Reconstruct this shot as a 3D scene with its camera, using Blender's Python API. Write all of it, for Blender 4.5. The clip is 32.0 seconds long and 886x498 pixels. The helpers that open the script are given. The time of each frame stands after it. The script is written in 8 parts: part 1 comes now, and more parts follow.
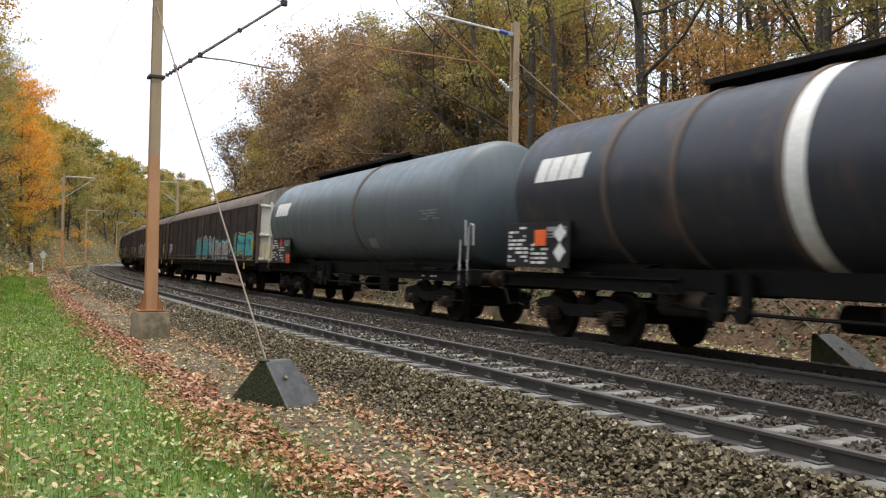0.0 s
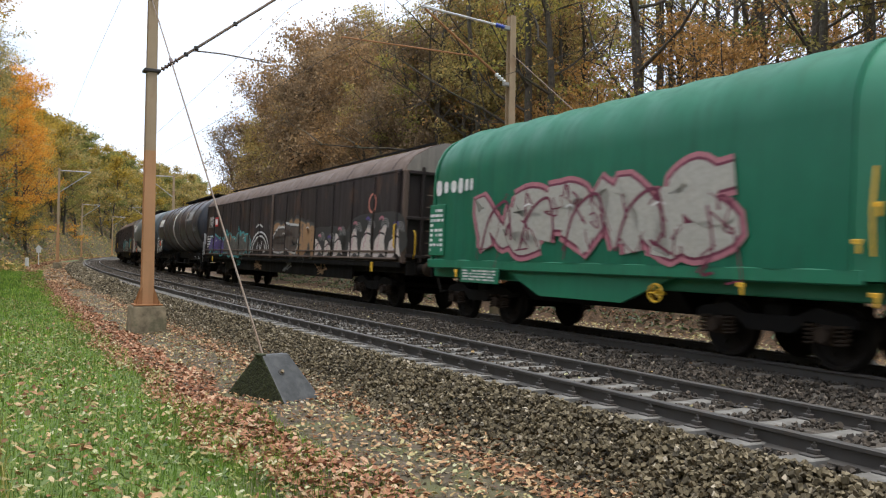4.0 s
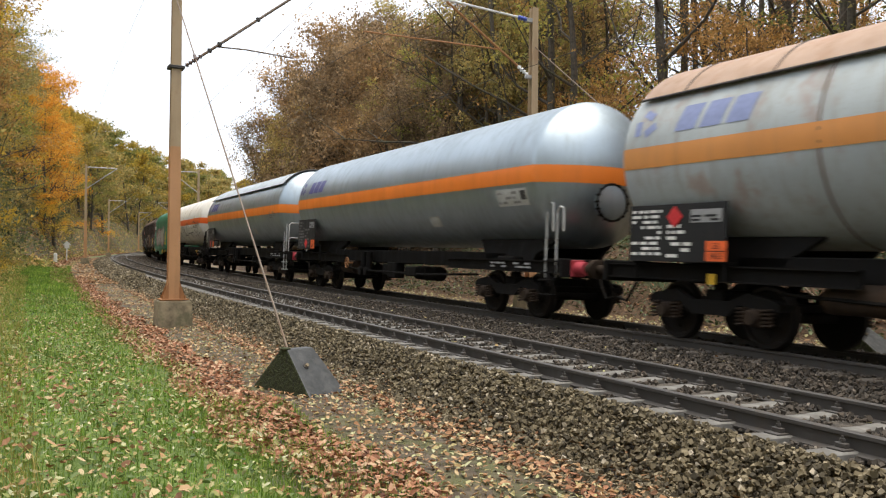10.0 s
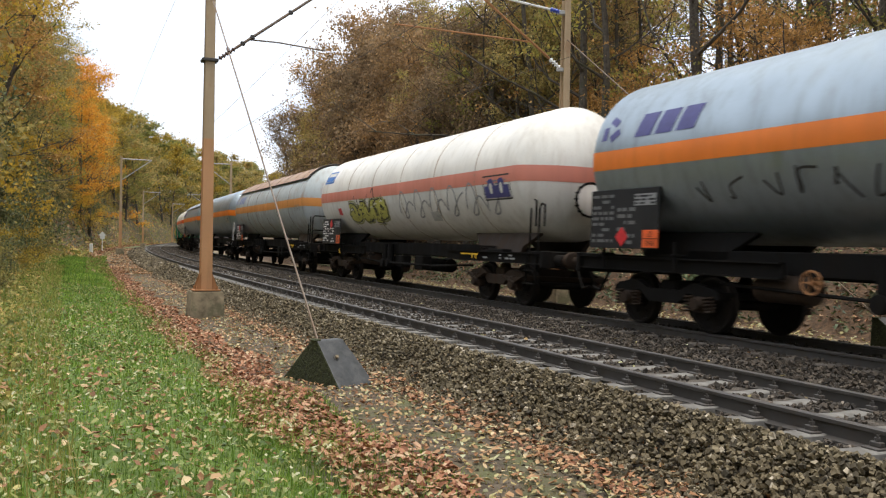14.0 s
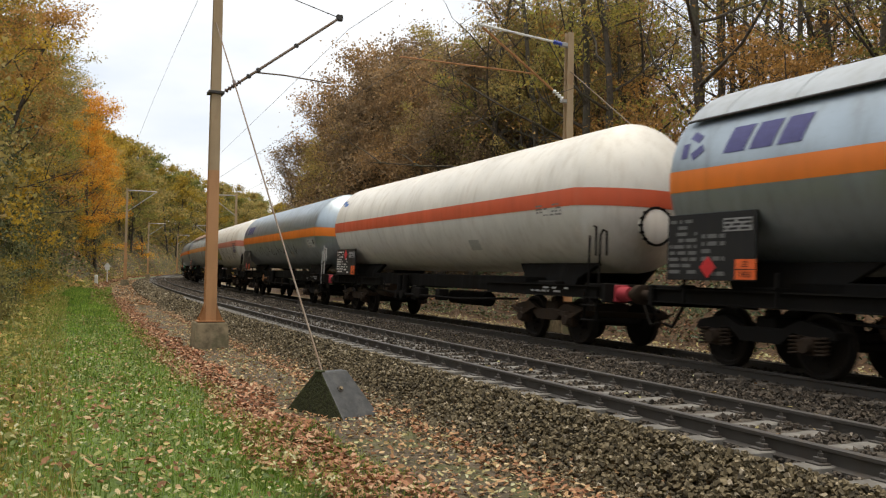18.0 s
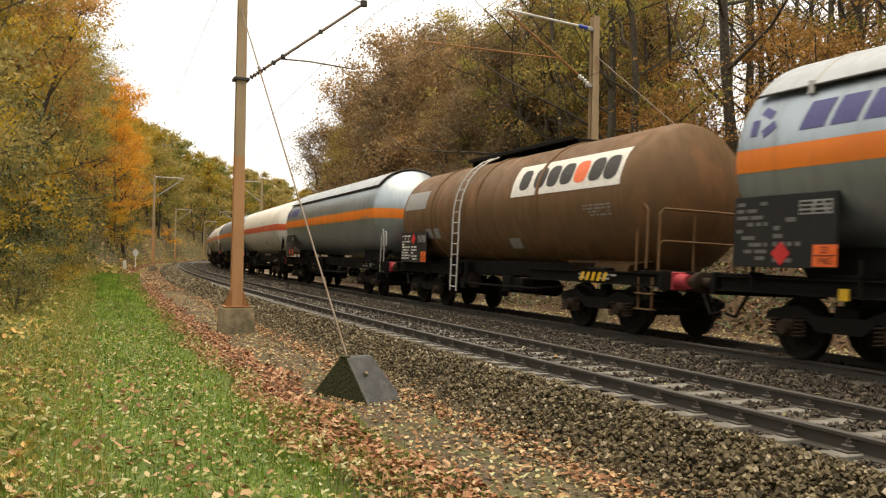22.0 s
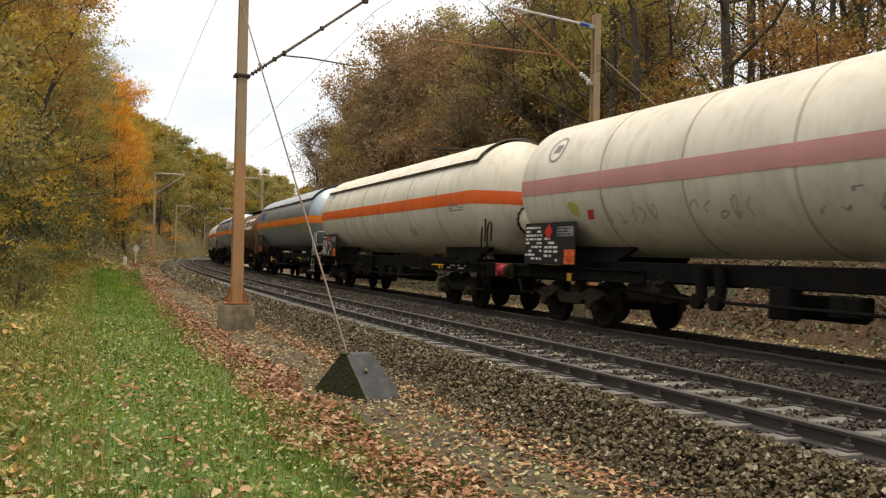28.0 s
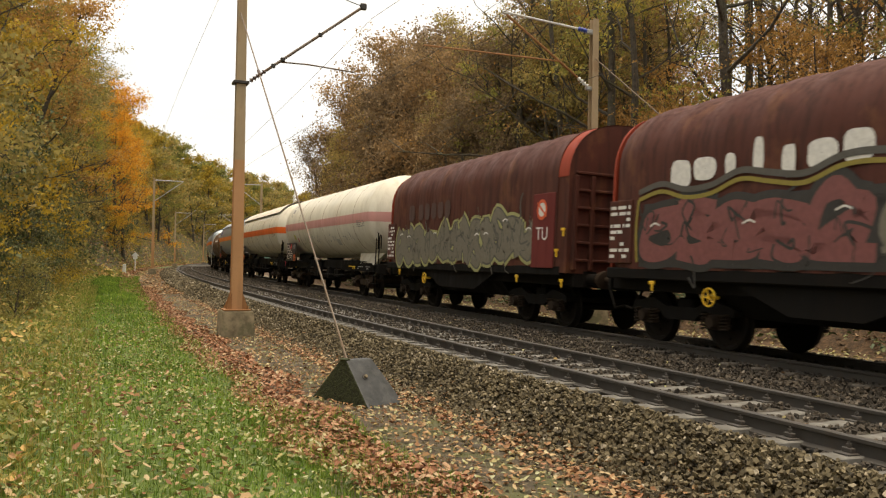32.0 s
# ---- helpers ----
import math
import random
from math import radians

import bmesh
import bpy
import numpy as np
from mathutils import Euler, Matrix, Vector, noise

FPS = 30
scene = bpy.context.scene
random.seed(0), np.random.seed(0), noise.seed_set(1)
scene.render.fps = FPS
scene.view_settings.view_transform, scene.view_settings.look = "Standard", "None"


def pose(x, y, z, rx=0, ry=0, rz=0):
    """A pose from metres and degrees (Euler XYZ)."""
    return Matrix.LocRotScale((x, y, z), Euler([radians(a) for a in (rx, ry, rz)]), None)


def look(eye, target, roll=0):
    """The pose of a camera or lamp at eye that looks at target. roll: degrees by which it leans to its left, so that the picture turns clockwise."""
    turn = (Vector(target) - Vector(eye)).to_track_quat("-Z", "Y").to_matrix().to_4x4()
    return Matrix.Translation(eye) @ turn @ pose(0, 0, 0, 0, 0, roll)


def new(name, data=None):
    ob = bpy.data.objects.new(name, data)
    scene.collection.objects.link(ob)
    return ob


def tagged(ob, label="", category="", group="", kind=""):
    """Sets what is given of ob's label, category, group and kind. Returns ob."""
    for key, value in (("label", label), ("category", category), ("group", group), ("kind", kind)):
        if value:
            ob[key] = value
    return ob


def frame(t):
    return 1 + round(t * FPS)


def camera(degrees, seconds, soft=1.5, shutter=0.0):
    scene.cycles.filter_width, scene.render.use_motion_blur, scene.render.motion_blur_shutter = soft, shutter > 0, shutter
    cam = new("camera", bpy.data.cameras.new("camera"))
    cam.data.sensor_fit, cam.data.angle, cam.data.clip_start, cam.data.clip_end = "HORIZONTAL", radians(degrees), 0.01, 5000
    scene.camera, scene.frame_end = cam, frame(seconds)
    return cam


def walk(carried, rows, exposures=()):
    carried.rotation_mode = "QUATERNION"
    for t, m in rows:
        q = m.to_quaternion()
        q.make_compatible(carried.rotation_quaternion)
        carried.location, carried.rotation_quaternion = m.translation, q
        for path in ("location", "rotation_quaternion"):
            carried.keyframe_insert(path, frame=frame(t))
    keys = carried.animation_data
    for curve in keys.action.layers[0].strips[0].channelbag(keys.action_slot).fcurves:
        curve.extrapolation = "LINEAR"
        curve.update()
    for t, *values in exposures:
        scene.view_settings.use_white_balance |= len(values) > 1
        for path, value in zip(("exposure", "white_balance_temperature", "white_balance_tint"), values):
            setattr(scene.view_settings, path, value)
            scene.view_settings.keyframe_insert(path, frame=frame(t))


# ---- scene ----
SECONDS = 32.0
CAM = [(0, 0.000, 0.870, -1.080), (0.5, -0.299, 0.646, -1.133), (1, -0.250, 0.651, -1.094), (1.5, 0.074, 0.528, -1.070), (2, 0.070, 0.315, -1.106), (2.5,
       -0.138, 0.453, -1.125), (3, -0.255, 0.697, -1.088), (3.5, -0.244, 0.599, -1.059), (5.5, -0.214, 0.297, -0.963), (6, 0.308, 0.627, -0.921), (6.5,
       0.806, 0.886, -0.899), (7, 0.959, 0.904, -1.189), (7.5, 1.209, 0.468, -1.251), (8, 1.205, 0.497, -1.165), (8.5, 1.423, 0.859, -0.953), (9, 1.664,
       0.829, -0.735), (9.5, 1.606, 0.306, -0.725), (10, 1.343, 0.016, -0.729), (10.5, 1.144, 0.108, -0.732), (11, 1.145, 0.113, -0.684), (11.5, 1.310,
       -0.140, -0.669), (12, 1.681, -0.329, -0.971), (12.5, 2.166, -0.307, -1.125), (13, 2.559, -0.365, -1.137), (13.5, 3.088, -0.490, -1.208), (15.5, 3.652,
       -0.289, -1.070), (16, 3.327, -0.047, -1.029), (16.5, 3.144, 0.275, -1.122), (17, 3.397, 0.586, -1.191), (17.5, 3.365, 1.156, -1.143), (18, 3.687,
       1.586, -1.046), (18.5, 4.326, 1.594, -1.152), (19, 5.024, 1.176, -1.189), (19.5, 5.303, 0.686, -1.100), (20, 5.239, 0.415, -1.036), (20.5, 5.245,
       0.447, -1.077), (21, 5.289, 0.580, -1.156), (21.5, 5.389, 0.556, -1.096), (22, 5.350, 0.596, -1.066), (22.5, 5.342, 0.589, -1.138), (23, 5.250, 0.704,
       -1.184), (23.5, 5.123, 1.044, -1.096), (24, 4.983, 1.318, -1.090), (24.5, 4.956, 1.555, -1.100), (26.5, 5.060, 1.536, -1.280), (27, 4.660, 1.125,
       -1.222), (27.5, 4.752, 0.603, -1.153), (28, 5.375, 0.412, -1.288), (28.5, 5.409, 0.439, -1.357), (29, 5.376, 0.902, -1.322), (29.5, 5.589, 1.536,
       -1.287), (30, 5.576, 2.018, -1.350), (30.5, 5.458, 1.884, -1.424), (31, 5.367, 1.628, -1.276), (31.5, 5.165, 1.344, -1.118), (32, 5.334, 0.792,
       -0.986)]
cam = camera(55.5, SECONDS, soft=1.2, shutter=0.3)
walk(cam, [(t, pose(0, 0, 1.35, 90 + p, r, y)) for t, y, p, r in CAM],
     exposures=[(0.0, 1.32, 6520, 9), (3.0, 1.17, 6320, 9), (6.0, 1.12, 6570, 9), (10.0, 1.27, 6870, 9), (12.0, 1.17, 6470, 9), (13.0, 1.07, 6570, 9), (16.0, 1.27, 6870, 9), (18.0, 0.82, 7270, 9),
                (20.0, 1.07, 8320, 9), (22.0, 1.17, 8520, 9), (24.0, 1.07, 8320, 9), (27.0, 0.82, 7820, 9), (28.0, 0.87, 7620, 9), (30.0, 0.82, 7620, 9), (32.0, 0.97, 8420, 9)])

# ---- light: overcast autumn noon ----
SUN_EL, SUN_AZ = radians(86), radians(200)
world = bpy.data.worlds.new("overcast_sky")
scene.world = world
world.use_nodes = True
wn, wl = world.node_tree.nodes, world.node_tree.links
wn.clear()
w_out = wn.new("ShaderNodeOutputWorld")
w_bg = wn.new("ShaderNodeBackground")
w_sky = wn.new("ShaderNodeTexSky")
w_sky.sky_type = "NISHITA"
w_sky.sun_disc = False
w_sky.sun_elevation, w_sky.sun_rotation = SUN_EL, SUN_AZ
w_sky.dust_density = 4.0
w_tc = wn.new("ShaderNodeTexCoord")
w_map = wn.new("ShaderNodeMapping")
w_map.inputs["Scale"].default_value = (1.0, 1.0, 2.6)
w_noise = wn.new("ShaderNodeTexNoise")
w_noise.inputs["Scale"].default_value = 3.2
w_noise.inputs["Detail"].default_value = 5.0
w_ramp = wn.new("ShaderNodeValToRGB")
w_ramp.color_ramp.elements[0].position, w_ramp.color_ramp.elements[0].color = 0.3, (6.2, 7.2, 8.9, 1)
w_ramp.color_ramp.elements[1].position, w_ramp.color_ramp.elements[1].color = 0.62, (9.0, 9.5, 10.5, 1)
w_mix = wn.new("ShaderNodeMix")
w_mix.data_type = "RGBA"
w_mix.inputs["Factor"].default_value = 0.86
wl.new(w_tc.outputs["Generated"], w_map.inputs["Vector"])
wl.new(w_map.outputs["Vector"], w_noise.inputs["Vector"])
wl.new(w_noise.outputs["Fac"], w_ramp.inputs["Fac"])
wl.new(w_sky.outputs["Color"], w_mix.inputs["A"])
wl.new(w_ramp.outputs["Color"], w_mix.inputs["B"])
wl.new(w_mix.outputs["Result"], w_bg.inputs["Color"])
w_bg.inputs["Strength"].default_value = 0.075
wl.new(w_bg.outputs["Background"], w_out.inputs["Surface"])
sun_data = bpy.data.lights.new("sun", "SUN")
sun_data.energy, sun_data.angle, sun_data.color = 1.5, radians(50), (1.0, 0.93, 0.82)
sun = new("sun", sun_data)
sun.matrix_world = look((3, 4, 80), (2, 6, 0))

# ---- the line of the track: curvature grows slowly to the right ----
DS = 0.5
_s = np.arange(-340, 460 + DS, DS)
_k = (0.0894 + 0.0530 * np.clip(_s, -20, 160) / 100) / 100
_th = np.cumsum(_k) * DS
_th = radians(28.81) - (_th - np.interp(0, _s, _th))
_x = np.cumsum(-np.sin(_th)) * DS
_y = np.cumsum(np.cos(_th)) * DS
_x += 2.4 - np.interp(0, _s, _x)
_y += 7.58 - np.interp(0, _s, _y)
GAUGE, FAR = 1.51, 4.0
CANT = 0.050
FAR_Z = -0.04


def at(s, u=0.0):
    """Point on the ground plan: s along the near rail, u to its right."""
    th = np.interp(s, _s, _th)
    return np.interp(s, _s, _x) + np.cos(th) * u, np.interp(s, _s, _y) + np.sin(th) * u


def heading(s):
    return float(np.interp(s, _s, _th))


def smooth(a, b, v):
    t = np.clip((v - a) / (b - a), 0, 1)
    return t * t * (3 - 2 * t)


def ripple(s, u, f, seed=0):
    return (np.sin(s * f + seed) * np.cos(u * f * 1.3 + seed * 2.1) + 0.6 * np.sin(s * f * 2.3 + u * f * 1.7 + seed * 3.7)) / 1.6


def ground_z(s, u):
    """Height of the cutting's floor and banks."""
    s, u = np.asarray(s, float), np.asarray(u, float)
    z = np.full(np.broadcast(s, u).shape, -0.235)
    z = z - 0.255 * smooth(-0.85, -1.75, u)
    z = z + 0.20 * smooth(-3.4, -6.0, u)
    bend = smooth(60, 95, s)
    left = np.clip(-u - (6.9 - 2.0 * bend + 0.5 * ripple(s, 0 * u, 0.11, 4)), 0, None)
    left_h = (12 + 8 * bend) * (1 - np.exp(-left / (16.0 - 2.0 * bend)))
    z = z + left_h * smooth(0, 3.0, left + 0.4)
    z = z - 0.17 * smooth(6.4, 7.4, u)
    right = np.clip(u - 8.6, 0, None)
    crest = 10.5 - 7.0 * smooth(16, 42, s)
    z = z + crest * (1 - np.exp(-right / (15.0 - 6.0 * smooth(16, 42, s)))) * smooth(0, 1.5, right + 0.3)
    bank = np.maximum(smooth(-6.5, -9, u), smooth(8.5, 11, u))
    z = z + bank * (0.25 * ripple(s, u, 0.35, 1) + 0.09 * ripple(s, u, 1.3, 2))
    z = z + 0.03 * ripple(s, u, 0.9, 3) * smooth(-1.6, -2.4, u)
    return z


# ---- mesh building ----
class Mesh:
    def __init__(self):
        self.v, self.f = [], []

    def add(self, verts, faces):
        n = len(self.v)
        self.v.extend(tuple(p) for p in verts)
        self.f.extend(tuple(i + n for i in q) for q in faces)
        return self

    def box(self, c, size, ch=0.0, m=None):
        x, y, z = (a / 2 for a in size)
        vs, fs = [], []
        if ch <= 0:
            vs = [(sx * x, sy * y, sz * z) for sx in (-1, 1) for sy in (-1, 1) for sz in (-1, 1)]
            fs = [(0, 1, 3, 2), (4, 6, 7, 5), (0, 4, 5, 1), (2, 3, 7, 6), (0, 2, 6, 4), (1, 5, 7, 3)]
        else:
            ch = min(ch, x * 0.9, y * 0.9, z * 0.9)
            idx = {}
            for sx in (-1, 1):
                for sy in (-1, 1):
                    for sz in (-1, 1):
                        for ax in range(3):
                            p = [sx * x, sy * y, sz * z]
                            for o in range(3):
                                if o != ax:
                                    p[o] -= (sx, sy, sz)[o] * ch
                            idx[sx, sy, sz, ax] = len(vs)
                            vs.append(p)
            for ax in range(3):
                b, c2 = [o for o in range(3) if o != ax]
                for sg in (-1, 1):
                    loop = []
                    for sb, sc in ((-1, -1), (1, -1), (1, 1), (-1, 1)):
                        key = [0, 0, 0]
                        key[ax], key[b], key[c2] = sg, sb, sc
                        loop.append(idx[(*key, ax)])
                    fs.append(tuple(loop if sg * (1 if ax != 1 else -1) > 0 else loop[::-1]))
            for ax in range(3):
                b, c2 = [o for o in range(3) if o != ax]
                for sb in (-1, 1):
                    for sc in (-1, 1):
                        q = []
                        for sg, a2 in ((-1, b), (1, b), (1, c2), (-1, c2)):
                            key = [0, 0, 0]
                            key[ax], key[b], key[c2] = sg, sb, sc
                            q.append(idx[(*key, a2)])
                        fs.append(tuple(q if sb * sc * (1 if ax != 1 else -1) > 0 else q[::-1]))
            for sx in (-1, 1):
                for sy in (-1, 1):
                    for sz in (-1, 1):
                        q = [idx[sx, sy, sz, a] for a in range(3)]
                        fs.append(tuple(q if sx * sy * sz > 0 else q[::-1]))
        c = Vector(c)
        if m is None:
            vs = [Vector(p) + c for p in vs]
        else:
            vs = [m @ Vector(p) + c for p in vs]
        return self.add(vs, fs)

    def cyl(self, a, b, r, n=10, r1=None, caps=True):
        a, b = Vector(a), Vector(b)
        r1 = r if r1 is None else r1
        d = (b - a).normalized()
        e = d.orthogonal().normalized()
        g = d.cross(e)
        vs = []
        for p, rr in ((a, r), (b, r1)):
            for i in range(n):
                t = 2 * math.pi * i / n
                vs.append(p + (e * math.cos(t) + g * math.sin(t)) * rr)
        fs = [(i, (i + 1) % n, n + (i + 1) % n, n + i) for i in range(n)]
        if caps:
            fs += [tuple(range(n))[::-1], tuple(range(n, 2 * n))]
        return self.add(vs, fs)

    def tube(self, pts, r, n=8, taper=None):
        """A bent round bar through pts; r may be a list."""
        pts = [Vector(p) for p in pts]
        k = len(pts)
        rs = r if isinstance(r, (list, tuple)) else [r] * k
        vs, e = [], None
        for i, p in enumerate(pts):
            d = (pts[min(i + 1, k - 1)] - pts[max(i - 1, 0)]).normalized()
            if e is None:
                e = d.orthogonal().normalized()
            else:
                e = (e - d * e.dot(d)).normalized()
            g = d.cross(e)
            for j in range(n):
                t = 2 * math.pi * j / n
                vs.append(p + (e * math.cos(t) + g * math.sin(t)) * rs[i])
        fs = []
        for i in range(k - 1):
            for j in range(n):
                fs.append((i * n + j, i * n + (j + 1) % n, (i + 1) * n + (j + 1) % n, (i + 1) * n + j))
        fs += [tuple(range(n))[::-1], tuple(range((k - 1) * n, k * n))]
        return self.add(vs, fs)

    def sheet(self, rows, close=False):
        """A surface through rows of points of equal length."""
        n = len(rows[0])
        vs = [p for r in rows for p in r]
        fs = []
        for i in range(len(rows) - 1):
            for j in range(n if close else n - 1):
                k = (j + 1) % n
                fs.append((i * n + j, i * n + k, (i + 1) * n + k, (i + 1) * n + j))
        return self.add(vs, fs)

    def solid(self, rows):
        """A closed ring swept through rows, capped at both ends."""
        n, base = len(rows[0]), len(self.v)
        self.sheet(rows, close=True)
        self.f.append(tuple(range(base, base + n))[::-1])
        self.f.append(tuple(range(base + (len(rows) - 1) * n, base + len(rows) * n)))
        return self

    def poly(self, pts):
        return self.add(pts, [tuple(range(len(pts)))])

    def data(self, name, material, angle=38):
        me = bpy.data.meshes.new(name)
        me.from_pydata([tuple(p) for p in self.v], [], self.f)
        if material is not None:
            me.materials.append(material)
        me.polygons.foreach_set("use_smooth", [True] * len(me.polygons))
        me.set_sharp_from_angle(angle=radians(angle))
        me.update()
        return me


def quick_mesh(name, verts, faces, material, flat=True):
    """Large meshes from arrays: verts (n, 3), faces (m, k)."""
    verts, faces = np.asarray(verts, np.float32), np.asarray(faces, np.int32)
    me = bpy.data.meshes.new(name)
    k = faces.shape[1]
    me.vertices.add(len(verts))
    me.vertices.foreach_set("co", verts.ravel())
    me.loops.add(faces.size)
    me.loops.foreach_set("vertex_index", faces.ravel())
    me.polygons.add(len(faces))
    me.polygons.foreach_set("loop_start", np.arange(0, faces.size, k, dtype=np.int32))
    me.polygons.foreach_set("use_smooth", np.full(len(faces), not flat))
    me.materials.append(material)
    me.update(calc_edges=True)
    me.validate()
    return me


def part(name, mesh, material=None, parent=None, label="", m=None):
    me = mesh.data(name, material) if isinstance(mesh, Mesh) else mesh
    ob = new(name, me)
    if parent is not None:
        ob.parent = parent
    if m is not None:
        ob.matrix_basis = m
    if label:
        tagged(ob, label)
    if name == "lettering" and isinstance(mesh, Mesh):
        tagged(ob, kind="stuff")
    return ob


def thing(name, label, category, group="", kind="", m=None):
    ob = new(name)
    ob.empty_display_size = 0.2
    if m is not None:
        ob.matrix_basis = m
    return tagged(ob, label, category, group, kind)


# ---- materials ----
def shader(name, rough=0.7, metal=0.0):
    m = bpy.data.materials.new(name)
    m.use_nodes = True
    b = m.node_tree.nodes["Principled BSDF"]
    b.inputs["Roughness"].default_value = rough
    b.inputs["Metallic"].default_value = metal
    return m, m.node_tree.nodes, m.node_tree.links, b


def noise_node(n, l, scale, detail=4, stretch=None, src=None, rough=0.6):
    tc = n.new("ShaderNodeTexCoord")
    t = n.new("ShaderNodeTexNoise")
    t.inputs["Scale"].default_value = scale
    t.inputs["Detail"].default_value = detail
    t.inputs["Roughness"].default_value = rough
    if stretch:
        mp = n.new("ShaderNodeMapping")
        mp.inputs["Scale"].default_value = stretch
        l.new(tc.outputs["Object"], mp.inputs["Vector"])
        l.new(mp.outputs["Vector"], t.inputs["Vector"])
    else:
        l.new(tc.outputs["Object"], t.inputs["Vector"])
    return t


def ramp_node(n, l, src, stops):
    r = n.new("ShaderNodeValToRGB")
    e = r.color_ramp.elements
    while len(e) < len(stops):
        e.new(0.5)
    for el, (p, c) in zip(e, stops):
        el.position, el.color = p, (*c, 1)
    l.new(src, r.inputs["Fac"])
    return r


def mix_node(n, l, fac, a, b, mode="MIX"):
    x = n.new("ShaderNodeMix")
    x.data_type, x.blend_type = "RGBA", mode
    for key, v in (("Factor", fac), ("A", a), ("B", b)):
        if isinstance(v, (int, float)):
            x.inputs[key].default_value = v
        elif isinstance(v, tuple):
            x.inputs[key].default_value = (*v, 1)
        else:
            l.new(v, x.inputs[key])
    return x.outputs["Result"]


def bump_node(n, l, b, src, strength, dist):
    u = n.new("ShaderNodeBump")
    u.inputs["Strength"].default_value = strength
    u.inputs["Distance"].default_value = dist
    l.new(src, u.inputs["Height"])
    l.new(u.outputs["Normal"], b.inputs["Normal"])


def paint(name, color, dirt=(0.10, 0.085, 0.07), amount=0.35, rough=0.45, streak=2.0, metal=0.0, rust=0.0, fine=1.0, spec=0.5):
    """Weathered paint: broad fading, grime that runs down in streaks, fine speckle."""
    m, n, l, b = shader(name, rough, metal)
    b.inputs["Specular IOR Level"].default_value = spec
    broad = noise_node(n, l, 0.7, 3)
    c0 = ramp_node(n, l, broad.outputs["Fac"], [(0.3, tuple(c * 0.86 for c in color)), (0.7, tuple(min(1, c * 1.08) for c in color))]).outputs["Color"]
    runs = noise_node(n, l, streak, 5, (2.2, 2.2, 0.22))
    mask = ramp_node(n, l, runs.outputs["Fac"], [(0.48, (0, 0, 0)), (0.78, (amount,) * 3)]).outputs["Color"]
    c1 = mix_node(n, l, mask, c0, dirt)
    speck = noise_node(n, l, 26 * fine, 6)
    m2 = ramp_node(n, l, speck.outputs["Fac"], [(0.55, (0, 0, 0)), (0.75, (amount * 0.6,) * 3)]).outputs["Color"]
    c2 = mix_node(n, l, m2, c1, dirt)
    if rust:
        r = noise_node(n, l, 1.9, 7, (1, 1, 0.6))
        m3 = ramp_node(n, l, r.outputs["Fac"], [(0.56, (0, 0, 0)), (0.66, (rust,) * 3)]).outputs["Color"]
        c2 = mix_node(n, l, m3, c2, (0.30, 0.13, 0.055))
    l.new(c2, b.inputs["Base Color"])
    rr = ramp_node(n, l, runs.outputs["Fac"], [(0.3, (rough * 0.8,) * 3), (0.8, (min(1, rough * 1.5),) * 3)])
    l.new(rr.outputs["Color"], b.inputs["Roughness"])
    bump_node(n, l, b, speck.outputs["Fac"], 0.12, 0.004)
    return m


def rough_stuff(name, c_dark, c_light, scale, rough=0.9, bump=0.4, dist=0.02, c_spot=None, spot=0.3, spot_scale=1.0):
    m, n, l, b = shader(name, rough)
    a = noise_node(n, l, scale, 8)
    c = ramp_node(n, l, a.outputs["Fac"], [(0.32, c_dark), (0.68, c_light)]).outputs["Color"]
    if c_spot:
        s = noise_node(n, l, spot_scale, 6)
        mk = ramp_node(n, l, s.outputs["Fac"], [(0.5, (0, 0, 0)), (0.62, (spot,) * 3)]).outputs["Color"]
        c = mix_node(n, l, mk, c, c_spot)
    l.new(c, b.inputs["Base Color"])
    bump_node(n, l, b, a.outputs["Fac"], bump, dist)
    return m


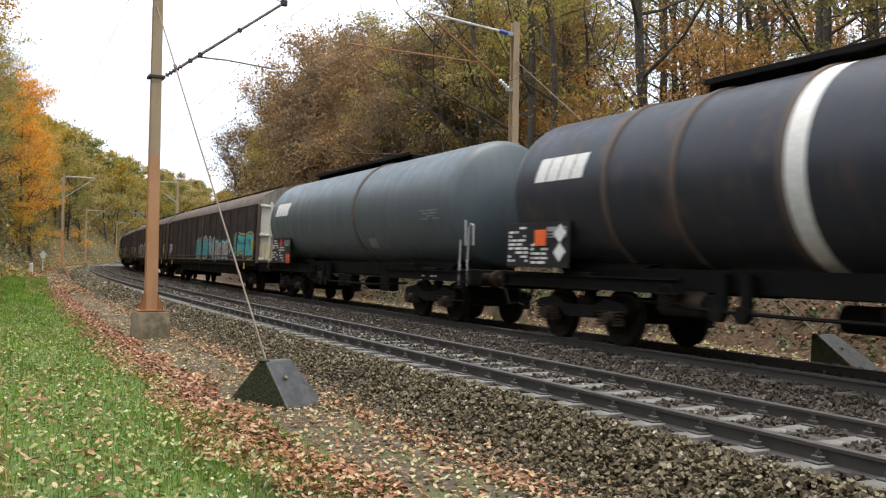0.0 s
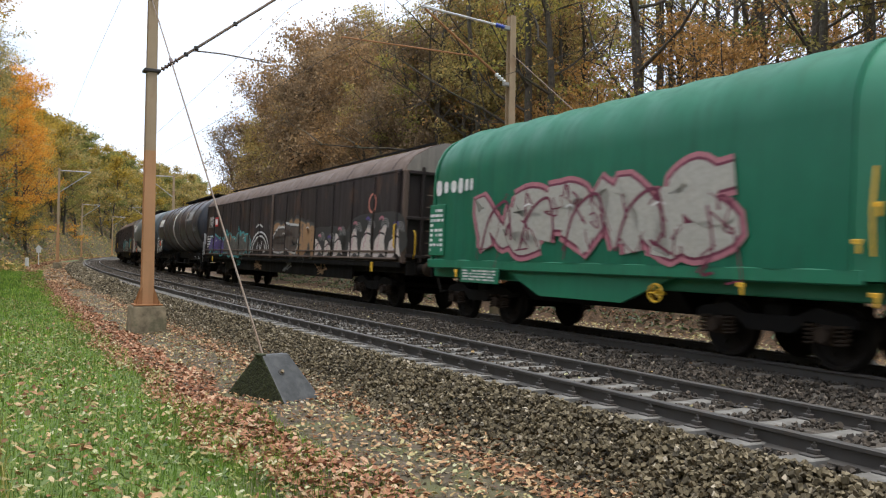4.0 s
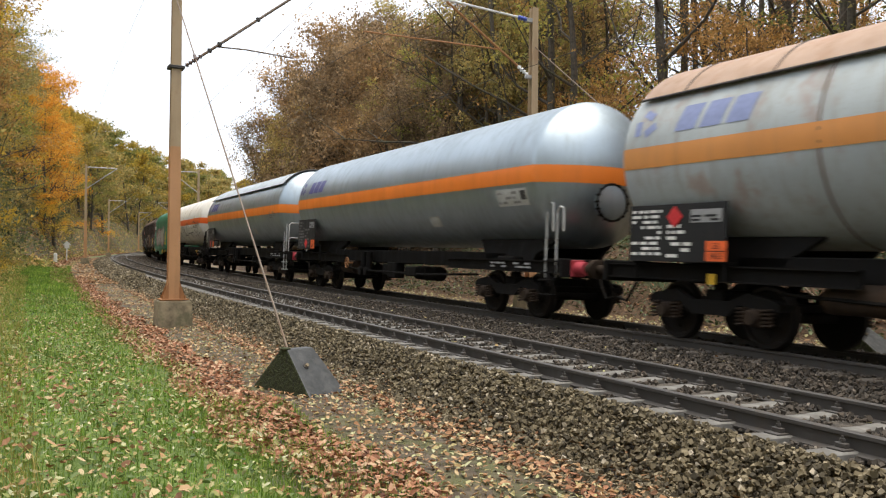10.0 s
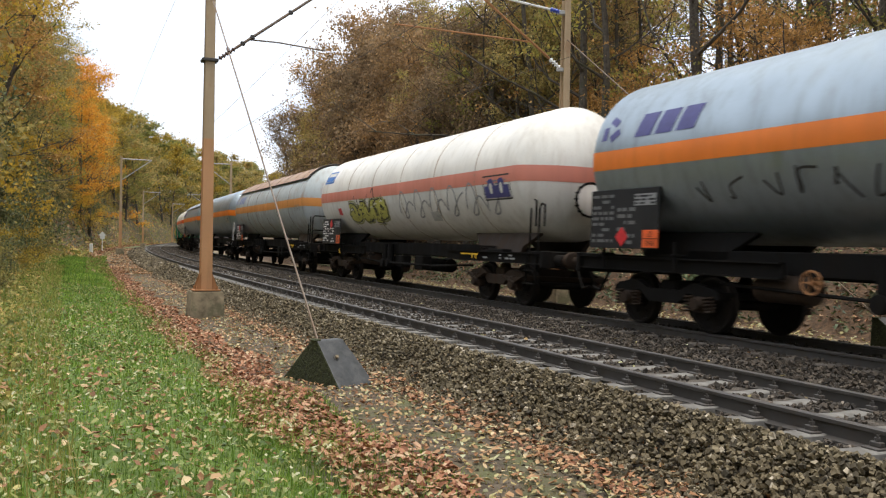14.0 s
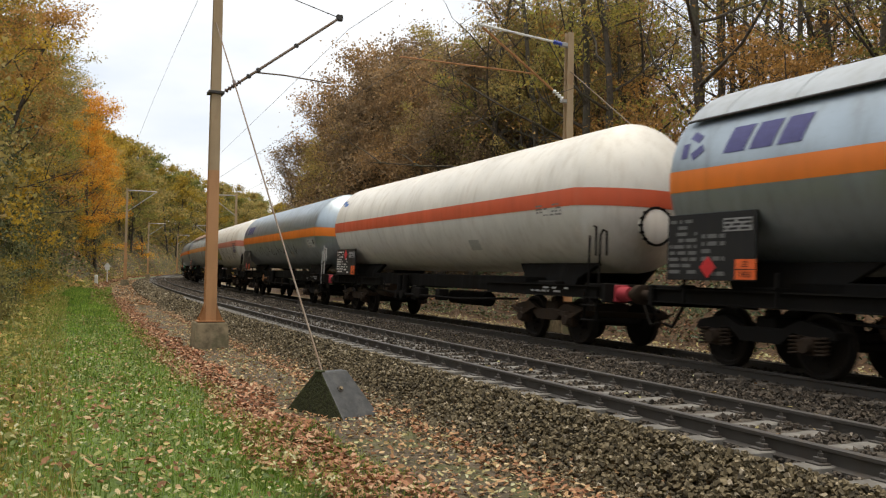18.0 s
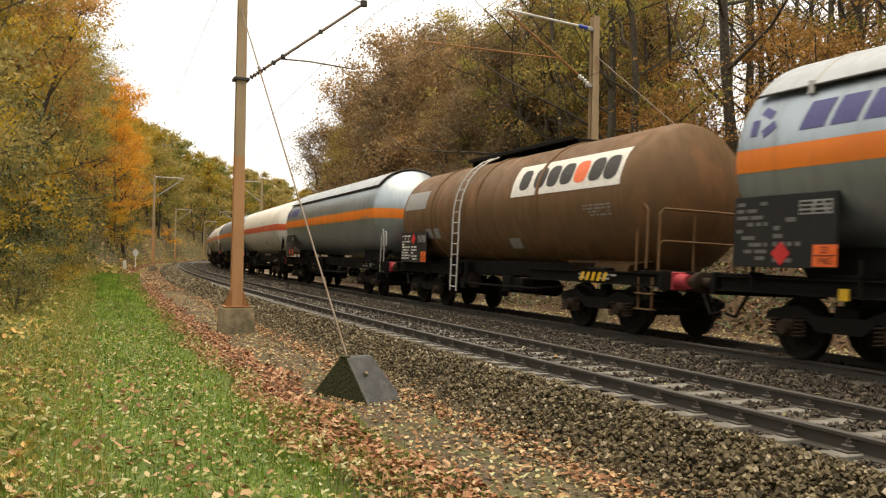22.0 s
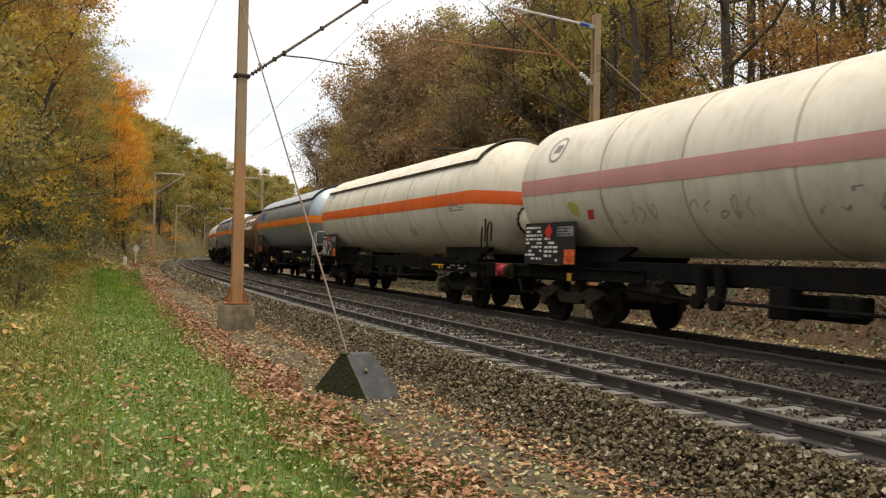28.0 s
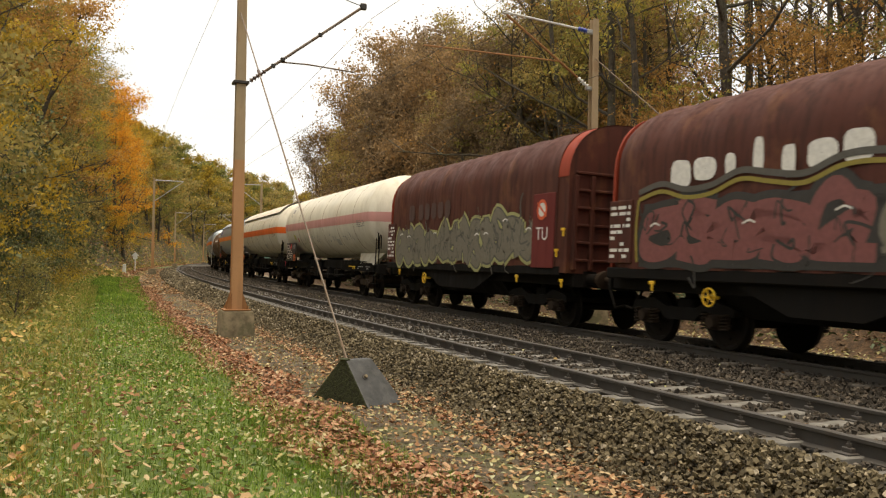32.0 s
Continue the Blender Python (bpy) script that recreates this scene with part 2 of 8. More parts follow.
def island_mat(name, stops, rough=0.8, translucent=0.0, obj=0.0, island=1.0, clump=0.0):
    """Colour picked per loose piece; obj shifts whole objects."""
    m, n, l, b = shader(name, rough)
    g = n.new("ShaderNodeNewGeometry")
    src = g.outputs["Random Per Island"]
    if obj:
        o = n.new("ShaderNodeObjectInfo")
        a = n.new("ShaderNodeMath")
        a.operation = "MULTIPLY"
        a.inputs[1].default_value = island
        l.new(src, a.inputs[0])
        a2 = n.new("ShaderNodeMath")
        a2.operation = "MULTIPLY_ADD"
        a2.inputs[1].default_value = obj
        l.new(o.outputs["Random"], a2.inputs[0])
        l.new(a.outputs["Value"], a2.inputs[2])
        src = a2.outputs["Value"]
    r = ramp_node(n, l, src, stops)
    f = noise_node(n, l, 9.0, 3)
    c = mix_node(n, l, 0.35, r.outputs["Color"], ramp_node(n, l, f.outputs["Fac"], [(0.3, (0.35, 0.35, 0.35)), (0.7, (1.0, 1.0, 1.0))]).outputs["Color"], "MULTIPLY")
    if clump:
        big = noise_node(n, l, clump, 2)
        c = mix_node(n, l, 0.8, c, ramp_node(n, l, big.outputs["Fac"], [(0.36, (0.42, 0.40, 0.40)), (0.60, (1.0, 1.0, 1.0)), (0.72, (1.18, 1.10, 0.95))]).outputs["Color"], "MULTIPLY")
    l.new(c, b.inputs["Base Color"])
    if translucent:
        t = n.new("ShaderNodeBsdfTranslucent")
        l.new(c, t.inputs["Color"])
        mx = n.new("ShaderNodeMixShader")
        mx.inputs["Fac"].default_value = translucent
        out = n["Material Output"]
        l.new(b.outputs["BSDF"], mx.inputs[1])
        l.new(t.outputs["BSDF"], mx.inputs[2])
        l.new(mx.outputs["Shader"], out.inputs["Surface"])
    return m


def plain(name, color, rough=0.6, metal=0.0):
    m, n, l, b = shader(name, rough, metal)
    a = noise_node(n, l, 14.0, 5)
    c = ramp_node(n, l, a.outputs["Fac"], [(0.3, tuple(x * 0.82 for x in color)), (0.7, tuple(min(1, x * 1.1) for x in color))])
    l.new(c.outputs["Color"], b.inputs["Base Color"])
    return m


STEEL_DARK = paint("underframe_black", (0.010, 0.0094, 0.009), (0.026, 0.019, 0.014), 0.45, 0.72, spec=0.08)
WHEEL = paint("wheel_steel", (0.016, 0.014, 0.013), (0.05, 0.036, 0.026), 0.45, 0.6, spec=0.1)
RAIL_SIDE = paint("rusty_rail", (0.058, 0.053, 0.049), (0.085, 0.058, 0.04), 0.4, 0.5, spec=0.5)
RAIL_TOP = plain("running_surface", (0.26, 0.255, 0.25), 0.42, 0.6)
CONCRETE = rough_stuff("sleeper_concrete", (0.105, 0.10, 0.09), (0.205, 0.197, 0.182), 7, 0.8, 0.4, 0.01, (0.07, 0.062, 0.052), 0.55, 2.3)
PLINTH = rough_stuff("old_concrete", (0.10, 0.080, 0.048), (0.26, 0.205, 0.13), 5, 0.9, 0.5, 0.02, (0.06, 0.065, 0.03), 0.7, 2.1)
BLOCK = rough_stuff("damp_concrete", (0.024, 0.026, 0.027), (0.058, 0.061, 0.063), 7, 0.55, 0.4, 0.015, (0.11, 0.11, 0.105), 0.35, 9)
MOSS = rough_stuff("moss", (0.018, 0.022, 0.010), (0.055, 0.065, 0.022), 22, 0.95, 1.0, 0.03)
MAST = paint("mast_steel", (0.42, 0.31, 0.19), (0.20, 0.12, 0.07), 0.55, 0.7, rust=0.35)
MAST_FOOT = paint("mast_foot_rust", (0.52, 0.27, 0.125), (0.20, 0.12, 0.07), 0.45, 0.7)
RUSTY = paint("rust_orange", (0.34, 0.155, 0.06), (0.12, 0.06, 0.03), 0.4, 0.8)
GALV = paint("galvanised", (0.42, 0.42, 0.42), (0.2, 0.18, 0.16), 0.3, 0.5, metal=0.4)
TUBE_GREY = paint("handrail_grey", (0.45, 0.45, 0.44), (0.2, 0.18, 0.15), 0.3, 0.5)
GUY_STEEL = paint("weathered_guy", (0.16, 0.12, 0.09), (0.22, 0.11, 0.05), 0.5, 0.6)
WIRE = plain("wire_dark", (0.06, 0.055, 0.05), 0.6, 0.4)
INSUL_BLUE = plain("blue_insulator", (0.035, 0.07, 0.36), 0.35)
INSUL_BROWN = plain("brown_insulator", (0.09, 0.05, 0.035), 0.3)
ARM_WHITE = plain("white_arm", (0.72, 0.72, 0.7), 0.5)
BUFFER_RED = paint("buffer_red", (0.42, 0.035, 0.055), (0.1, 0.05, 0.05), 0.4, 0.5)
PANEL_BLACK = paint("panel_black", (0.018, 0.018, 0.019), (0.05, 0.045, 0.04), 0.4, 0.5, spec=0.2)
MARK_WHITE = plain("white_marking", (0.70, 0.69, 0.66), 0.6)
MARK_DIM = plain("dim_marking", (0.12, 0.12, 0.12), 0.6)
MARK_GREY = plain("grey_marking", (0.27, 0.27, 0.27), 0.6)
ORANGE_PLATE = plain("orange_plate", (0.78, 0.13, 0.03), 0.45)
RED_PLATE = plain("red_placard", (0.55, 0.025, 0.03), 0.45)
YELLOW = plain("yellow_fitting", (0.70, 0.42, 0.03), 0.5)
SIGN_WHITE = plain("sign_white", (0.75, 0.75, 0.72), 0.5)
BARK = rough_stuff("bark", (0.035, 0.028, 0.020), (0.10, 0.082, 0.062), 9, 0.95, 0.8, 0.03, (0.06, 0.07, 0.03), 0.4, 1.2)
STONE = island_mat("ballast_stone", [(0.0, (0.034, 0.027, 0.015)), (0.3, (0.094, 0.074, 0.042)), (0.7, (0.160, 0.127, 0.073)), (0.95, (0.248, 0.203, 0.127)), (1.0, (0.490, 0.424, 0.330))], 0.85)
STONE_DARK = island_mat("brown_ballast_stone", [(0.0, (0.021, 0.017, 0.013)), (0.5, (0.051, 0.040, 0.029)), (0.93, (0.093, 0.072, 0.053)), (1.0, (0.226, 0.193, 0.156))], 0.85)


# ---- ground ----
def zone_material():
    """Leaf litter, path and grass floor of the cutting; the zones follow the u coordinate stored on the mesh."""
    m, n, l, b = shader("woodland_floor", 0.95)
    uv = n.new("ShaderNodeAttribute")
    uv.attribute_name = "across"
    wob = noise_node(n, l, 0.8, 6)
    shift = n.new("ShaderNodeMath")
    shift.operation = "MULTIPLY_ADD"
    shift.inputs[1].default_value = 1.7
    l.new(wob.outputs["Fac"], shift.inputs[0])
    l.new(uv.outputs["Fac"], shift.inputs[2])

    def step(lo, hi):
        r = n.new("ShaderNodeMapRange")
        r.inputs["From Min"].default_value, r.inputs["From Max"].default_value = lo, hi
        l.new(shift.outputs["Value"], r.inputs["Value"])
        return r.outputs["Result"]

    f1, f2, f3 = noise_node(n, l, 14, 9), noise_node(n, l, 4.5, 8), noise_node(n, l, 60, 4)
    litter = ramp_node(n, l, f1.outputs["Fac"], [(0.25, (0.022, 0.014, 0.009)), (0.45, (0.066, 0.040, 0.022)), (0.6, (0.13, 0.075, 0.040)), (0.8, (0.22, 0.145, 0.085))]).outputs["Color"]
    path = ramp_node(n, l, f2.outputs["Fac"], [(0.3, (0.042, 0.032, 0.020)), (0.55, (0.092, 0.070, 0.046)), (0.75, (0.15, 0.12, 0.085))]).outputs["Color"]
    grass = ramp_node(n, l, f1.outputs["Fac"], [(0.3, (0.05, 0.08, 0.018)), (0.55, (0.11, 0.17, 0.035)), (0.75, (0.19, 0.23, 0.06))]).outputs["Color"]
    gravel = ramp_node(n, l, f3.outputs["Fac"], [(0.3, (0.035, 0.030, 0.025)), (0.55, (0.10, 0.085, 0.07)), (0.75, (0.21, 0.185, 0.155))]).outputs["Color"]
    ivy = ramp_node(n, l, f1.outputs["Fac"], [(0.3, (0.02, 0.03, 0.012)), (0.6, (0.05, 0.075, 0.025)), (0.8, (0.20, 0.12, 0.05))]).outputs["Color"]
    mossy = noise_node(n, l, 1.4, 7)
    moss_mask = ramp_node(n, l, mossy.outputs["Fac"], [(0.5, (0, 0, 0)), (0.62, (0.75, 0.75, 0.75))]).outputs["Color"]
    path = mix_node(n, l, moss_mask, path, (0.085, 0.095, 0.032))
    slope = ramp_node(n, l, f1.outputs["Fac"], [(0.3, (0.04, 0.035, 0.015)), (0.55, (0.10, 0.085, 0.035)), (0.75, (0.20, 0.145, 0.07))]).outputs["Color"]
    c = mix_node(n, l, step(-7.2, -6.0), slope, grass)
    c = mix_node(n, l, step(-3.1, -2.7), c, path)
    c = mix_node(n, l, step(-1.1, -0.7), c, gravel)
    verge = ramp_node(n, l, f1.outputs["Fac"], [(0.3, (0.09, 0.07, 0.04)), (0.7, (0.27, 0.21, 0.13))]).outputs["Color"]
    c = mix_node(n, l, step(7.7, 8.0), c, verge)
    c = mix_node(n, l, step(8.9, 9.2), c, litter)
    patch = ramp_node(n, l, wob.outputs["Fac"], [(0.38, (0, 0, 0)), (0.48, (1, 1, 1))]).outputs["Color"]
    far = mix_node(n, l, patch, ivy, litter)
    c = mix_node(n, l, step(10.0, 10.6), c, far)
    l.new(c, b.inputs["Base Color"])
    bump_node(n, l, b, f1.outputs["Fac"], 0.6, 0.05)
    return m


FLOOR = zone_material()
us = np.concatenate([[-420, -300, -200, -140, -100], np.arange(-80, -30, 3.0), np.arange(-30, -12, 1.0), np.arange(-12, -4, 0.4),
                     np.arange(-4, 9.6, 0.2), np.arange(9.6, 24, 0.8), np.arange(24, 80, 4.0), [100, 140, 200, 300, 420]])
ss = np.concatenate([np.arange(-320, -60, 10.0), np.arange(-60, -10, 2.0), np.arange(-10, 40, 0.4), np.arange(40, 120, 1.2), np.arange(120, 440, 4.0)])
gs, gu = np.meshgrid(ss, us, indexing="ij")
gx, gy = at(gs, gu)
gz = ground_z(gs, gu)
ni, nj = gs.shape
ii, jj = np.meshgrid(np.arange(ni - 1), np.arange(nj - 1), indexing="ij")
quads = np.stack([ii * nj + jj, ii * nj + jj + 1, (ii + 1) * nj + jj + 1, (ii + 1) * nj + jj], -1).reshape(-1, 4)[:, ::-1]
me = quick_mesh("ground", np.stack([gx, gy, gz], -1).reshape(-1, 3), quads, FLOOR, flat=False)
att = me.attributes.new("across", "FLOAT", "POINT")
# past the end of the mown verge the woodland floor comes down to the path
zone_u = gu - 4.5 * smooth(62, 80, gs) * smooth(-3.2, -4.0, gu)
att.data.foreach_set("value", zone_u.ravel().astype(np.float32))
ground = part("ground", me)
tagged(ground, "woodland cutting floor with grass verge, leaf litter and ballast", "ground", kind="structure")


# ---- tracks ----
def rail_rows(u, z, a, b, step):
    prof = [(-0.075, -0.172), (0.075, -0.172), (0.075, -0.162), (0.012, -0.142), (0.010, -0.045), (0.036, -0.036), (0.036, -0.008),
            (0.026, 0.0), (-0.026, 0.0), (-0.036, -0.008), (-0.036, -0.036), (-0.010, -0.045), (-0.012, -0.142), (-0.075, -0.162)]
    rows = []
    for s in np.arange(a, b + step / 2, step):
        row = []
        for du, dz in prof:
            x, y = at(s, u + du)
            row.append((x, y, z + dz))
        rows.append(row)
    return rows


def make_rail(u, z, label):
    mb = Mesh()
    mb.solid(rail_rows(u, z, -60, 60, 1.5))
    mb.solid(rail_rows(u, z, 60.002, 330, 3.0))
    me = mb.data("rail", RAIL_SIDE)
    me.materials.append(RAIL_TOP)
    for p in me.polygons:
        if p.normal.z > 0.9 and p.center.z > z - 0.004:
            p.material_index = 1
    return tagged(part("rail", me), label, "rail", "rails", "structure")


def sleeper_mesh(mat):
    mb = Mesh()
    rows = []
    for x, h, w in ((-1.28, -0.01, 0.25), (-1.25, 0.012, 0.275), (-0.45, 0.012, 0.275), (-0.3, 0.0, 0.26), (0.3, 0.0, 0.26), (0.45, 0.012, 0.275), (1.25, 0.012, 0.275), (1.28, -0.01, 0.25)):
        rows.append([(x, -w / 2, -0.2), (x, w / 2, -0.2), (x, w / 2 - 0.03, h - 0.012), (x, w / 2 - 0.05, h), (x, -w / 2 + 0.05, h), (x, -w / 2 + 0.03, h - 0.012)])
    mb.solid(rows)
    return mb.data("sleeper", mat)


def clamp_mesh():
    mb = Mesh()
    mb.box((0, 0, 0.008), (0.13, 0.15, 0.016), 0.004)
    mb.box((0.02, 0, 0.035), (0.05, 0.10, 0.04), 0.006)
    mb.cyl((0.022, 0, 0.03), (0.022, 0, 0.105), 0.012, 6)
    mb.cyl((0.022, 0, 0.062), (0.022, 0, 0.085), 0.024, 6)
    return mb.data("rail_clamp", RAIL_SIDE)


SLEEPER = sleeper_mesh(CONCRETE)
SLEEPER_DARK = sleeper_mesh(rough_stuff("oily_concrete", (0.045, 0.038, 0.032), (0.11, 0.095, 0.08), 6, 0.9, 0.3, 0.01))
CLAMP = clamp_mesh()


def track_pose(s, u, z, turn=0.0):
    x, y = at(s, u)
    return pose(float(x), float(y), z, 0, 0, math.degrees(heading(s)) + turn)


def make_track(u0, z0, inner_z, label, mesh, s_from, s_near, s_clamp):
    track = thing("railway_track", label, "railway track", "railway tracks", "structure")
    tilt = -math.degrees(math.atan2(z0 - inner_z, GAUGE))
    s = s_from
    rest = Mesh()
    while s < 250:
        mid = track_pose(s, u0 + GAUGE / 2, (z0 + inner_z) / 2 - 0.152) @ pose(0, 0, 0, 0, -tilt, random.uniform(-0.4, 0.4))
        if s < s_near:
            sl = part("sleeper", mesh, None, track, m=mid)
            if -6 < s < s_clamp:
                for rail_x in (-GAUGE / 2, GAUGE / 2):
                    for side in (-1, 1):
                        part("rail_clamp", CLAMP, None, sl, m=pose(rail_x + side * 0.105, 0, 0.012, 0, 0, 0 if side < 0 else 180))
        else:
            rest.box(mid.translation + Vector((0, 0, -0.09)), (2.56, 0.26, 0.2), 0.02, mid.to_3x3())
        s += 0.6
    r = part("far_sleepers", rest, mesh.materials[0], track)
    tagged(r, kind="stuff")
    return track


make_rail(0.0, 0.0, "worn steel rail of the empty track")
make_rail(GAUGE, -CANT, "worn steel rail of the empty track")
make_rail(FAR, FAR_Z, "rusty steel rail beneath the goods train")
make_rail(FAR + GAUGE, FAR_Z - CANT, "rusty steel rail beneath the goods train")


# ---- overhead line masts ----
def beam_rows(prof, z0, z1, k0=1.0, k1=1.0):
    return [[(x * k0, y * k0, z0) for x, y in prof], [(x * k1, y * k1, z1) for x, y in prof]]


def make_mast(s, u, z_ground, top, label, side=1, near=True, arm=2.6, plinth_h=0.60, blue=False):
    """Lattice-free rolled steel mast on a concrete plinth with its cantilever; side +1 reaches to the right."""
    x, y = at(s, u)
    mast = thing("catenary_mast", label, "mast", "catenary masts", m=pose(float(x), float(y), z_ground, 0, 0, math.degrees(heading(s)) + (0 if side > 0 else 180)))
    h = top - z_ground
    p0 = plinth_h
    w, d, t = 0.13, 0.12, 0.014
    ring = [(-w, -d - t), (w, -d - t), (w, -d + t), (0.012, -d + t), (0.012, d - t), (w, d - t), (w, d + t), (-w, d + t), (-w, d - t), (-0.012, d - t), (-0.012, -d + t), (-w, -d + t)]
    cut = p0 + 0.40 * (h - p0)
    kc = 1.0 - 0.28 * 0.40
    part("post_foot", Mesh().solid(beam_rows(ring, p0, cut, 1.0, kc)), MAST_FOOT, mast, "orange rust-coated lower post")
    mb = Mesh().solid(beam_rows(ring, cut, h, kc, 0.72))
    part("post", mb, MAST, mast)
    mb = Mesh().solid([[(sx * a, sy * b, z) for sx, sy in ((-1, -1), (1, -1), (1, 1), (-1, 1))] for z, a, b in ((-0.5, 0.40, 0.40), (p0 - 0.05, 0.36, 0.35), (p0 - 0.02, 0.34, 0.33))])
    part("plinth", mb, PLINTH, mast)
    if near:
        mb = Mesh().box((0, 0, p0 + 0.01), (0.62, 0.5, 0.03), 0.006)
        part("base_plate", mb, RUSTY, mast)
        for sx, sy in ((-1, -1), (1, -1), (1, 1), (-1, 1)):
            mb = Mesh().cyl((sx * 0.24, sy * 0.18, p0), (sx * 0.24, sy * 0.18, p0 + 0.1), 0.018, 6)
            part("bolt", mb, RUSTY, mast)
            mb = Mesh().add([(sx * 0.26, sy * 0.145, p0 + 0.025), (sx * 0.12, sy * 0.145, p0 + 0.025), (sx * 0.12, sy * 0.145, p0 + 0.42),
                             (sx * 0.26, sy * 0.155, p0 + 0.025), (sx * 0.12, sy * 0.155, p0 + 0.025), (sx * 0.12, sy * 0.155, p0 + 0.42)],
                            [(0, 1, 2), (3, 5, 4), (0, 3, 4, 1), (1, 4, 5, 2), (2, 5, 3, 0)])
            part("gusset", mb, RUSTY, mast)
    return mast, h


def insulator(parent, a, b, mat, n=5, r=0.06):
    a, b = Vector(a), Vector(b)
    mb = Mesh().cyl(a, b, r * 0.45, 8)
    for i in range(n):
        c = a.lerp(b, (i + 0.5) / n)
        d = (b - a).normalized() * 0.02
        mb.cyl(c - d, c + d, r, 10, r * 0.6)
    return part("insulator", mb, mat, parent)


def cantilever_left(mast, h, zr):
    """Raking strut, registration bar and clamps of a mast on the camera's side. zr: height of rail above the mast foot."""
    foot, head = Vector((0.13, 0, zr + 5.42)), Vector((2.95, 0, zr + 7.60))
    part("clamp_band", Mesh().box((0, 0, zr + 5.42), (0.36, 0.34, 0.07), 0.01), WIRE, mast)
    insulator(mast, foot.lerp(head, 0.03), foot.lerp(head, 0.16), INSUL_BROWN)
    part("strut", Mesh().cyl(foot.lerp(head, 0.16), head, 0.033, 8), GUY_STEEL, mast)
    for f_ in (0.22, 0.30, 0.62):
        c_ = foot.lerp(head, f_)
        part("strut_clamp", Mesh().box(c_, (0.10, 0.09, 0.10), 0.015), WIRE, mast)
    part("strut_tip", Mesh().box(head, (0.16, 0.1, 0.16), 0.02), WIRE, mast)
    part("registration_bar", Mesh().tube([foot.lerp(head, 0.27), (1.6, 0, zr + 6.02), (2.75, 0, zr + 5.95)], 0.018, 6), GUY_STEEL, mast)
    part("top_stay", Mesh().cyl((0, 0, h - 0.5), head, 0.011, 6), WIRE, mast)


def cantilever_right(mast, h, zr, far=False):
    tip = Vector((2.9, 0, h - 0.16))
    ins = GALV if far else INSUL_BLUE
    part("top_bracket", Mesh().box((0.12, 0, h - 0.38), (0.3, 0.14, 0.12), 0.01), GALV, mast)
    insulator(mast, (0.22, 0, h - 0.37), (0.56, 0, h - 0.33), ins, 4, 0.075)
    part("top_tube", Mesh().cyl((0.56, 0, h - 0.33), tip, 0.034, 8), ARM_WHITE, mast)
    part("tip_fitting", Mesh().box(tip, (0.14, 0.1, 0.1), 0.02), ARM_WHITE, mast)
    low = Vector((0.15, 0, h - 2.0))
    insulator(mast, low + Vector((0.05, 0, 0.03)), low.lerp(tip, 0.14), ARM_WHITE, 4, 0.07)
    part("diagonal_tube", Mesh().cyl(low.lerp(tip, 0.14), tip + Vector((-0.05, 0, -0.06)), 0.034, 8), RUSTY, mast)
    part("lower_bracket", Mesh().box((0.12, 0, h - 2.02), (0.28, 0.14, 0.1), 0.01), GALV, mast)
    part("registration_tube", Mesh().cyl(low.lerp(tip, 0.36), (5.3, 0, h - 1.35), 0.024, 8), RUSTY, mast)


def simple_arms(mast, h, side_len=2.7):
    tip = Vector((side_len, 0, h - 0.25))
    part("top_tube", Mesh().cyl((0.1, 0, h - 0.22), tip, 0.045, 6), GALV, mast)
    part("diagonal_tube", Mesh().cyl((0.1, 0, h - 2.2), tip, 0.04, 6), GALV, mast)


ZG = -0.48
mast1, h1 = make_mast(14.4, -2.44, ZG, 8.85, "tall rust-streaked steel catenary mast on a concrete plinth")
cantilever_left(mast1, h1, -ZG)
part("earth_wire_bracket", Mesh().box((-0.05, 0, h1 - 0.3), (0.3, 0.2, 0.08), 0.01), GALV, mast1)
for s, lab in ((79.8, "slim steel catenary mast beside the curve"), (142.4, "distant steel catenary mast beside the curve"), (192.4, "distant steel catenary mast at the bend"), (250.0, "distant steel catenary mast at the bend")):
    m_, h_ = make_mast(s, -2.44, ZG, 8.85, lab, near=False)
    simple_arms(m_, h_)
MAST2_S, MAST2_U, MAST2_TOP = 15.25, 7.75, 8.42
mast2, h2 = make_mast(MAST2_S, MAST2_U, -0.45, MAST2_TOP, "grey steel catenary mast with a blue insulator, behind the train", side=-1)
cantilever_right(mast2, h2, 0.4)
for s in (80.0, 145.0):
    m_, h_ = make_mast(s, 7.75, -0.45, 8.85, "distant steel catenary mast behind the train", side=-1, near=False)
    simple_arms(m_, h_)


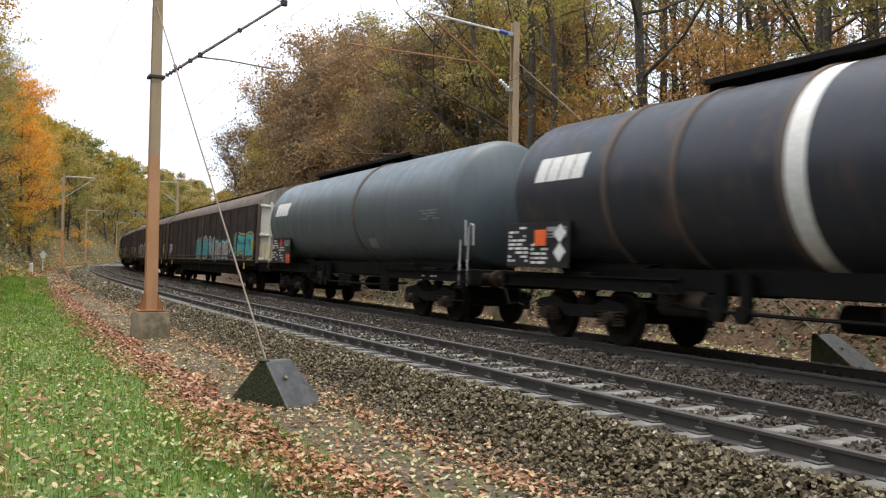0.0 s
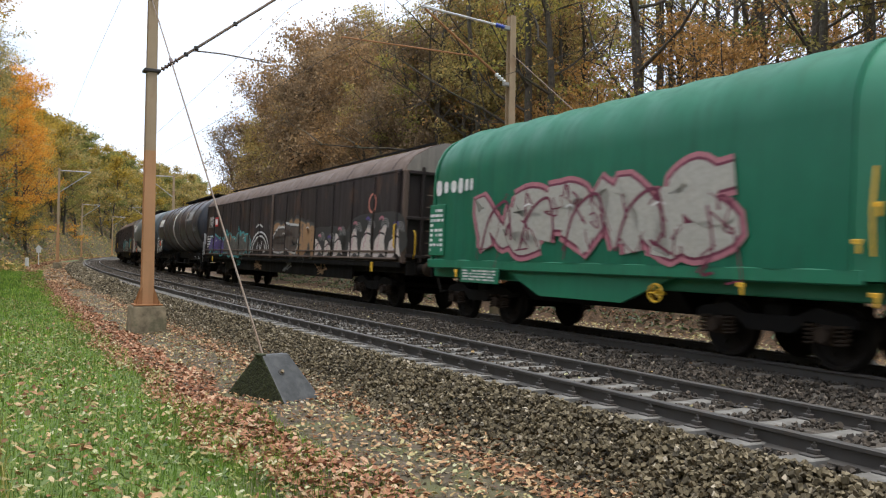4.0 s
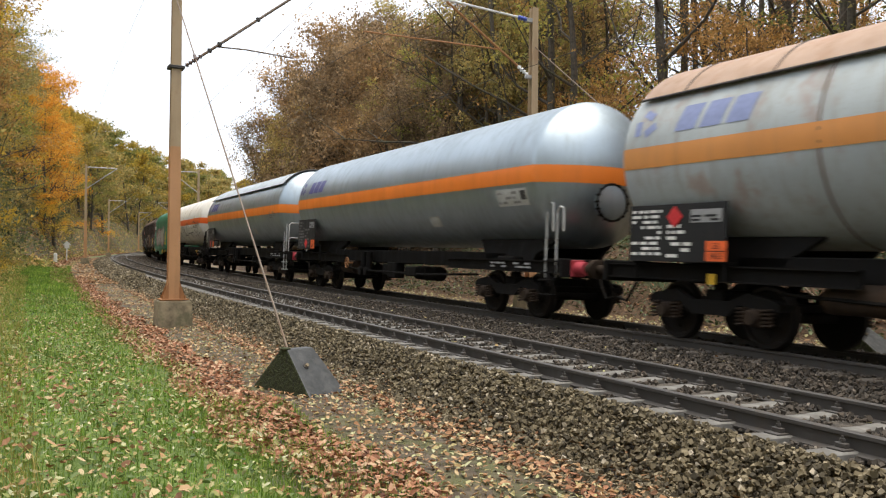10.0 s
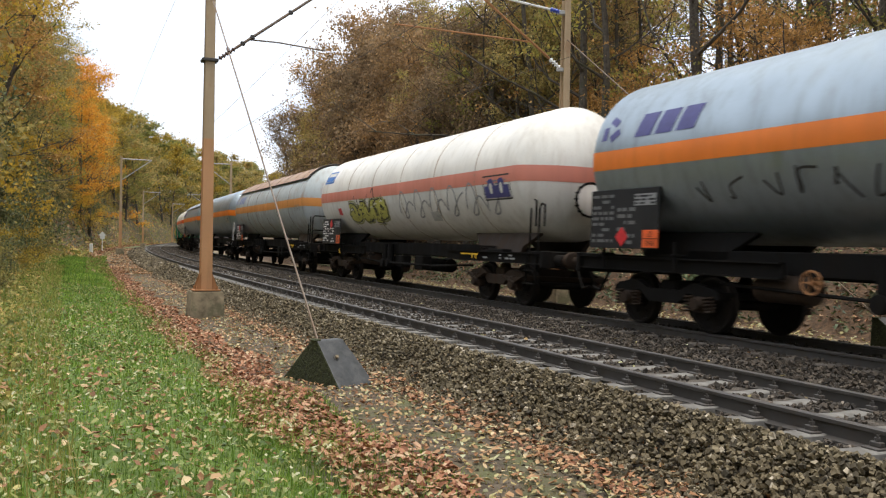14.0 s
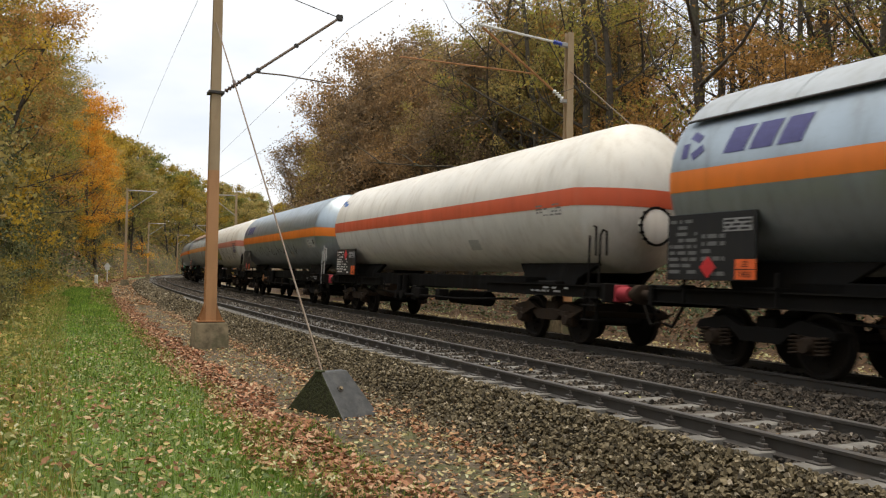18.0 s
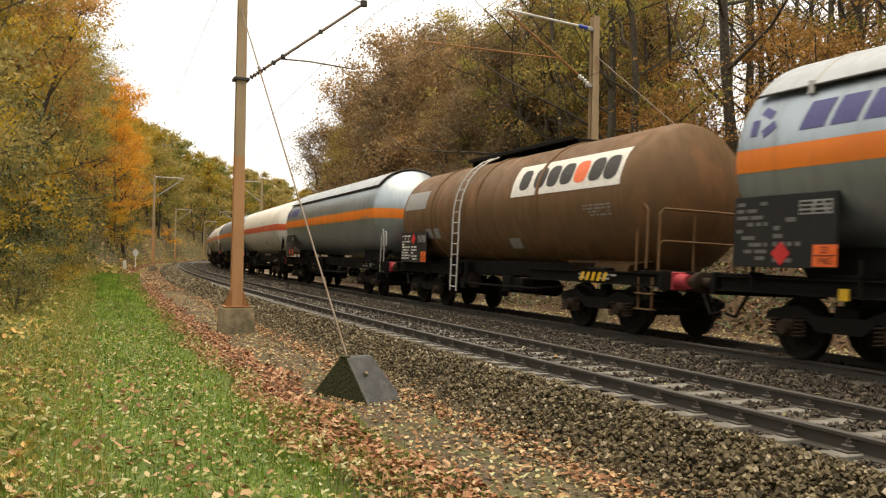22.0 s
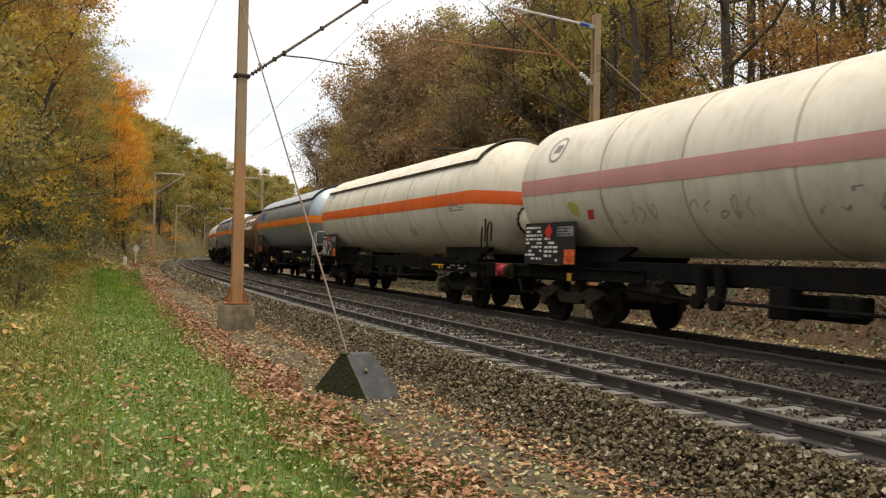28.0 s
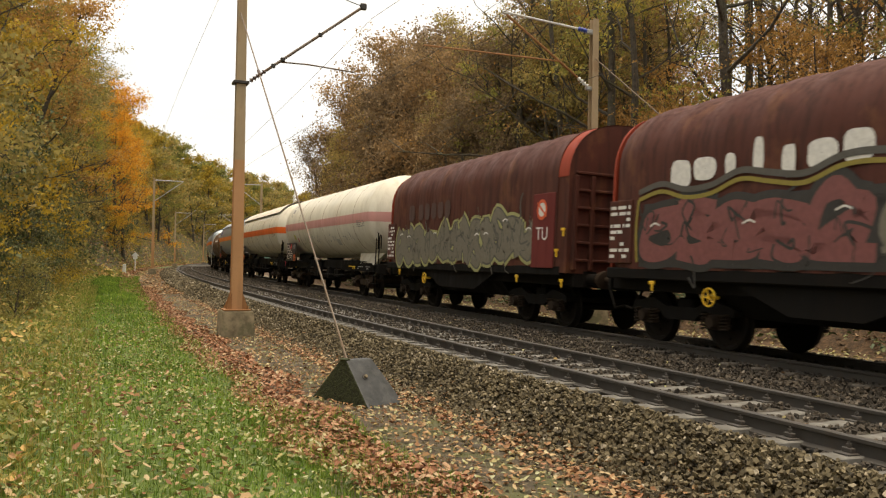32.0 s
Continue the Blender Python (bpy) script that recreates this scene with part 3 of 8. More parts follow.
# ---- anchor blocks and their guys ----
def make_block(s, u, z, turn, label, k=1.0, front=0.56, back=0.92):
    x, y = at(s, u)
    block = thing("anchor_block", label, "concrete block", "anchor blocks", m=pose(float(x), float(y), z, 0, 0, turn))
    w, h, d0, d1 = 0.29 * k, 0.54 * k, front * k, back * k
    vs = [(-w * 1.15, -d0, -0.15), (w * 1.1, -d0, -0.15), (w, d1, -0.15), (-w, d1, -0.15), (-w * 1.12, 0.02, h), (w * 0.34, 0.02, h), (w * 0.34, 0.15, h), (-w * 1.12, 0.15, h)]
    bm = bmesh.new()
    bv = [bm.verts.new(p) for p in vs]
    for q in ((0, 3, 2, 1), (0, 1, 5, 4), (4, 5, 6, 7), (2, 3, 7, 6), (1, 2, 6, 5), (3, 0, 4, 7)):
        bm.faces.new([bv[i] for i in q])
    bmesh.ops.bevel(bm, geom=bm.edges[:], offset=0.025, segments=2, affect="EDGES", profile=0.6)
    me = bpy.data.meshes.new("body")
    bm.to_mesh(me)
    bm.free()
    me.materials.append(BLOCK)
    me.materials.append(MOSS)
    for p in me.polygons:
        if p.normal.x < -0.8:
            p.material_index = 1
    part("body", me, None, block)
    nrm = Vector((0, -(h + 0.15), d0 + 0.02)).normalized()
    c = Vector((-0.15, -d0 * 0.28, h - (h + 0.15) * (d0 * 0.28 + 0.02) / (d0 + 0.02) + 0.004))
    # No real hole: a flat dark disc gives the hole's shade.
    part("hole_shade_disc", Mesh().cyl(c - nrm * 0.004, c + nrm * 0.004, 0.045, 16), WIRE, block, "flat dark disc standing in for the shaded hole")
    part("eye_bolt", Mesh().cyl(c, c + nrm * 0.03, 0.022, 10), PLINTH, block)
    part("moss", Mesh().box((-0.3 * k, 0.08, h + 0.004), (0.1, 0.12, 0.03), 0.012), MOSS, block, "green moss cushion")
    return block


BLOCK1 = (5.0, -2.27)
make_block(*BLOCK1, ZG - 0.01, 50, "dark wedge-shaped concrete anchor block with mossy side")
make_block(4.3, 7.5, -0.40, 28.8, "dark wedge-shaped concrete anchor block beyond the far track", 1.1, 0.95, 0.2)


def guy(name, a, b, label, r=0.015, ins=()):
    g = thing(name, label, "guy wire", "guy wires")
    part("rope", Mesh().cyl(a, b, r, 6), GUY_STEEL, g)
    a, b = Vector(a), Vector(b)
    for f in ins:
        c = a.lerp(b, f)
        d = (b - a).normalized()
        part("insulator", Mesh().cyl(c - d * 0.09, c + d * 0.09, 0.035, 8), INSUL_BROWN, g)
    return g


x1, y1 = at(14.4, -2.44)
xb, yb = at(*BLOCK1)
guy("guy_wire", (float(x1), float(y1) - 0.1, 7.05), (float(xb) - 0.30, float(yb) + 0.16, 0.02), "rust-brown guy wire from the mast to its anchor block", ins=(0.27,))
x2, y2 = at(MAST2_S, MAST2_U)
xb, yb = at(4.5, 7.5)
guy("guy_wire", (float(x2), float(y2), MAST2_TOP - 1.1), (float(xb), float(yb), 0.1), "steel guy wire from the grey mast to its anchor block")


# ---- wires ----
def span(name, s0, s1, u0, u1, z0, z1, sag, label, r=0.0055):
    pts = []
    for i in range(9):
        f = i / 8
        x, y = at(s0 + (s1 - s0) * f, u0 + (u1 - u0) * f)
        pts.append((float(x), float(y), z0 + (z1 - z0) * f - sag * 4 * f * (1 - f)))
    return tagged(part(name, Mesh().tube(pts, r, 5), WIRE), label, "wire", "overhead wires", "structure")


for a, b in ((-40, 14.4), (14.4, 79.8), (79.8, 142.4), (142.4, 192.4), (192.4, 250)):
    span("contact_wire", a, b, 0.75, 0.75, 5.6, 5.6, 0.05, "copper contact wire above the empty track")
    span("messenger_wire", a, b, 0.75, 0.75, 7.35, 7.35, 0.8, "sagging messenger wire above the empty track")
    span("earth_wire", a, b, -2.5, -2.5, 8.55, 8.55, 0.5, "thin earth wire along the mast tops", 0.005)
for a, b in ((-40, 15.25), (15.25, 80), (80, 145), (145, 250)):
    span("contact_wire", a, b, 4.75, 4.75, 5.55, 5.55, 0.05, "copper contact wire above the goods train")
    span("messenger_wire", a, b, 4.75, 4.75, 7.3, 7.3, 0.8, "sagging messenger wire above the goods train")


# ---- marker post and sign by the far bend ----
def make_sign():
    x, y = at(88.0, -4.3)
    g = thing("track_sign", "small white arrow-shaped sign on a post", "sign", m=pose(float(x), float(y), float(ground_z(88.0, -4.3)), 0, 0, 25))
    part("post", Mesh().cyl((0, 0, -0.2), (0, 0, 1.9), 0.045, 8), SIGN_WHITE, g)
    part("plate", Mesh().add([(-0.38, -0.04, 1.75), (0, -0.04, 2.15), (0.38, -0.04, 1.75), (0.22, -0.04, 1.75), (0.22, -0.04, 1.4), (-0.22, -0.04, 1.4), (-0.22, -0.04, 1.75),
                              (-0.38, -0.02, 1.75), (0, -0.02, 2.15), (0.38, -0.02, 1.75), (0.22, -0.02, 1.75), (0.22, -0.02, 1.4), (-0.22, -0.02, 1.4), (-0.22, -0.02, 1.75)],
                             [(0, 6, 5, 4, 3, 2, 1), (7, 8, 9, 10, 11, 12, 13)] + [(i, (i + 1) % 7, 7 + (i + 1) % 7, 7 + i) for i in range(7)]), SIGN_WHITE, g)
    x, y = at(78.0, -4.9)
    p = thing("marker_post", "short pale concrete marker post in the verge", "post", m=pose(float(x), float(y), float(ground_z(78.0, -4.9)), 0, 0, 20))
    part("post", Mesh().box((0, 0, 0.35), (0.3, 0.2, 1.1), 0.04), SIGN_WHITE, p)


make_sign()


# ---- the goods train ----
WHEEL_R = 0.46
W_BLACK = paint("tank_black", (0.026, 0.030, 0.040), (0.10, 0.07, 0.05), 0.35, 0.38, rust=0.12, spec=0.35)
W_SLATE = paint("tank_slate", (0.085, 0.105, 0.115), (0.05, 0.045, 0.04), 0.35, 0.40)
W_RING = paint("rusty_ring", (0.075, 0.055, 0.045), (0.16, 0.09, 0.05), 0.5, 0.6)
GREASE = paint("greasy_brown_steel", (0.034, 0.024, 0.018), (0.085, 0.048, 0.026), 0.5, 0.6, spec=0.12)
L_PLATE = plain("pale_plate", (0.46, 0.46, 0.43), 0.6)
G_SOOT = plain("spray_soot", (0.085, 0.08, 0.07), 0.6)
G_ROSE = plain("spray_rose", (0.20, 0.065, 0.062), 0.6)
G_OLIVE = plain("spray_olive", (0.25, 0.20, 0.035), 0.6)
G_MAROON = plain("spray_maroon", (0.15, 0.022, 0.05), 0.6)
W_GABLE = paint("stained_gable", (0.27, 0.235, 0.20), (0.07, 0.055, 0.045), 0.7, 0.6)
W_SKIRT = paint("grimy_skirt", (0.060, 0.046, 0.038), (0.10, 0.06, 0.04), 0.6, 0.6, spec=0.2)
W_FADED_NAME = paint("faded_name_paint", (0.075, 0.036, 0.030), (0.05, 0.03, 0.028), 0.6, 0.6)
RUST_SEAM = paint("rusted_weld", (0.13, 0.085, 0.058), (0.09, 0.05, 0.03), 0.5, 0.7)
W_SEAM = paint("stained_weld", (0.34, 0.27, 0.19), (0.20, 0.12, 0.07), 0.6, 0.6)
W_SILVER = paint("tank_silver_grey", (0.37, 0.43, 0.475), (0.15, 0.13, 0.11), 0.28, 0.40, metal=0.88)
W_SILVER_HOOD = paint("hood_silver", (0.36, 0.40, 0.44), (0.22, 0.20, 0.17), 0.30, 0.45)
W_WORN = paint("tank_worn_grey", (0.39, 0.43, 0.44), (0.22, 0.15, 0.09), 0.5, 0.5, rust=0.42)
W_RUST_HOOD = paint("hood_rust_tinted", (0.36, 0.24, 0.17), (0.22, 0.13, 0.08), 0.4, 0.6, rust=0.25)
W_WHITE = paint("tank_white", (0.70, 0.68, 0.63), (0.30, 0.24, 0.17), 0.35, 0.40, rust=0.06)
W_CREAM = paint("tank_cream", (0.69, 0.655, 0.555), (0.30, 0.23, 0.14), 0.38, 0.42, rust=0.07)
W_CREAM_HOOD = paint("hood_cream", (0.74, 0.68, 0.57), (0.30, 0.23, 0.14), 0.4, 0.5)
W_BROWN = paint("tank_brown", (0.145, 0.080, 0.038), (0.06, 0.04, 0.028), 0.5, 0.55, rust=0.3, spec=0.25)
W_HAB = paint("van_brown", (0.036, 0.027, 0.025), (0.022, 0.019, 0.020), 0.6, 0.6, rust=0.12, spec=0.2)
W_HAB_ROOF = paint("van_roof", (0.112, 0.077, 0.060), (0.08, 0.06, 0.05), 0.45, 0.6, spec=0.25)
W_GREEN = paint("green_tarpaulin", (0.010, 0.130, 0.070), (0.015, 0.05, 0.035), 0.35, 0.42, spec=0.3)
W_GREEN_END = paint("green_steel", (0.013, 0.165, 0.085), (0.03, 0.08, 0.05), 0.25, 0.45)
W_MAROON = paint("maroon_tarpaulin", (0.088, 0.029, 0.021), (0.030, 0.018, 0.017), 0.85, 0.55, streak=3.2, rust=0.18, spec=0.15)
W_NOTICE = paint("notice_maroon", (0.15, 0.030, 0.028), (0.05, 0.03, 0.028), 0.4, 0.6, spec=0.15)
W_MAROON_END = paint("faded_red_steel", (0.27, 0.042, 0.022), (0.12, 0.045, 0.03), 0.4, 0.6, spec=0.2)
S_ORANGE = paint("stripe_orange", (0.83, 0.21, 0.025), (0.35, 0.13, 0.04), 0.22, 0.42)
S_VERMILION = paint("stripe_vermilion", (0.80, 0.135, 0.025), (0.35, 0.11, 0.04), 0.22, 0.42)
S_FADED = paint("stripe_faded_orange", (0.66, 0.27, 0.07), (0.35, 0.2, 0.1), 0.35, 0.5)
S_RED = paint("stripe_red", (0.66, 0.115, 0.05), (0.4, 0.14, 0.08), 0.25, 0.45)
S_SALMON = paint("stripe_salmon", (0.62, 0.22, 0.16), (0.45, 0.2, 0.14), 0.25, 0.45)
S_PINK = paint("stripe_pink", (0.58, 0.28, 0.26), (0.45, 0.25, 0.2), 0.3, 0.45)
L_BLUE = plain("logo_blue", (0.06, 0.06, 0.20), 0.5)
L_PALE = plain("logo_pale_blue", (0.20, 0.24, 0.42), 0.5)
L_BRIGHT = plain("logo_bright_blue", (0.03, 0.14, 0.42), 0.5)
G_BLACK = plain("spray_black", (0.030, 0.028, 0.026), 0.6)
G_GREY = plain("spray_grey", (0.22, 0.21, 0.20), 0.6)
G_SILVER = plain("spray_silver", (0.40, 0.38, 0.33), 0.5)
G_DIM = plain("spray_dim_grey", (0.165, 0.150, 0.118), 0.6)
G_YELLOW = plain("spray_yellow", (0.50, 0.47, 0.11), 0.6)
G_LIME = plain("spray_lime", (0.33, 0.33, 0.14), 0.6)
G_TURQ = plain("spray_turquoise", (0.07, 0.33, 0.34), 0.6)
G_PURPLE = plain("spray_purple", (0.085, 0.055, 0.21), 0.6)
G_PINK = plain("spray_pink", (0.42, 0.16, 0.19), 0.6)
G_BROWN = plain("spray_ochre", (0.34, 0.19, 0.09), 0.6)
G_PALE = plain("spray_pale", (0.56, 0.48, 0.43), 0.6)
G_WHITE = plain("spray_white", (0.55, 0.54, 0.52), 0.6)
DECAL = 0.006


def tank_map(R, zc, e=DECAL):
    return lambda x, a: (x, (R + e) * math.cos(a / R), zc + (R + e) * math.sin(a / R))


def flat_map(y, e=DECAL):
    return lambda x, z: (x, y + e, z)


def rect(mb, mp, x_left, x_right, a0, a1, slant=0.0, nx=1, na=6):
    rows = []
    for i in range(na + 1):
        a = a0 + (a1 - a0) * i / na
        sh = -slant * i / na
        rows.append([mp(x_left + (x_right - x_left) * j / nx + sh, a) for j in range(nx + 1)])
    return mb.sheet(rows)


def curve_through(pts, n=6):
    out = []
    k = len(pts)
    for i in range(k - 1):
        p0, p1, p2, p3 = (Vector(pts[max(0, min(k - 1, j))]) for j in (i - 1, i, i + 1, i + 2))
        for j in range(n):
            t = j / n
            out.append(0.5 * ((2 * p1) + (p2 - p0) * t + (2 * p0 - 5 * p1 + 4 * p2 - p3) * t * t + (3 * p1 - p0 - 3 * p2 + p3) * t ** 3))
    out.append(Vector(pts[-1]))
    return out


def stroke(mb, mp, pts, w, n=6):
    """A sprayed or painted line of width w through pts (along, up)."""
    c = curve_through([Vector((p[0], p[1])) for p in pts], n)
    rows = []
    for i, p in enumerate(c):
        d = c[min(i + 1, len(c) - 1)] - c[max(i - 1, 0)]
        if d.length < 1e-6:
            d = Vector((1, 0))
        d.normalize()
        q = Vector((-d.y, d.x)) * w / 2
        rows.append([mp(*(p + q)), mp(*(p - q))])
    return mb.sheet(rows)


def blob(mb, mp, cx, cz, rx, rz, rng, n=22, bump=0.16):
    ph = [rng.uniform(0, 6.28) for _ in range(3)]
    ring = []
    for i in range(n):
        t = 2 * math.pi * i / n
        k = 1 + bump * (math.sin(2 * t + ph[0]) + 0.7 * math.sin(3 * t + ph[1]) + 0.5 * math.sin(5 * t + ph[2])) / 1.6
        sq = (abs(math.cos(t)) ** 3.2 + abs(math.sin(t)) ** 3.2) ** (-1 / 3.2)
        ring.append((cx + rx * k * sq * math.cos(t), cz + rz * k * sq * math.sin(t)))
    rows = [[mp(cx + (x - cx) * f, cz + (z - cz) * f) for x, z in ring] for f in (0.02, 0.5, 1.0)]
    return mb.sheet(rows, close=True)


def tag_strokes(parent, mp, lines, w, mat, name="graffiti_line"):
    for ln in lines:
        part(name, stroke(Mesh(), mp, ln, w), mat, parent)


# running gear, one set of meshes for the whole train
def wheelset_mesh():
    mb = Mesh().cyl((0, -0.98, 0), (0, 0.98, 0), 0.08, 12)
    for sy in (-1, 1):
        ring = lambda y, r: [(r * math.cos(2 * math.pi * i / 28), y, r * math.sin(2 * math.pi * i / 28)) for i in range(28)]
        prof = [(0.69, 0.10), (0.69, 0.36), (0.685, 0.40), (0.685, 0.49), (0.715, 0.49), (0.725, WHEEL_R), (0.82, WHEEL_R - 0.008), (0.82, 0.40), (0.77, 0.37), (0.745, 0.16), (0.80, 0.14), (0.80, 0.09)]
        mb.solid([ring(sy * y, r) for y, r in prof])
        for i in range(6):
            t = 2 * math.pi * i / 6
            mb.box((0.26 * math.cos(t), sy * 0.785, 0.26 * math.sin(t)), (0.05, 0.03, 0.05), 0.01)
    return mb.data("wheelset", WHEEL)


def bogie_mesh(mat):
    mb = Mesh()
    for sy in (-1, 1):
        prof = [(-1.32, 0.66), (-1.22, 0.72), (-0.72, 0.80), (-0.40, 0.66), (0.40, 0.66), (0.72, 0.80), (1.22, 0.72), (1.32, 0.66), (1.32, 0.56), (1.12, 0.56), (0.60, 0.62), (0.38, 0.44), (-0.38, 0.44), (-0.60, 0.62), (-1.12, 0.56), (-1.32, 0.56)]
        mb.solid([[(x, sy * 0.93, z) for x, z in prof], [(x, sy * 1.06, z) for x, z in prof]])
    mb.box((0, 0, 0.72), (0.42, 1.9, 0.2), 0.03)
    for sx in (-1, 1):
        mb.box((sx * 1.28, 0, 0.62), (0.1, 1.9, 0.12), 0.02)
    mb.cyl((0, 0, 0.75), (0, 0, 0.98), 0.18, 12)
    for sy in (-1, 1):
        mb.box((0, sy * 0.8, 0.86), (0.2, 0.2, 0.14), 0.03)
    return mb.data("bogie", mat)


def axlebox_mesh():
    mb = Mesh().box((0, 0, 0), (0.24, 0.2, 0.26), 0.03)
    mb.cyl((0, 0.08, 0), (0, 0.19, 0), 0.12, 14, 0.10)
    for i in range(6):
        t = 2 * math.pi * i / 6
        mb.cyl((0.085 * math.cos(t), 0.18, 0.085 * math.sin(t)), (0.085 * math.cos(t), 0.2, 0.085 * math.sin(t)), 0.013, 6)
    return mb.data("axle_box", GREASE)


def spring_mesh():
    pts = [(0.08 * math.cos(2 * math.pi * i / 8), 0.08 * math.sin(2 * math.pi * i / 8), 0.25 * i / 36) for i in range(37)]
    return Mesh().tube(pts, 0.017, 5).data("coil_spring", GREASE)


def leaf_spring_mesh():
    mb = Mesh()
    for k in range(6):
        half, z = 0.50 - 0.065 * k, -0.018 * k
        rows = [[(half * f, -0.05, z + 0.05 * (half * f / 0.50) ** 2 - dz) for f in (-1, -0.6, -0.2, 0.2, 0.6, 1)] for dz in (0.0, 0.014)]
        ring = rows[0] + rows[1][::-1]
        mb.solid([ring, [(x, 0.05, zz) for x, y, zz in ring]])
    mb.box((0, 0, -0.05), (0.09, 0.13, 0.16), 0.015)
    return mb.data("leaf_spring", GREASE)


def buffer_mesh():
    mb = Mesh().cyl((0, 0, 0), (0.34, 0, 0), 0.115, 14)
    mb.box((0.01, 0, 0), (0.03, 0.34, 0.34), 0.02)
    return mb.data("buffer_casing", STEEL_DARK)


def buffer_head_mesh(mat, r=0.2):
    mb = Mesh().cyl((0.34, 0, 0), (0.57, 0, 0), 0.085, 12)
    rows = []
    for x, k in ((0.565, 0.9), (0.575, 1.0), (0.605, 1.0), (0.62, 0.93)):
        rows.append([(x, r * 1.15 * k * math.cos(2 * math.pi * i / 20), r * 0.9 * k * math.sin(2 * math.pi * i / 20)) for i in range(20)])
    mb.solid(rows)
    return mb.data("buffer", mat)


def red_casing_mesh():
    mb = Mesh().cyl((0.02, 0, 0), (0.30, 0, 0), 0.135, 16, 0.125)
    mb.box((0.01, 0, 0), (0.03, 0.32, 0.32), 0.02)
    return mb.data("buffer_casing", BUFFER_RED)


WHEELSET, BOGIE, BOGIE_OLD, AXLEBOX, SPRING, LEAF_SPRING = wheelset_mesh(), bogie_mesh(STEEL_DARK), bogie_mesh(GREASE), axlebox_mesh(), spring_mesh(), leaf_spring_mesh()
CASING, CASING_RED, HEAD = buffer_mesh(), red_casing_mesh(), buffer_head_mesh(GREASE)
WAGONS = []


def running_gear(w, L, pivot, leaf_springs=False):
    bogies, sets = [], []
    for sx in (1, -1):
        b = part("bogie", BOGIE_OLD if leaf_springs else BOGIE, None, w, m=pose(sx * pivot / 2, 0, 0))
        bogies.append(b)
        for ax in (0.9, -0.9):
            sets.append((part("wheelset", WHEELSET, None, b, m=pose(ax, 0, WHEEL_R)), ax))
            for sy in (-1, 1):
                part("axle_box", AXLEBOX, None, b, m=pose(ax, sy * 1.0, WHEEL_R, 0, 0, 0 if sy > 0 else 180))
                if leaf_springs:
                    part("leaf_spring", LEAF_SPRING, None, b, m=pose(ax, sy * 1.10, 0.62))
                for dx in () if leaf_springs else (-0.23, 0.23):
                    part("coil_spring", SPRING, None, b, m=pose(ax + dx, sy * 1.06, 0.34))
    return bogies, sets


def buffers(w, L, red_front=False, red_rear=True):
    for sx, red in ((1, red_front), (-1, red_rear)):
        for sy in (-1, 1):
            m = pose(sx * (L / 2 - 0.62), sy * 0.875, 1.05, 0, 0, 0 if sx > 0 else 180)
            part("buffer_casing", CASING_RED if red else CASING, None, w, m=m)
            part("buffer", HEAD, None, w, m=m)
        mb = Mesh().box((sx * (L / 2 - 0.66), 0, 1.05), (0.1, 2.5, 0.36), 0.015)
        part("buffer_beam", mb, STEEL_DARK, w)
        mb = Mesh().cyl((sx * (L / 2 - 0.64), 0, 1.03), (sx * (L / 2 - 0.3), 0, 1.03), 0.05, 8)
        mb.box((sx * (L / 2 - 0.28), 0, 1.0), (0.12, 0.08, 0.2), 0.02)
        mb.tube([(sx * (L / 2 - 0.6), 0.4, 0.95), (sx * (L / 2 - 0.3), 0.42, 0.5), (sx * (L / 2 - 0.05), 0.4, 0.55)], 0.03, 6)
        part("coupler", mb, STEEL_DARK, w)


def label_rows(mb, mp, x_left, x_right, z0, z1, rows, rng, fill=0.85):
    """Unreadable lettering as bars."""
    h = (z1 - z0) / rows
    for i in range(rows):
        x = x_left
        while x > x_right + 0.05:
            wd = rng.uniform(0.05, 0.26)
            xe = max(x - wd, x_right)
            if rng.random() < fill:
                rect(mb, mp, x, xe, z0 + h * i + h * 0.2, z0 + h * i + h * 0.75, na=2)
            x = xe - rng.uniform(0.03, 0.07)


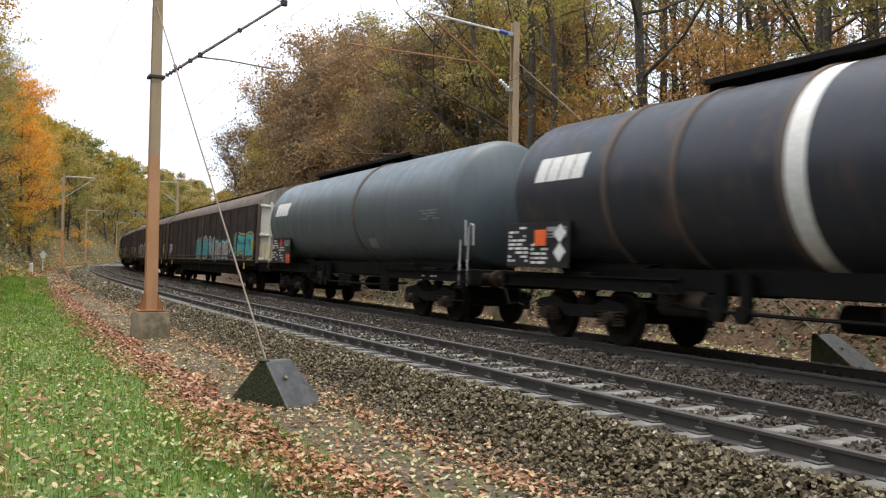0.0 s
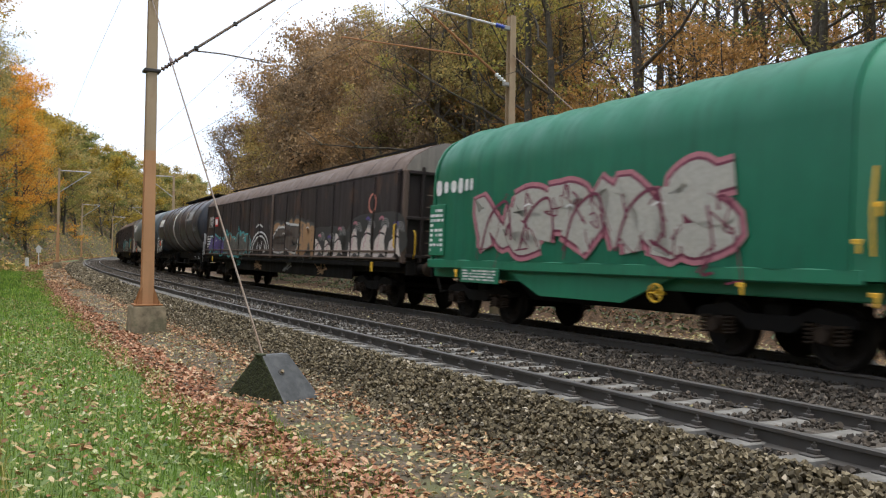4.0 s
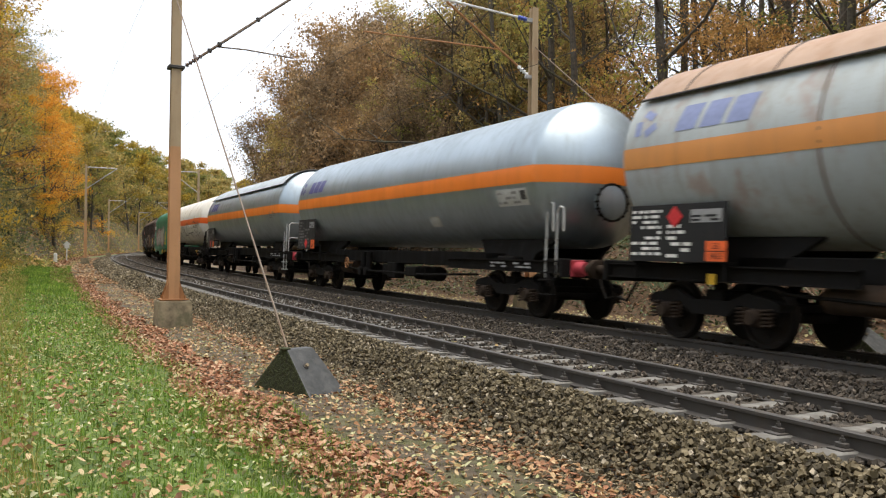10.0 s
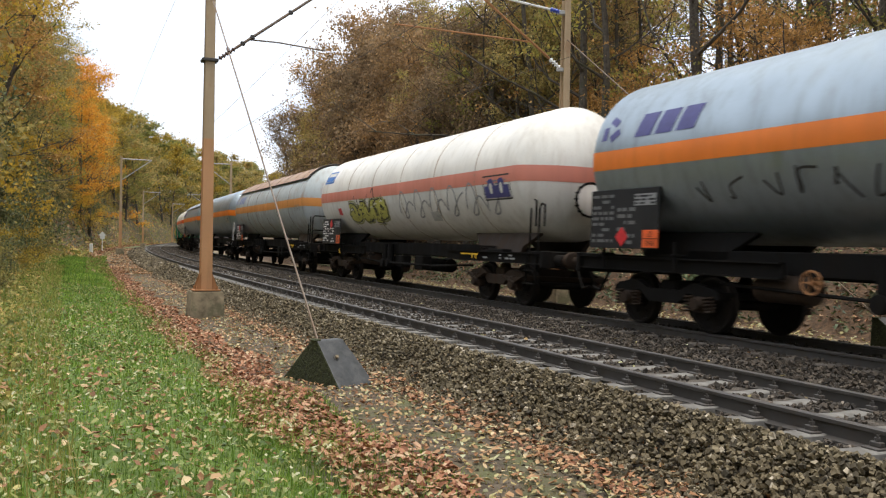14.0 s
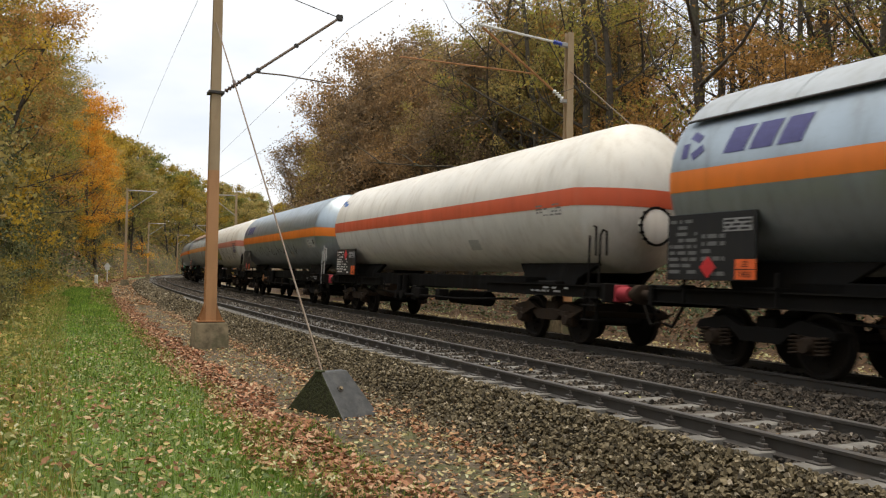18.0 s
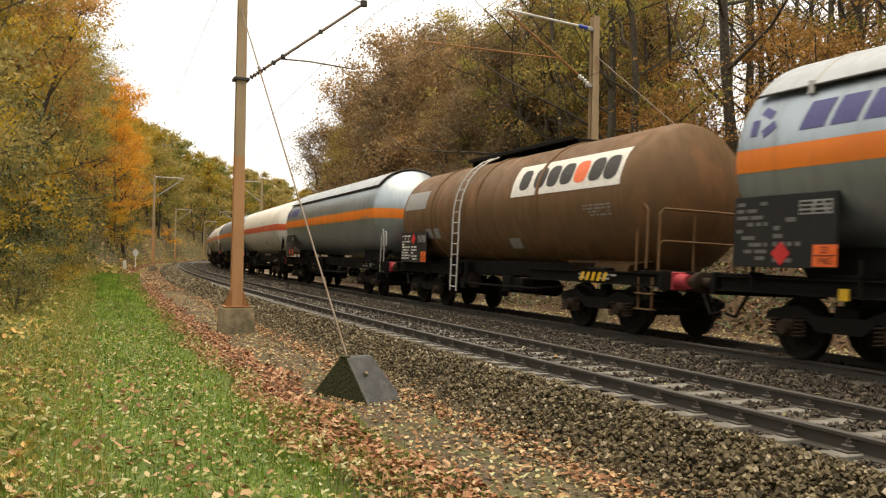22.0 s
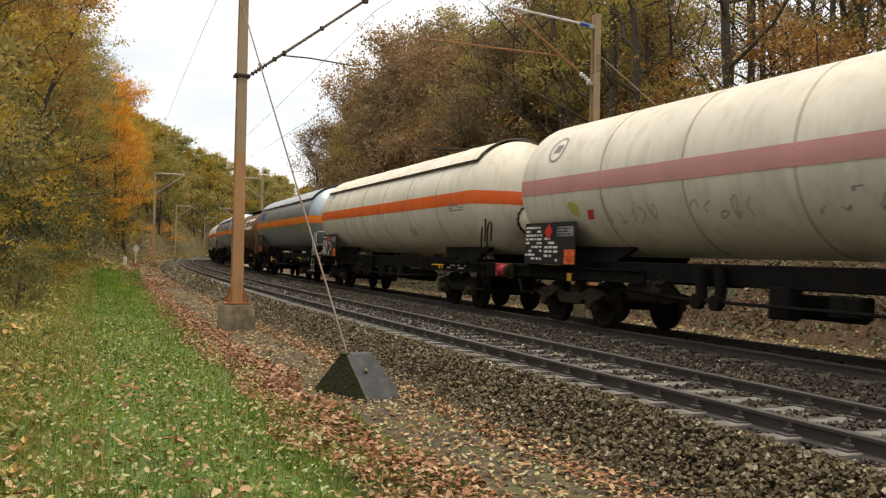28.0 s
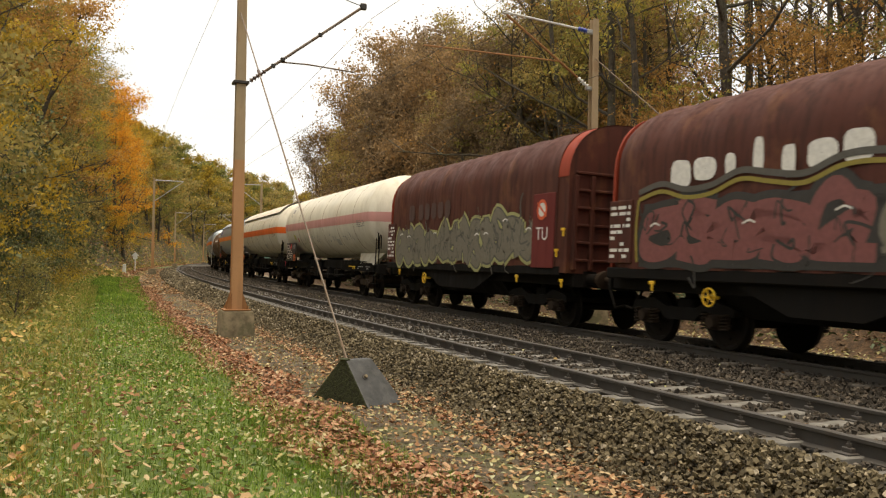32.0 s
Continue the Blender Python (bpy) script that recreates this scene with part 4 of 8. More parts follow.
def notice_board(w, x_left, width, z0, z1, y, seed, plate=True, placard=True, plate_text=("23", "1965"), ink=MARK_WHITE):
    """Black data panel with its markings, hazard plate and placard."""
    rng = random.Random(seed)
    b = part("data_panel", Mesh().box((x_left - width / 2, y - 0.02, (z0 + z1) / 2), (width, 0.03, z1 - z0), 0.006), PANEL_BLACK, w)
    mb = Mesh()
    mp = flat_map(y, 0.0)
    label_rows(mb, mp, x_left - 0.06, x_left - width * 0.36, z0 + 0.08, z1 - 0.06, 9, rng, 0.7)
    label_rows(mb, mp, x_left - width * 0.42, x_left - width * 0.68, z0 + 0.05, z1 - 0.3, 6, rng, 0.6)
    part("lettering", mb, ink, b)
    mb = Mesh()
    rect(mb, mp, x_left - width * 0.66, x_left - width * 0.96, z1 - 0.30, z1 - 0.10, na=2)
    part("label", mb, MARK_GREY, b)
    mb = Mesh()
    label_rows(mb, flat_map(y, 0.004), x_left - width * 0.67, x_left - width * 0.95, z1 - 0.29, z1 - 0.11, 3, rng)
    part("lettering", mb, PANEL_BLACK, b)
    if placard:
        cx, cz, r = x_left - width * 0.5, (z0 + 0.2 if z1 - z0 > 0.95 else z1 - 0.2), 0.17
        part("placard", Mesh().add([(cx - r, y + 0.012, cz), (cx, y + 0.012, cz - r), (cx + r, y + 0.012, cz), (cx, y + 0.012, cz + r), (cx - r, y + 0.002, cz), (cx, y + 0.002, cz - r), (cx + r, y + 0.002, cz), (cx, y + 0.002, cz + r)],
                                   [(3, 2, 1, 0), (0, 1, 5, 4), (1, 2, 6, 5), (2, 3, 7, 6), (3, 0, 4, 7)]), RED_PLATE, b, "red diamond placard")
    if plate:
        cx, cz = x_left - width + 0.17, z0 + 0.17
        pl = part("hazard_plate", Mesh().box((cx, y + 0.012, cz), (0.40, 0.012, 0.30), 0.003), ORANGE_PLATE, b, "orange hazard number plate")
        part("divider", Mesh().box((cx, y + 0.0205, cz), (0.38, 0.004, 0.012)), PANEL_BLACK, pl)
        for txt, dz in zip(plate_text, (0.035, -0.115)):
            fc = bpy.data.curves.new("hazard_number", "FONT")
            fc.body, fc.size, fc.extrude, fc.align_x = txt, 0.125, 0.001, "CENTER"
            fc.materials.append(PANEL_BLACK)
            ob = new("hazard_number", fc)
            ob.parent = pl
            ob.matrix_basis = pose(cx, y + 0.0215, cz + dz, 90, 0, 180)
    return b


def head_profile(R, knuckle=38.0, rk=0.30):
    """Dished tank end from its rim to the middle: a tight knuckle, then a spherical cap. Rows of (x beyond the rim, radius)."""
    al = radians(knuckle)
    out = [(rk * math.sin(al * i / 5), R - rk + rk * math.cos(al * i / 5)) for i in range(6)]
    x1, r1 = out[-1]
    ph = math.pi / 2 - al
    rho = r1 / math.sin(ph)
    return out + [(x1 + rho * (math.cos(ph * (1 - i / 9)) - math.cos(ph)), rho * math.sin(ph * (1 - i / 9))) for i in range(1, 10)]


def make_wagon(kind, label, L, bounds, pivot=None, leaf_springs=False):
    w = thing(kind, label, "goods wagon", "wagons of the goods train")
    pivot = pivot or L - 5.9
    bogies, sets = running_gear(w, L, pivot, leaf_springs)
    WAGONS.append((w, bogies, sets, bounds, pivot))
    return w, pivot


def hand_wheel(w, x, z, y=1.25, r=0.22, mat=TUBE_GREY):
    mb = Mesh()
    mb.tube([(x + r * math.cos(2 * math.pi * i / 20), y, z + r * math.sin(2 * math.pi * i / 20)) for i in range(21)], 0.017, 6)
    for i in range(5):
        t = 2 * math.pi * i / 5
        mb.cyl((x, y, z), (x + r * math.cos(t), y, z + r * math.sin(t)), 0.011, 5)
    mb.cyl((x, y - 0.2, z), (x, y + 0.02, z), 0.03, 8)
    return part("hand_wheel", mb, mat, w)


def end_rails(w, L, sx, mat, big=False, y=1.15):
    """Bent tube handrails and steps of the end platform."""
    x0 = sx * (L / 2 - 0.75)
    if big:
        for yy in (y, -y):
            mb = Mesh().tube([(x0 - sx * 0.75, yy, 1.2), (x0 - sx * 0.75, yy, 2.32), (x0 - sx * 0.6, yy, 2.46), (x0 - sx * 0.45, yy, 2.32), (x0 - sx * 0.45, yy, 1.25)], 0.024, 7)
            part("handrail", mb, mat, w)
        for zz in (1.75, 2.32):
            part("handrail", Mesh().tube([(x0 - sx * 0.1, y, 1.2), (x0 - sx * 0.1, y, zz - 0.08), (x0 - sx * 0.06, y - 0.06, zz), (x0 + sx * 0.05, 0, zz), (x0 - sx * 0.06, -y + 0.06, zz), (x0 - sx * 0.1, -y, zz - 0.08), (x0 - sx * 0.1, -y, 1.2)], 0.024, 7), mat, w)
        part("handrail", Mesh().tube([(x0 - sx * 0.02, 0.45, 1.2), (x0 - sx * 0.02, 0.45, 2.3)], 0.022, 7), mat, w)
    else:
        for dx, hh in ((0.55, 1.08), (0.2, 0.98)):
            mb = Mesh().tube([(x0 - sx * dx, y, 0.85), (x0 - sx * dx, y, 1.15 + hh), (x0 - sx * (dx - 0.08), y, 1.25 + hh), (x0 - sx * (dx - 0.2), y, 1.22 + hh), (x0 - sx * (dx - 0.22), y, 1.75)], 0.022, 7)
            part("handrail", mb, mat, w)
    mb = Mesh()
    for zz in (0.52, 0.80):
        mb.box((x0 - sx * 0.4, y + 0.03, zz), (0.45, 0.16, 0.025), 0.005)
    for dx in (0.2, 0.6):
        mb.box((x0 - sx * dx, y + 0.03, 0.8), (0.03, 0.04, 0.6), 0.005)
    part("step", mb, STEEL_DARK if not big else mat, w)


def tank_wagon(label, bounds, body, L, R=1.50, zc=2.96, knuckle=38.0, hood=None, hood_mat=None, stripe=None, stripe_z=(-0.25, 0.09),
               rings=(), ring_mat=None, board=True, board_z=(1.22, 2.02), flange=True, rail_mat=None, big_rails=False, seed=1, logo=None, logo_mat=None,
               graffiti_fn=None, skirt=None, walkway=False, red_rear=True, yellow=True, wheel_mat=None, seams=(), plate_text=("23", "1965"), gap=0.60, leaf_springs=False, seam_mat=None):
    w, pivot = make_wagon("tank_wagon", label, L, bounds, leaf_springs=leaf_springs)
    rng = random.Random(seed)
    head = head_profile(R, knuckle)
    end_d = head[-1][0]
    xe = L / 2 - gap - end_d
    xl = L / 2 - (1.55 if knuckle < 45 else gap + 0.55)
    n = 56
    cap = [(xe + x, r) for x, r in head]
    prof = [(-x, r) for x, r in reversed(cap)] + [(xe * f, R) for f in (-0.6, -0.2, 0.2, 0.6)] + cap
    rows = [[(x, max(r, 0.001) * math.cos(2 * math.pi * i / n), zc + max(r, 0.001) * math.sin(2 * math.pi * i / n)) for i in range(n)] for x, r in prof]
    tank = part("tank", Mesh().solid(rows), body, w)
    mp = tank_map(R, zc)
    for x in rings:
        ring = []
        for dx, r in ((-0.07, R - 0.01), (-0.05, R + 0.035), (0.05, R + 0.035), (0.07, R - 0.01)):
            ring.append([(x + dx, r * math.cos(2 * math.pi * i / n), zc + r * math.sin(2 * math.pi * i / n)) for i in range(n)])
        part("ring", Mesh().sheet(ring, close=True), ring_mat or W_RING, tank)
    for x in seams:
        ring = []
        for dx, r in ((-0.026, R - 0.003), (-0.012, R + 0.006), (0.012, R + 0.006), (0.026, R - 0.003)):
            ring.append([(x + dx, r * math.cos(2 * math.pi * i / n), zc + r * math.sin(2 * math.pi * i / n)) for i in range(n)])
        part("weld_seam", Mesh().sheet(ring, close=True), seam_mat or W_SEAM, tank)
    if stripe:
        rows, k = [], 6
        re = R + 0.005
        head_r, head_x = [r / R for x, r in reversed(head)], [x + 0.005 for x, r in reversed(head)]
        for j in range(k + 1):
            dz = stripe_z[0] + (stripe_z[1] - stripe_z[0]) * j / k
            y_max = math.sqrt(re * re - dz * dz)
            half_ring = [(0.0, y_max, zc + dz), (xe * 0.5, y_max, zc + dz)]
            for i in range(23):
                y = y_max * math.cos(math.pi / 2 * i / 22)
                r = min(math.sqrt(y * y + dz * dz) / re, 1.0)
                half_ring.append((xe + float(np.interp(r, head_r, head_x)), y, zc + dz))
            back = [(x, -y, z) for x, y, z in reversed(half_ring[:-1])]
            side = half_ring + back
            rows.append(side + [(-x, y, z) for x, y, z in reversed(side)][1:-1])
        part("stripe", Mesh().sheet(rows, close=True), stripe, tank, "painted warning stripe round the tank")
    if hood:
        a0, a1 = radians(36), radians(144)
        rh = R + 0.075
        x_end = xe - 0.16
        rows = []
        m = 26
        ends = [(-x_end - 0.13, -0.012), (-x_end, 0.0)] + [(x_end * f, 0.0) for f in (-0.5, 0, 0.5)] + [(x_end, 0.0), (x_end + 0.13, -0.012)]
        for x, dr in ends:
            rows.append([(x, (rh + dr) * math.cos(a0 + (a1 - a0) * i / m), zc + (rh + dr) * math.sin(a0 + (a1 - a0) * i / m)) for i in range(m + 1)])
        inner = [[(x, (rh + dr - 0.012) * math.cos(a0 + (a1 - a0) * i / m), zc + (rh + dr - 0.012) * math.sin(a0 + (a1 - a0) * i / m)) for i in range(m + 1)] for x, dr in ends]
        ring_rows = [a + b[::-1] for a, b in zip(rows, inner)]
        h = part("sun_hood", Mesh().solid(ring_rows), hood_mat, w, "curved sun shield over the tank")
        for sgn in (1, -1):
            mb = Mesh()
            pts = [(x, sgn * (rh + dr + 0.004) * math.cos(a0 - 0.012), zc + (rh + dr + 0.004) * math.sin(a0 - 0.012)) for x, dr in ends]
            mb.tube(pts, 0.02, 6)
            part("hood_edge", mb, WIRE, h)
        pts = lambda x, dr: [(x, (rh + dr) * math.cos(a0 + (a1 - a0) * i / m), zc + (rh + dr) * math.sin(a0 + (a1 - a0) * i / m)) for i in range(m + 1)]
        part("hood_edge", Mesh().tube(pts(-x_end - 0.13, 0.0), 0.022, 6), WIRE, h)
        cnt = {"ribs": 11, "rusty": 9, "brackets": 8, "plain": 4}[hood]
        for i in range(cnt):
            x = -x_end + 2 * x_end * (i + 0.5) / cnt
            r2 = rh + 0.006
            band = [[(x + dx, (r2 + dz) * math.cos(a0 + (a1 - a0) * j / m), zc + (r2 + dz) * math.sin(a0 + (a1 - a0) * j / m)) for j in range(m + 1)] for dx, dz in ((-0.02, -0.004), (-0.014, 0.006), (0.014, 0.006), (0.02, -0.004))]
            part("hood_strap", Mesh().sheet(band), {"rusty": W_RING, "brackets": TUBE_GREY}.get(hood, hood_mat), h)
            if hood == "brackets":
                part("bracket", Mesh().box((x, rh * math.cos(a0) + 0.02, zc + rh * math.sin(a0) - 0.03), (0.09, 0.06, 0.2), 0.012), TUBE_GREY, h)
    # saddles and frame ends
    for sx in (1, -1):
        px = sx * pivot / 2
        sk = (skirt or STEEL_DARK) if sx < 0 else STEEL_DARK
        zt = zc - R + 0.17
        for sy in (-1, 1):
            yt = sy * math.sqrt(max(R * R - (zc - zt) ** 2, 0.1))
            yb = sy * 0.86
            x_in, x_out = px - sx * 2.6, sx * (L / 2 - 0.7)
            side = [(px - sx * 1.2, yb, 1.16), (px + sx * 0.75, yb, 1.16), (px + sx * 0.85, yb, 1.32), (px + sx * 1.4, yt * 1.04, zt), (px - sx * 1.75, yt * 1.04, zt), (px - sx * 1.3, yb, 1.32)]
            vs = side + [(x, y * 0.85, z) for x, y, z in side]
            part("saddle", Mesh().add(vs, [(0, 1, 2, 3, 4, 5), (11, 10, 9, 8, 7, 6)] + [(i, 6 + i, 6 + (i + 1) % 6, (i + 1) % 6) for i in range(6)]), sk, w)
            sole = Mesh().box(((x_in + x_out) / 2, sy * 1.1, 1.06), (abs(x_out - x_in), 0.08, 0.24), 0.012)
            sole.box(((x_in + x_out) / 2, sy * 1.14, 1.17), (abs(x_out - x_in), 0.14, 0.025))
            sole.box(((x_in + x_out) / 2, sy * 1.14, 0.95), (abs(x_out - x_in), 0.14, 0.025))
            part("sole_bar", sole, STEEL_DARK, w)
        mb = Mesh().box((sx * (L / 2 - 1.05), 0, 1.2), (0.75, 2.3, 0.04), 0.01)
        part("end_platform", mb, STEEL_DARK, w)
        part("bolster", Mesh().box((px, 0, 1.1), (0.7, 2.2, 0.3), 0.03), STEEL_DARK, w)
    mid = Mesh()
    for sy in (-1, 1):
        mid.box((0, sy * 0.80, 1.16), (L - 6.6, 0.12, 0.36), 0.02)
    part("centre_sill", mid, STEEL_DARK, w)
    gear = Mesh()
    gear.tube([(-pivot / 2 + 1.3, 1.02, 0.82), (-2, 1.05, 0.72), (2, 1.05, 0.72), (pivot / 2 - 1.3, 1.02, 0.82)], 0.028, 6)
    gear.cyl((rng.uniform(-1.4, 0), -0.2, 0.72), (rng.uniform(0.6, 1.2), -0.2, 0.72), 0.2, 14)
    part("brake_rod", gear, STEEL_DARK, w)
    for i in range(3):
        xx = rng.uniform(-2.6, 2.6)
        part("brake_box", Mesh().box((xx, rng.uniform(0.7, 0.95), 0.78), (rng.uniform(0.25, 0.7), 0.3, rng.uniform(0.25, 0.5)), 0.03), STEEL_DARK, w)
    tank_air = Mesh().cyl((pivot / 2 - 2.9, 0.82, 0.80), (pivot / 2 - 1.95, 0.82, 0.80), 0.21, 16)
    for dx in (2.75, 2.1):
        tank_air.cyl((pivot / 2 - dx - 0.02, 0.82, 0.80), (pivot / 2 - dx + 0.02, 0.82, 0.80), 0.222, 16)
    part("air_reservoir", tank_air, GREASE, w, "grimy brown brake air reservoir")
    vx = rng.uniform(1.0, 2.0)
    valve = Mesh()
    for dx in (0, 0.45):
        valve.cyl((vx + dx, 1.0, 0.75), (vx + dx, 1.0, 1.28), 0.1, 12)
        valve.cyl((vx + dx, 1.0, 0.7), (vx + dx, 1.14, 0.7), 0.13, 12)
    part("discharge_valve", valve, STEEL_DARK, w)
    hand_wheel(w, vx + 1.4, 0.92, 1.2, 0.16, wheel_mat or STEEL_DARK)
    if yellow:
        mb = Mesh().box((-pivot / 2 + 1.1, 1.225, 1.1), (0.9, 0.012, 0.035))
        mb.box((-pivot / 2 + 0.95, 1.225, 1.04), (0.06, 0.012, 0.09))
        mb.box((-pivot / 2 + 0.75, 1.225, 1.04), (0.05, 0.012, 0.09))
        part("lifting_mark", mb, YELLOW, w)
        part("lifting_mark", Mesh().box((pivot / 2 - 0.2, 1.225, 0.98), (0.16, 0.012, 0.16)), YELLOW, w)
    mb = Mesh()
    label_rows(mb, flat_map(1.215, 0.004), -pivot / 2 + 0.4, -pivot / 2 - 1.2, 1.0, 1.14, 2, rng, 0.45)
    part("lettering", mb, MARK_GREY, w)
    buffers(w, L, False, red_rear)
    if board:
        if body is W_SILVER:
            notice_board(w, L / 2 - 1.25, 1.9, 1.32, 2.36, 1.40, seed, plate_text=plate_text, ink=MARK_DIM)
        else:
            notice_board(w, L / 2 - 1.45, 2.1, board_z[0], board_z[1] + 0.1, 1.38, seed, plate_text=plate_text)
        for dx in (0.1, 2.0):
            mb = Mesh().box((L / 2 - 1.45 - dx, 1.28, 1.2), (0.05, 0.05, 0.5), 0.008)
            mb.box((L / 2 - 1.45 - dx, 1.2, 1.22), (0.05, 0.3, 0.05), 0.008)
            part("panel_bracket", mb, STEEL_DARK, w)
    if flange:
        x = -(xe + end_d * 0.97)
        ring = Mesh()
        for r, dx, k in ((0.36, 0.0, 26),):
            ring.tube([(x - 0.02, 0.12 + r * math.cos(2 * math.pi * i / k), zc - 0.60 + r * math.sin(2 * math.pi * i / k)) for i in range(k + 1)], 0.024, 8)
        for i in range(16):
            t = 2 * math.pi * i / 16
            ring.cyl((x - 0.07, 0.12 + 0.36 * math.cos(t), zc - 0.60 + 0.36 * math.sin(t)), (x + 0.05, 0.12 + 0.36 * math.cos(t), zc - 0.60 + 0.36 * math.sin(t)), 0.022, 6)
        man = part("manway", ring, STEEL_DARK, tank, "round bolted manway cover")
        mb = Mesh().solid([[(x + dx, 0.12 + r * math.cos(2 * math.pi * i / 24), zc - 0.60 + r * math.sin(2 * math.pi * i / 24)) for i in range(24)] for dx, r in ((0.12, 0.33), (-0.03, 0.33), (-0.06, 0.22), (-0.065, 0.02))])
        part("cover", mb, body, man)
    end_rails(w, L, -1, rail_mat or TUBE_GREY, big_rails)
    if logo:
        LOGOS[logo](tank, mp, xl + 0.08, R, logo_mat)
    if not (body is W_SILVER and (hood is None or hood == "brackets")):
        mb = Mesh()
        label_rows(mb, mp, -xe + 1.35, -xe + 0.4, -0.42, -0.16, 4, rng, 0.75)
        part("lettering", mb, MARK_GREY if body is W_SLATE or body is W_BLACK else G_GREY, tank)
    mb = Mesh()
    rect(mb, mp, -xe + 5.0, -xe + 4.45, -1.12, -0.82, 0.08, na=4)
    part("faded_label", mb, MARK_GREY if body is W_SLATE or body is W_BLACK or body is W_BROWN else L_PLATE, tank)
    if graffiti_fn:
        graffiti_fn(tank, mp, xl, R)
    return w, tank, xe


def logo_blocks(tank, mp, xe, R, mat, n=3, w=0.42, h=0.42, gap=0.10, a0=0.27, x_off=1.05, slant=0.12, symbol=True):
    """Company mark as plain slanted shapes."""
    if symbol:
        mb = Mesh()
        cx, ca = xe - 0.35, a0 + h * 0.48
        for k in range(3):
            t = math.pi / 2 + k * 2 * math.pi / 3
            c = (cx - 0.18 * math.cos(t), ca + 0.18 * math.sin(t))
            d = (-math.cos(t + 1.1) * 0.16, math.sin(t + 1.1) * 0.16)
            stroke(mb, mp, [(c[0] - d[0], c[1] - d[1]), c, (c[0] + d[0] * 0.6, c[1] + d[1] * 0.6)], 0.14, 2)
        part("logo", mb, mat, tank, "blue company mark")
    for i in range(n):
        mb = Mesh()
        x = xe - x_off - i * (w + gap)
        rect(mb, mp, x, x - w, a0, a0 + h, slant)
        part("logo", mb, mat, tank)


def logo_frame(tank, mp, xe, R, mat):
    mb = Mesh()
    x = xe - 0.2
    for x0, x1, a0, a1 in ((0, 1.0, 0.45, 0.51), (0, 1.0, 0.89, 0.95), (0, 0.06, 0.45, 0.95), (0.94, 1.0, 0.45, 0.95)):
        rect(mb, mp, x - x0, x - x1, a0, a1)
    part("logo", mb, mat, tank, "blue framed company mark")
    mb = Mesh()
    rect(mb, tank_map(R, 2.96, 0.009), x - 0.1, x - 0.9, 0.53, 0.73)
    part("logo", mb, mat, tank)


def logo_flags(tank, mp, xe, R, mat):
    for dx, a in ((0.1, 0.82), (0.42, 0.7)):
        mb = Mesh()
        rect(mb, mp, xe - dx, xe - dx - 0.36, a, a + 0.14, 0.06)
        part("logo", mb, mat, tank, "blue company mark")


def logo_ring(tank, mp, xe, R, mat):
    mb = Mesh()
    stroke(mb, mp, [(xe - 1.15 + 0.27 * math.cos(2 * math.pi * i / 16), 0.76 + 0.30 * math.sin(2 * math.pi * i / 16)) for i in range(17)], 0.05, 3)
    rect(mb, mp, xe - 1.02, xe - 1.28, 0.66, 0.86, 0.05, na=3)
    part("logo", mb, mat, tank, "ringed company mark")


LOGOS = {
    "three": lambda tank, mp, xe, R, mat: logo_blocks(tank, mp, xe, R, mat),
    "four": lambda tank, mp, xe, R, mat: logo_blocks(tank, mp, xe, R, mat, 4, 0.33, 0.46, 0.03, 0.12, 0.75, 0.10, False),
    "frame": logo_frame,
    "flags": logo_flags,
    "ring": logo_ring,
}


def prism(mb, prof, x0, x1):
    """prof: (y, z) ring swept along x."""
    return mb.solid([[(x0, y, z) for y, z in prof], [(x1, y, z) for y, z in prof]])


def hood_profile(half, z0, z1, zt, n=8):
    """Half outline from the foot of the side up over the rounded roof to the other side."""
    pts = [(half, z0), (half, z1)]
    for i in range(1, n):
        t = math.pi / 2 * i / n
        pts.append((half * math.cos(t) ** 0.75, z1 + (zt - z1) * math.sin(t) ** 0.95))
    pts.append((0, zt))
    return pts + [(-y, z) for y, z in reversed(pts[:-1])]


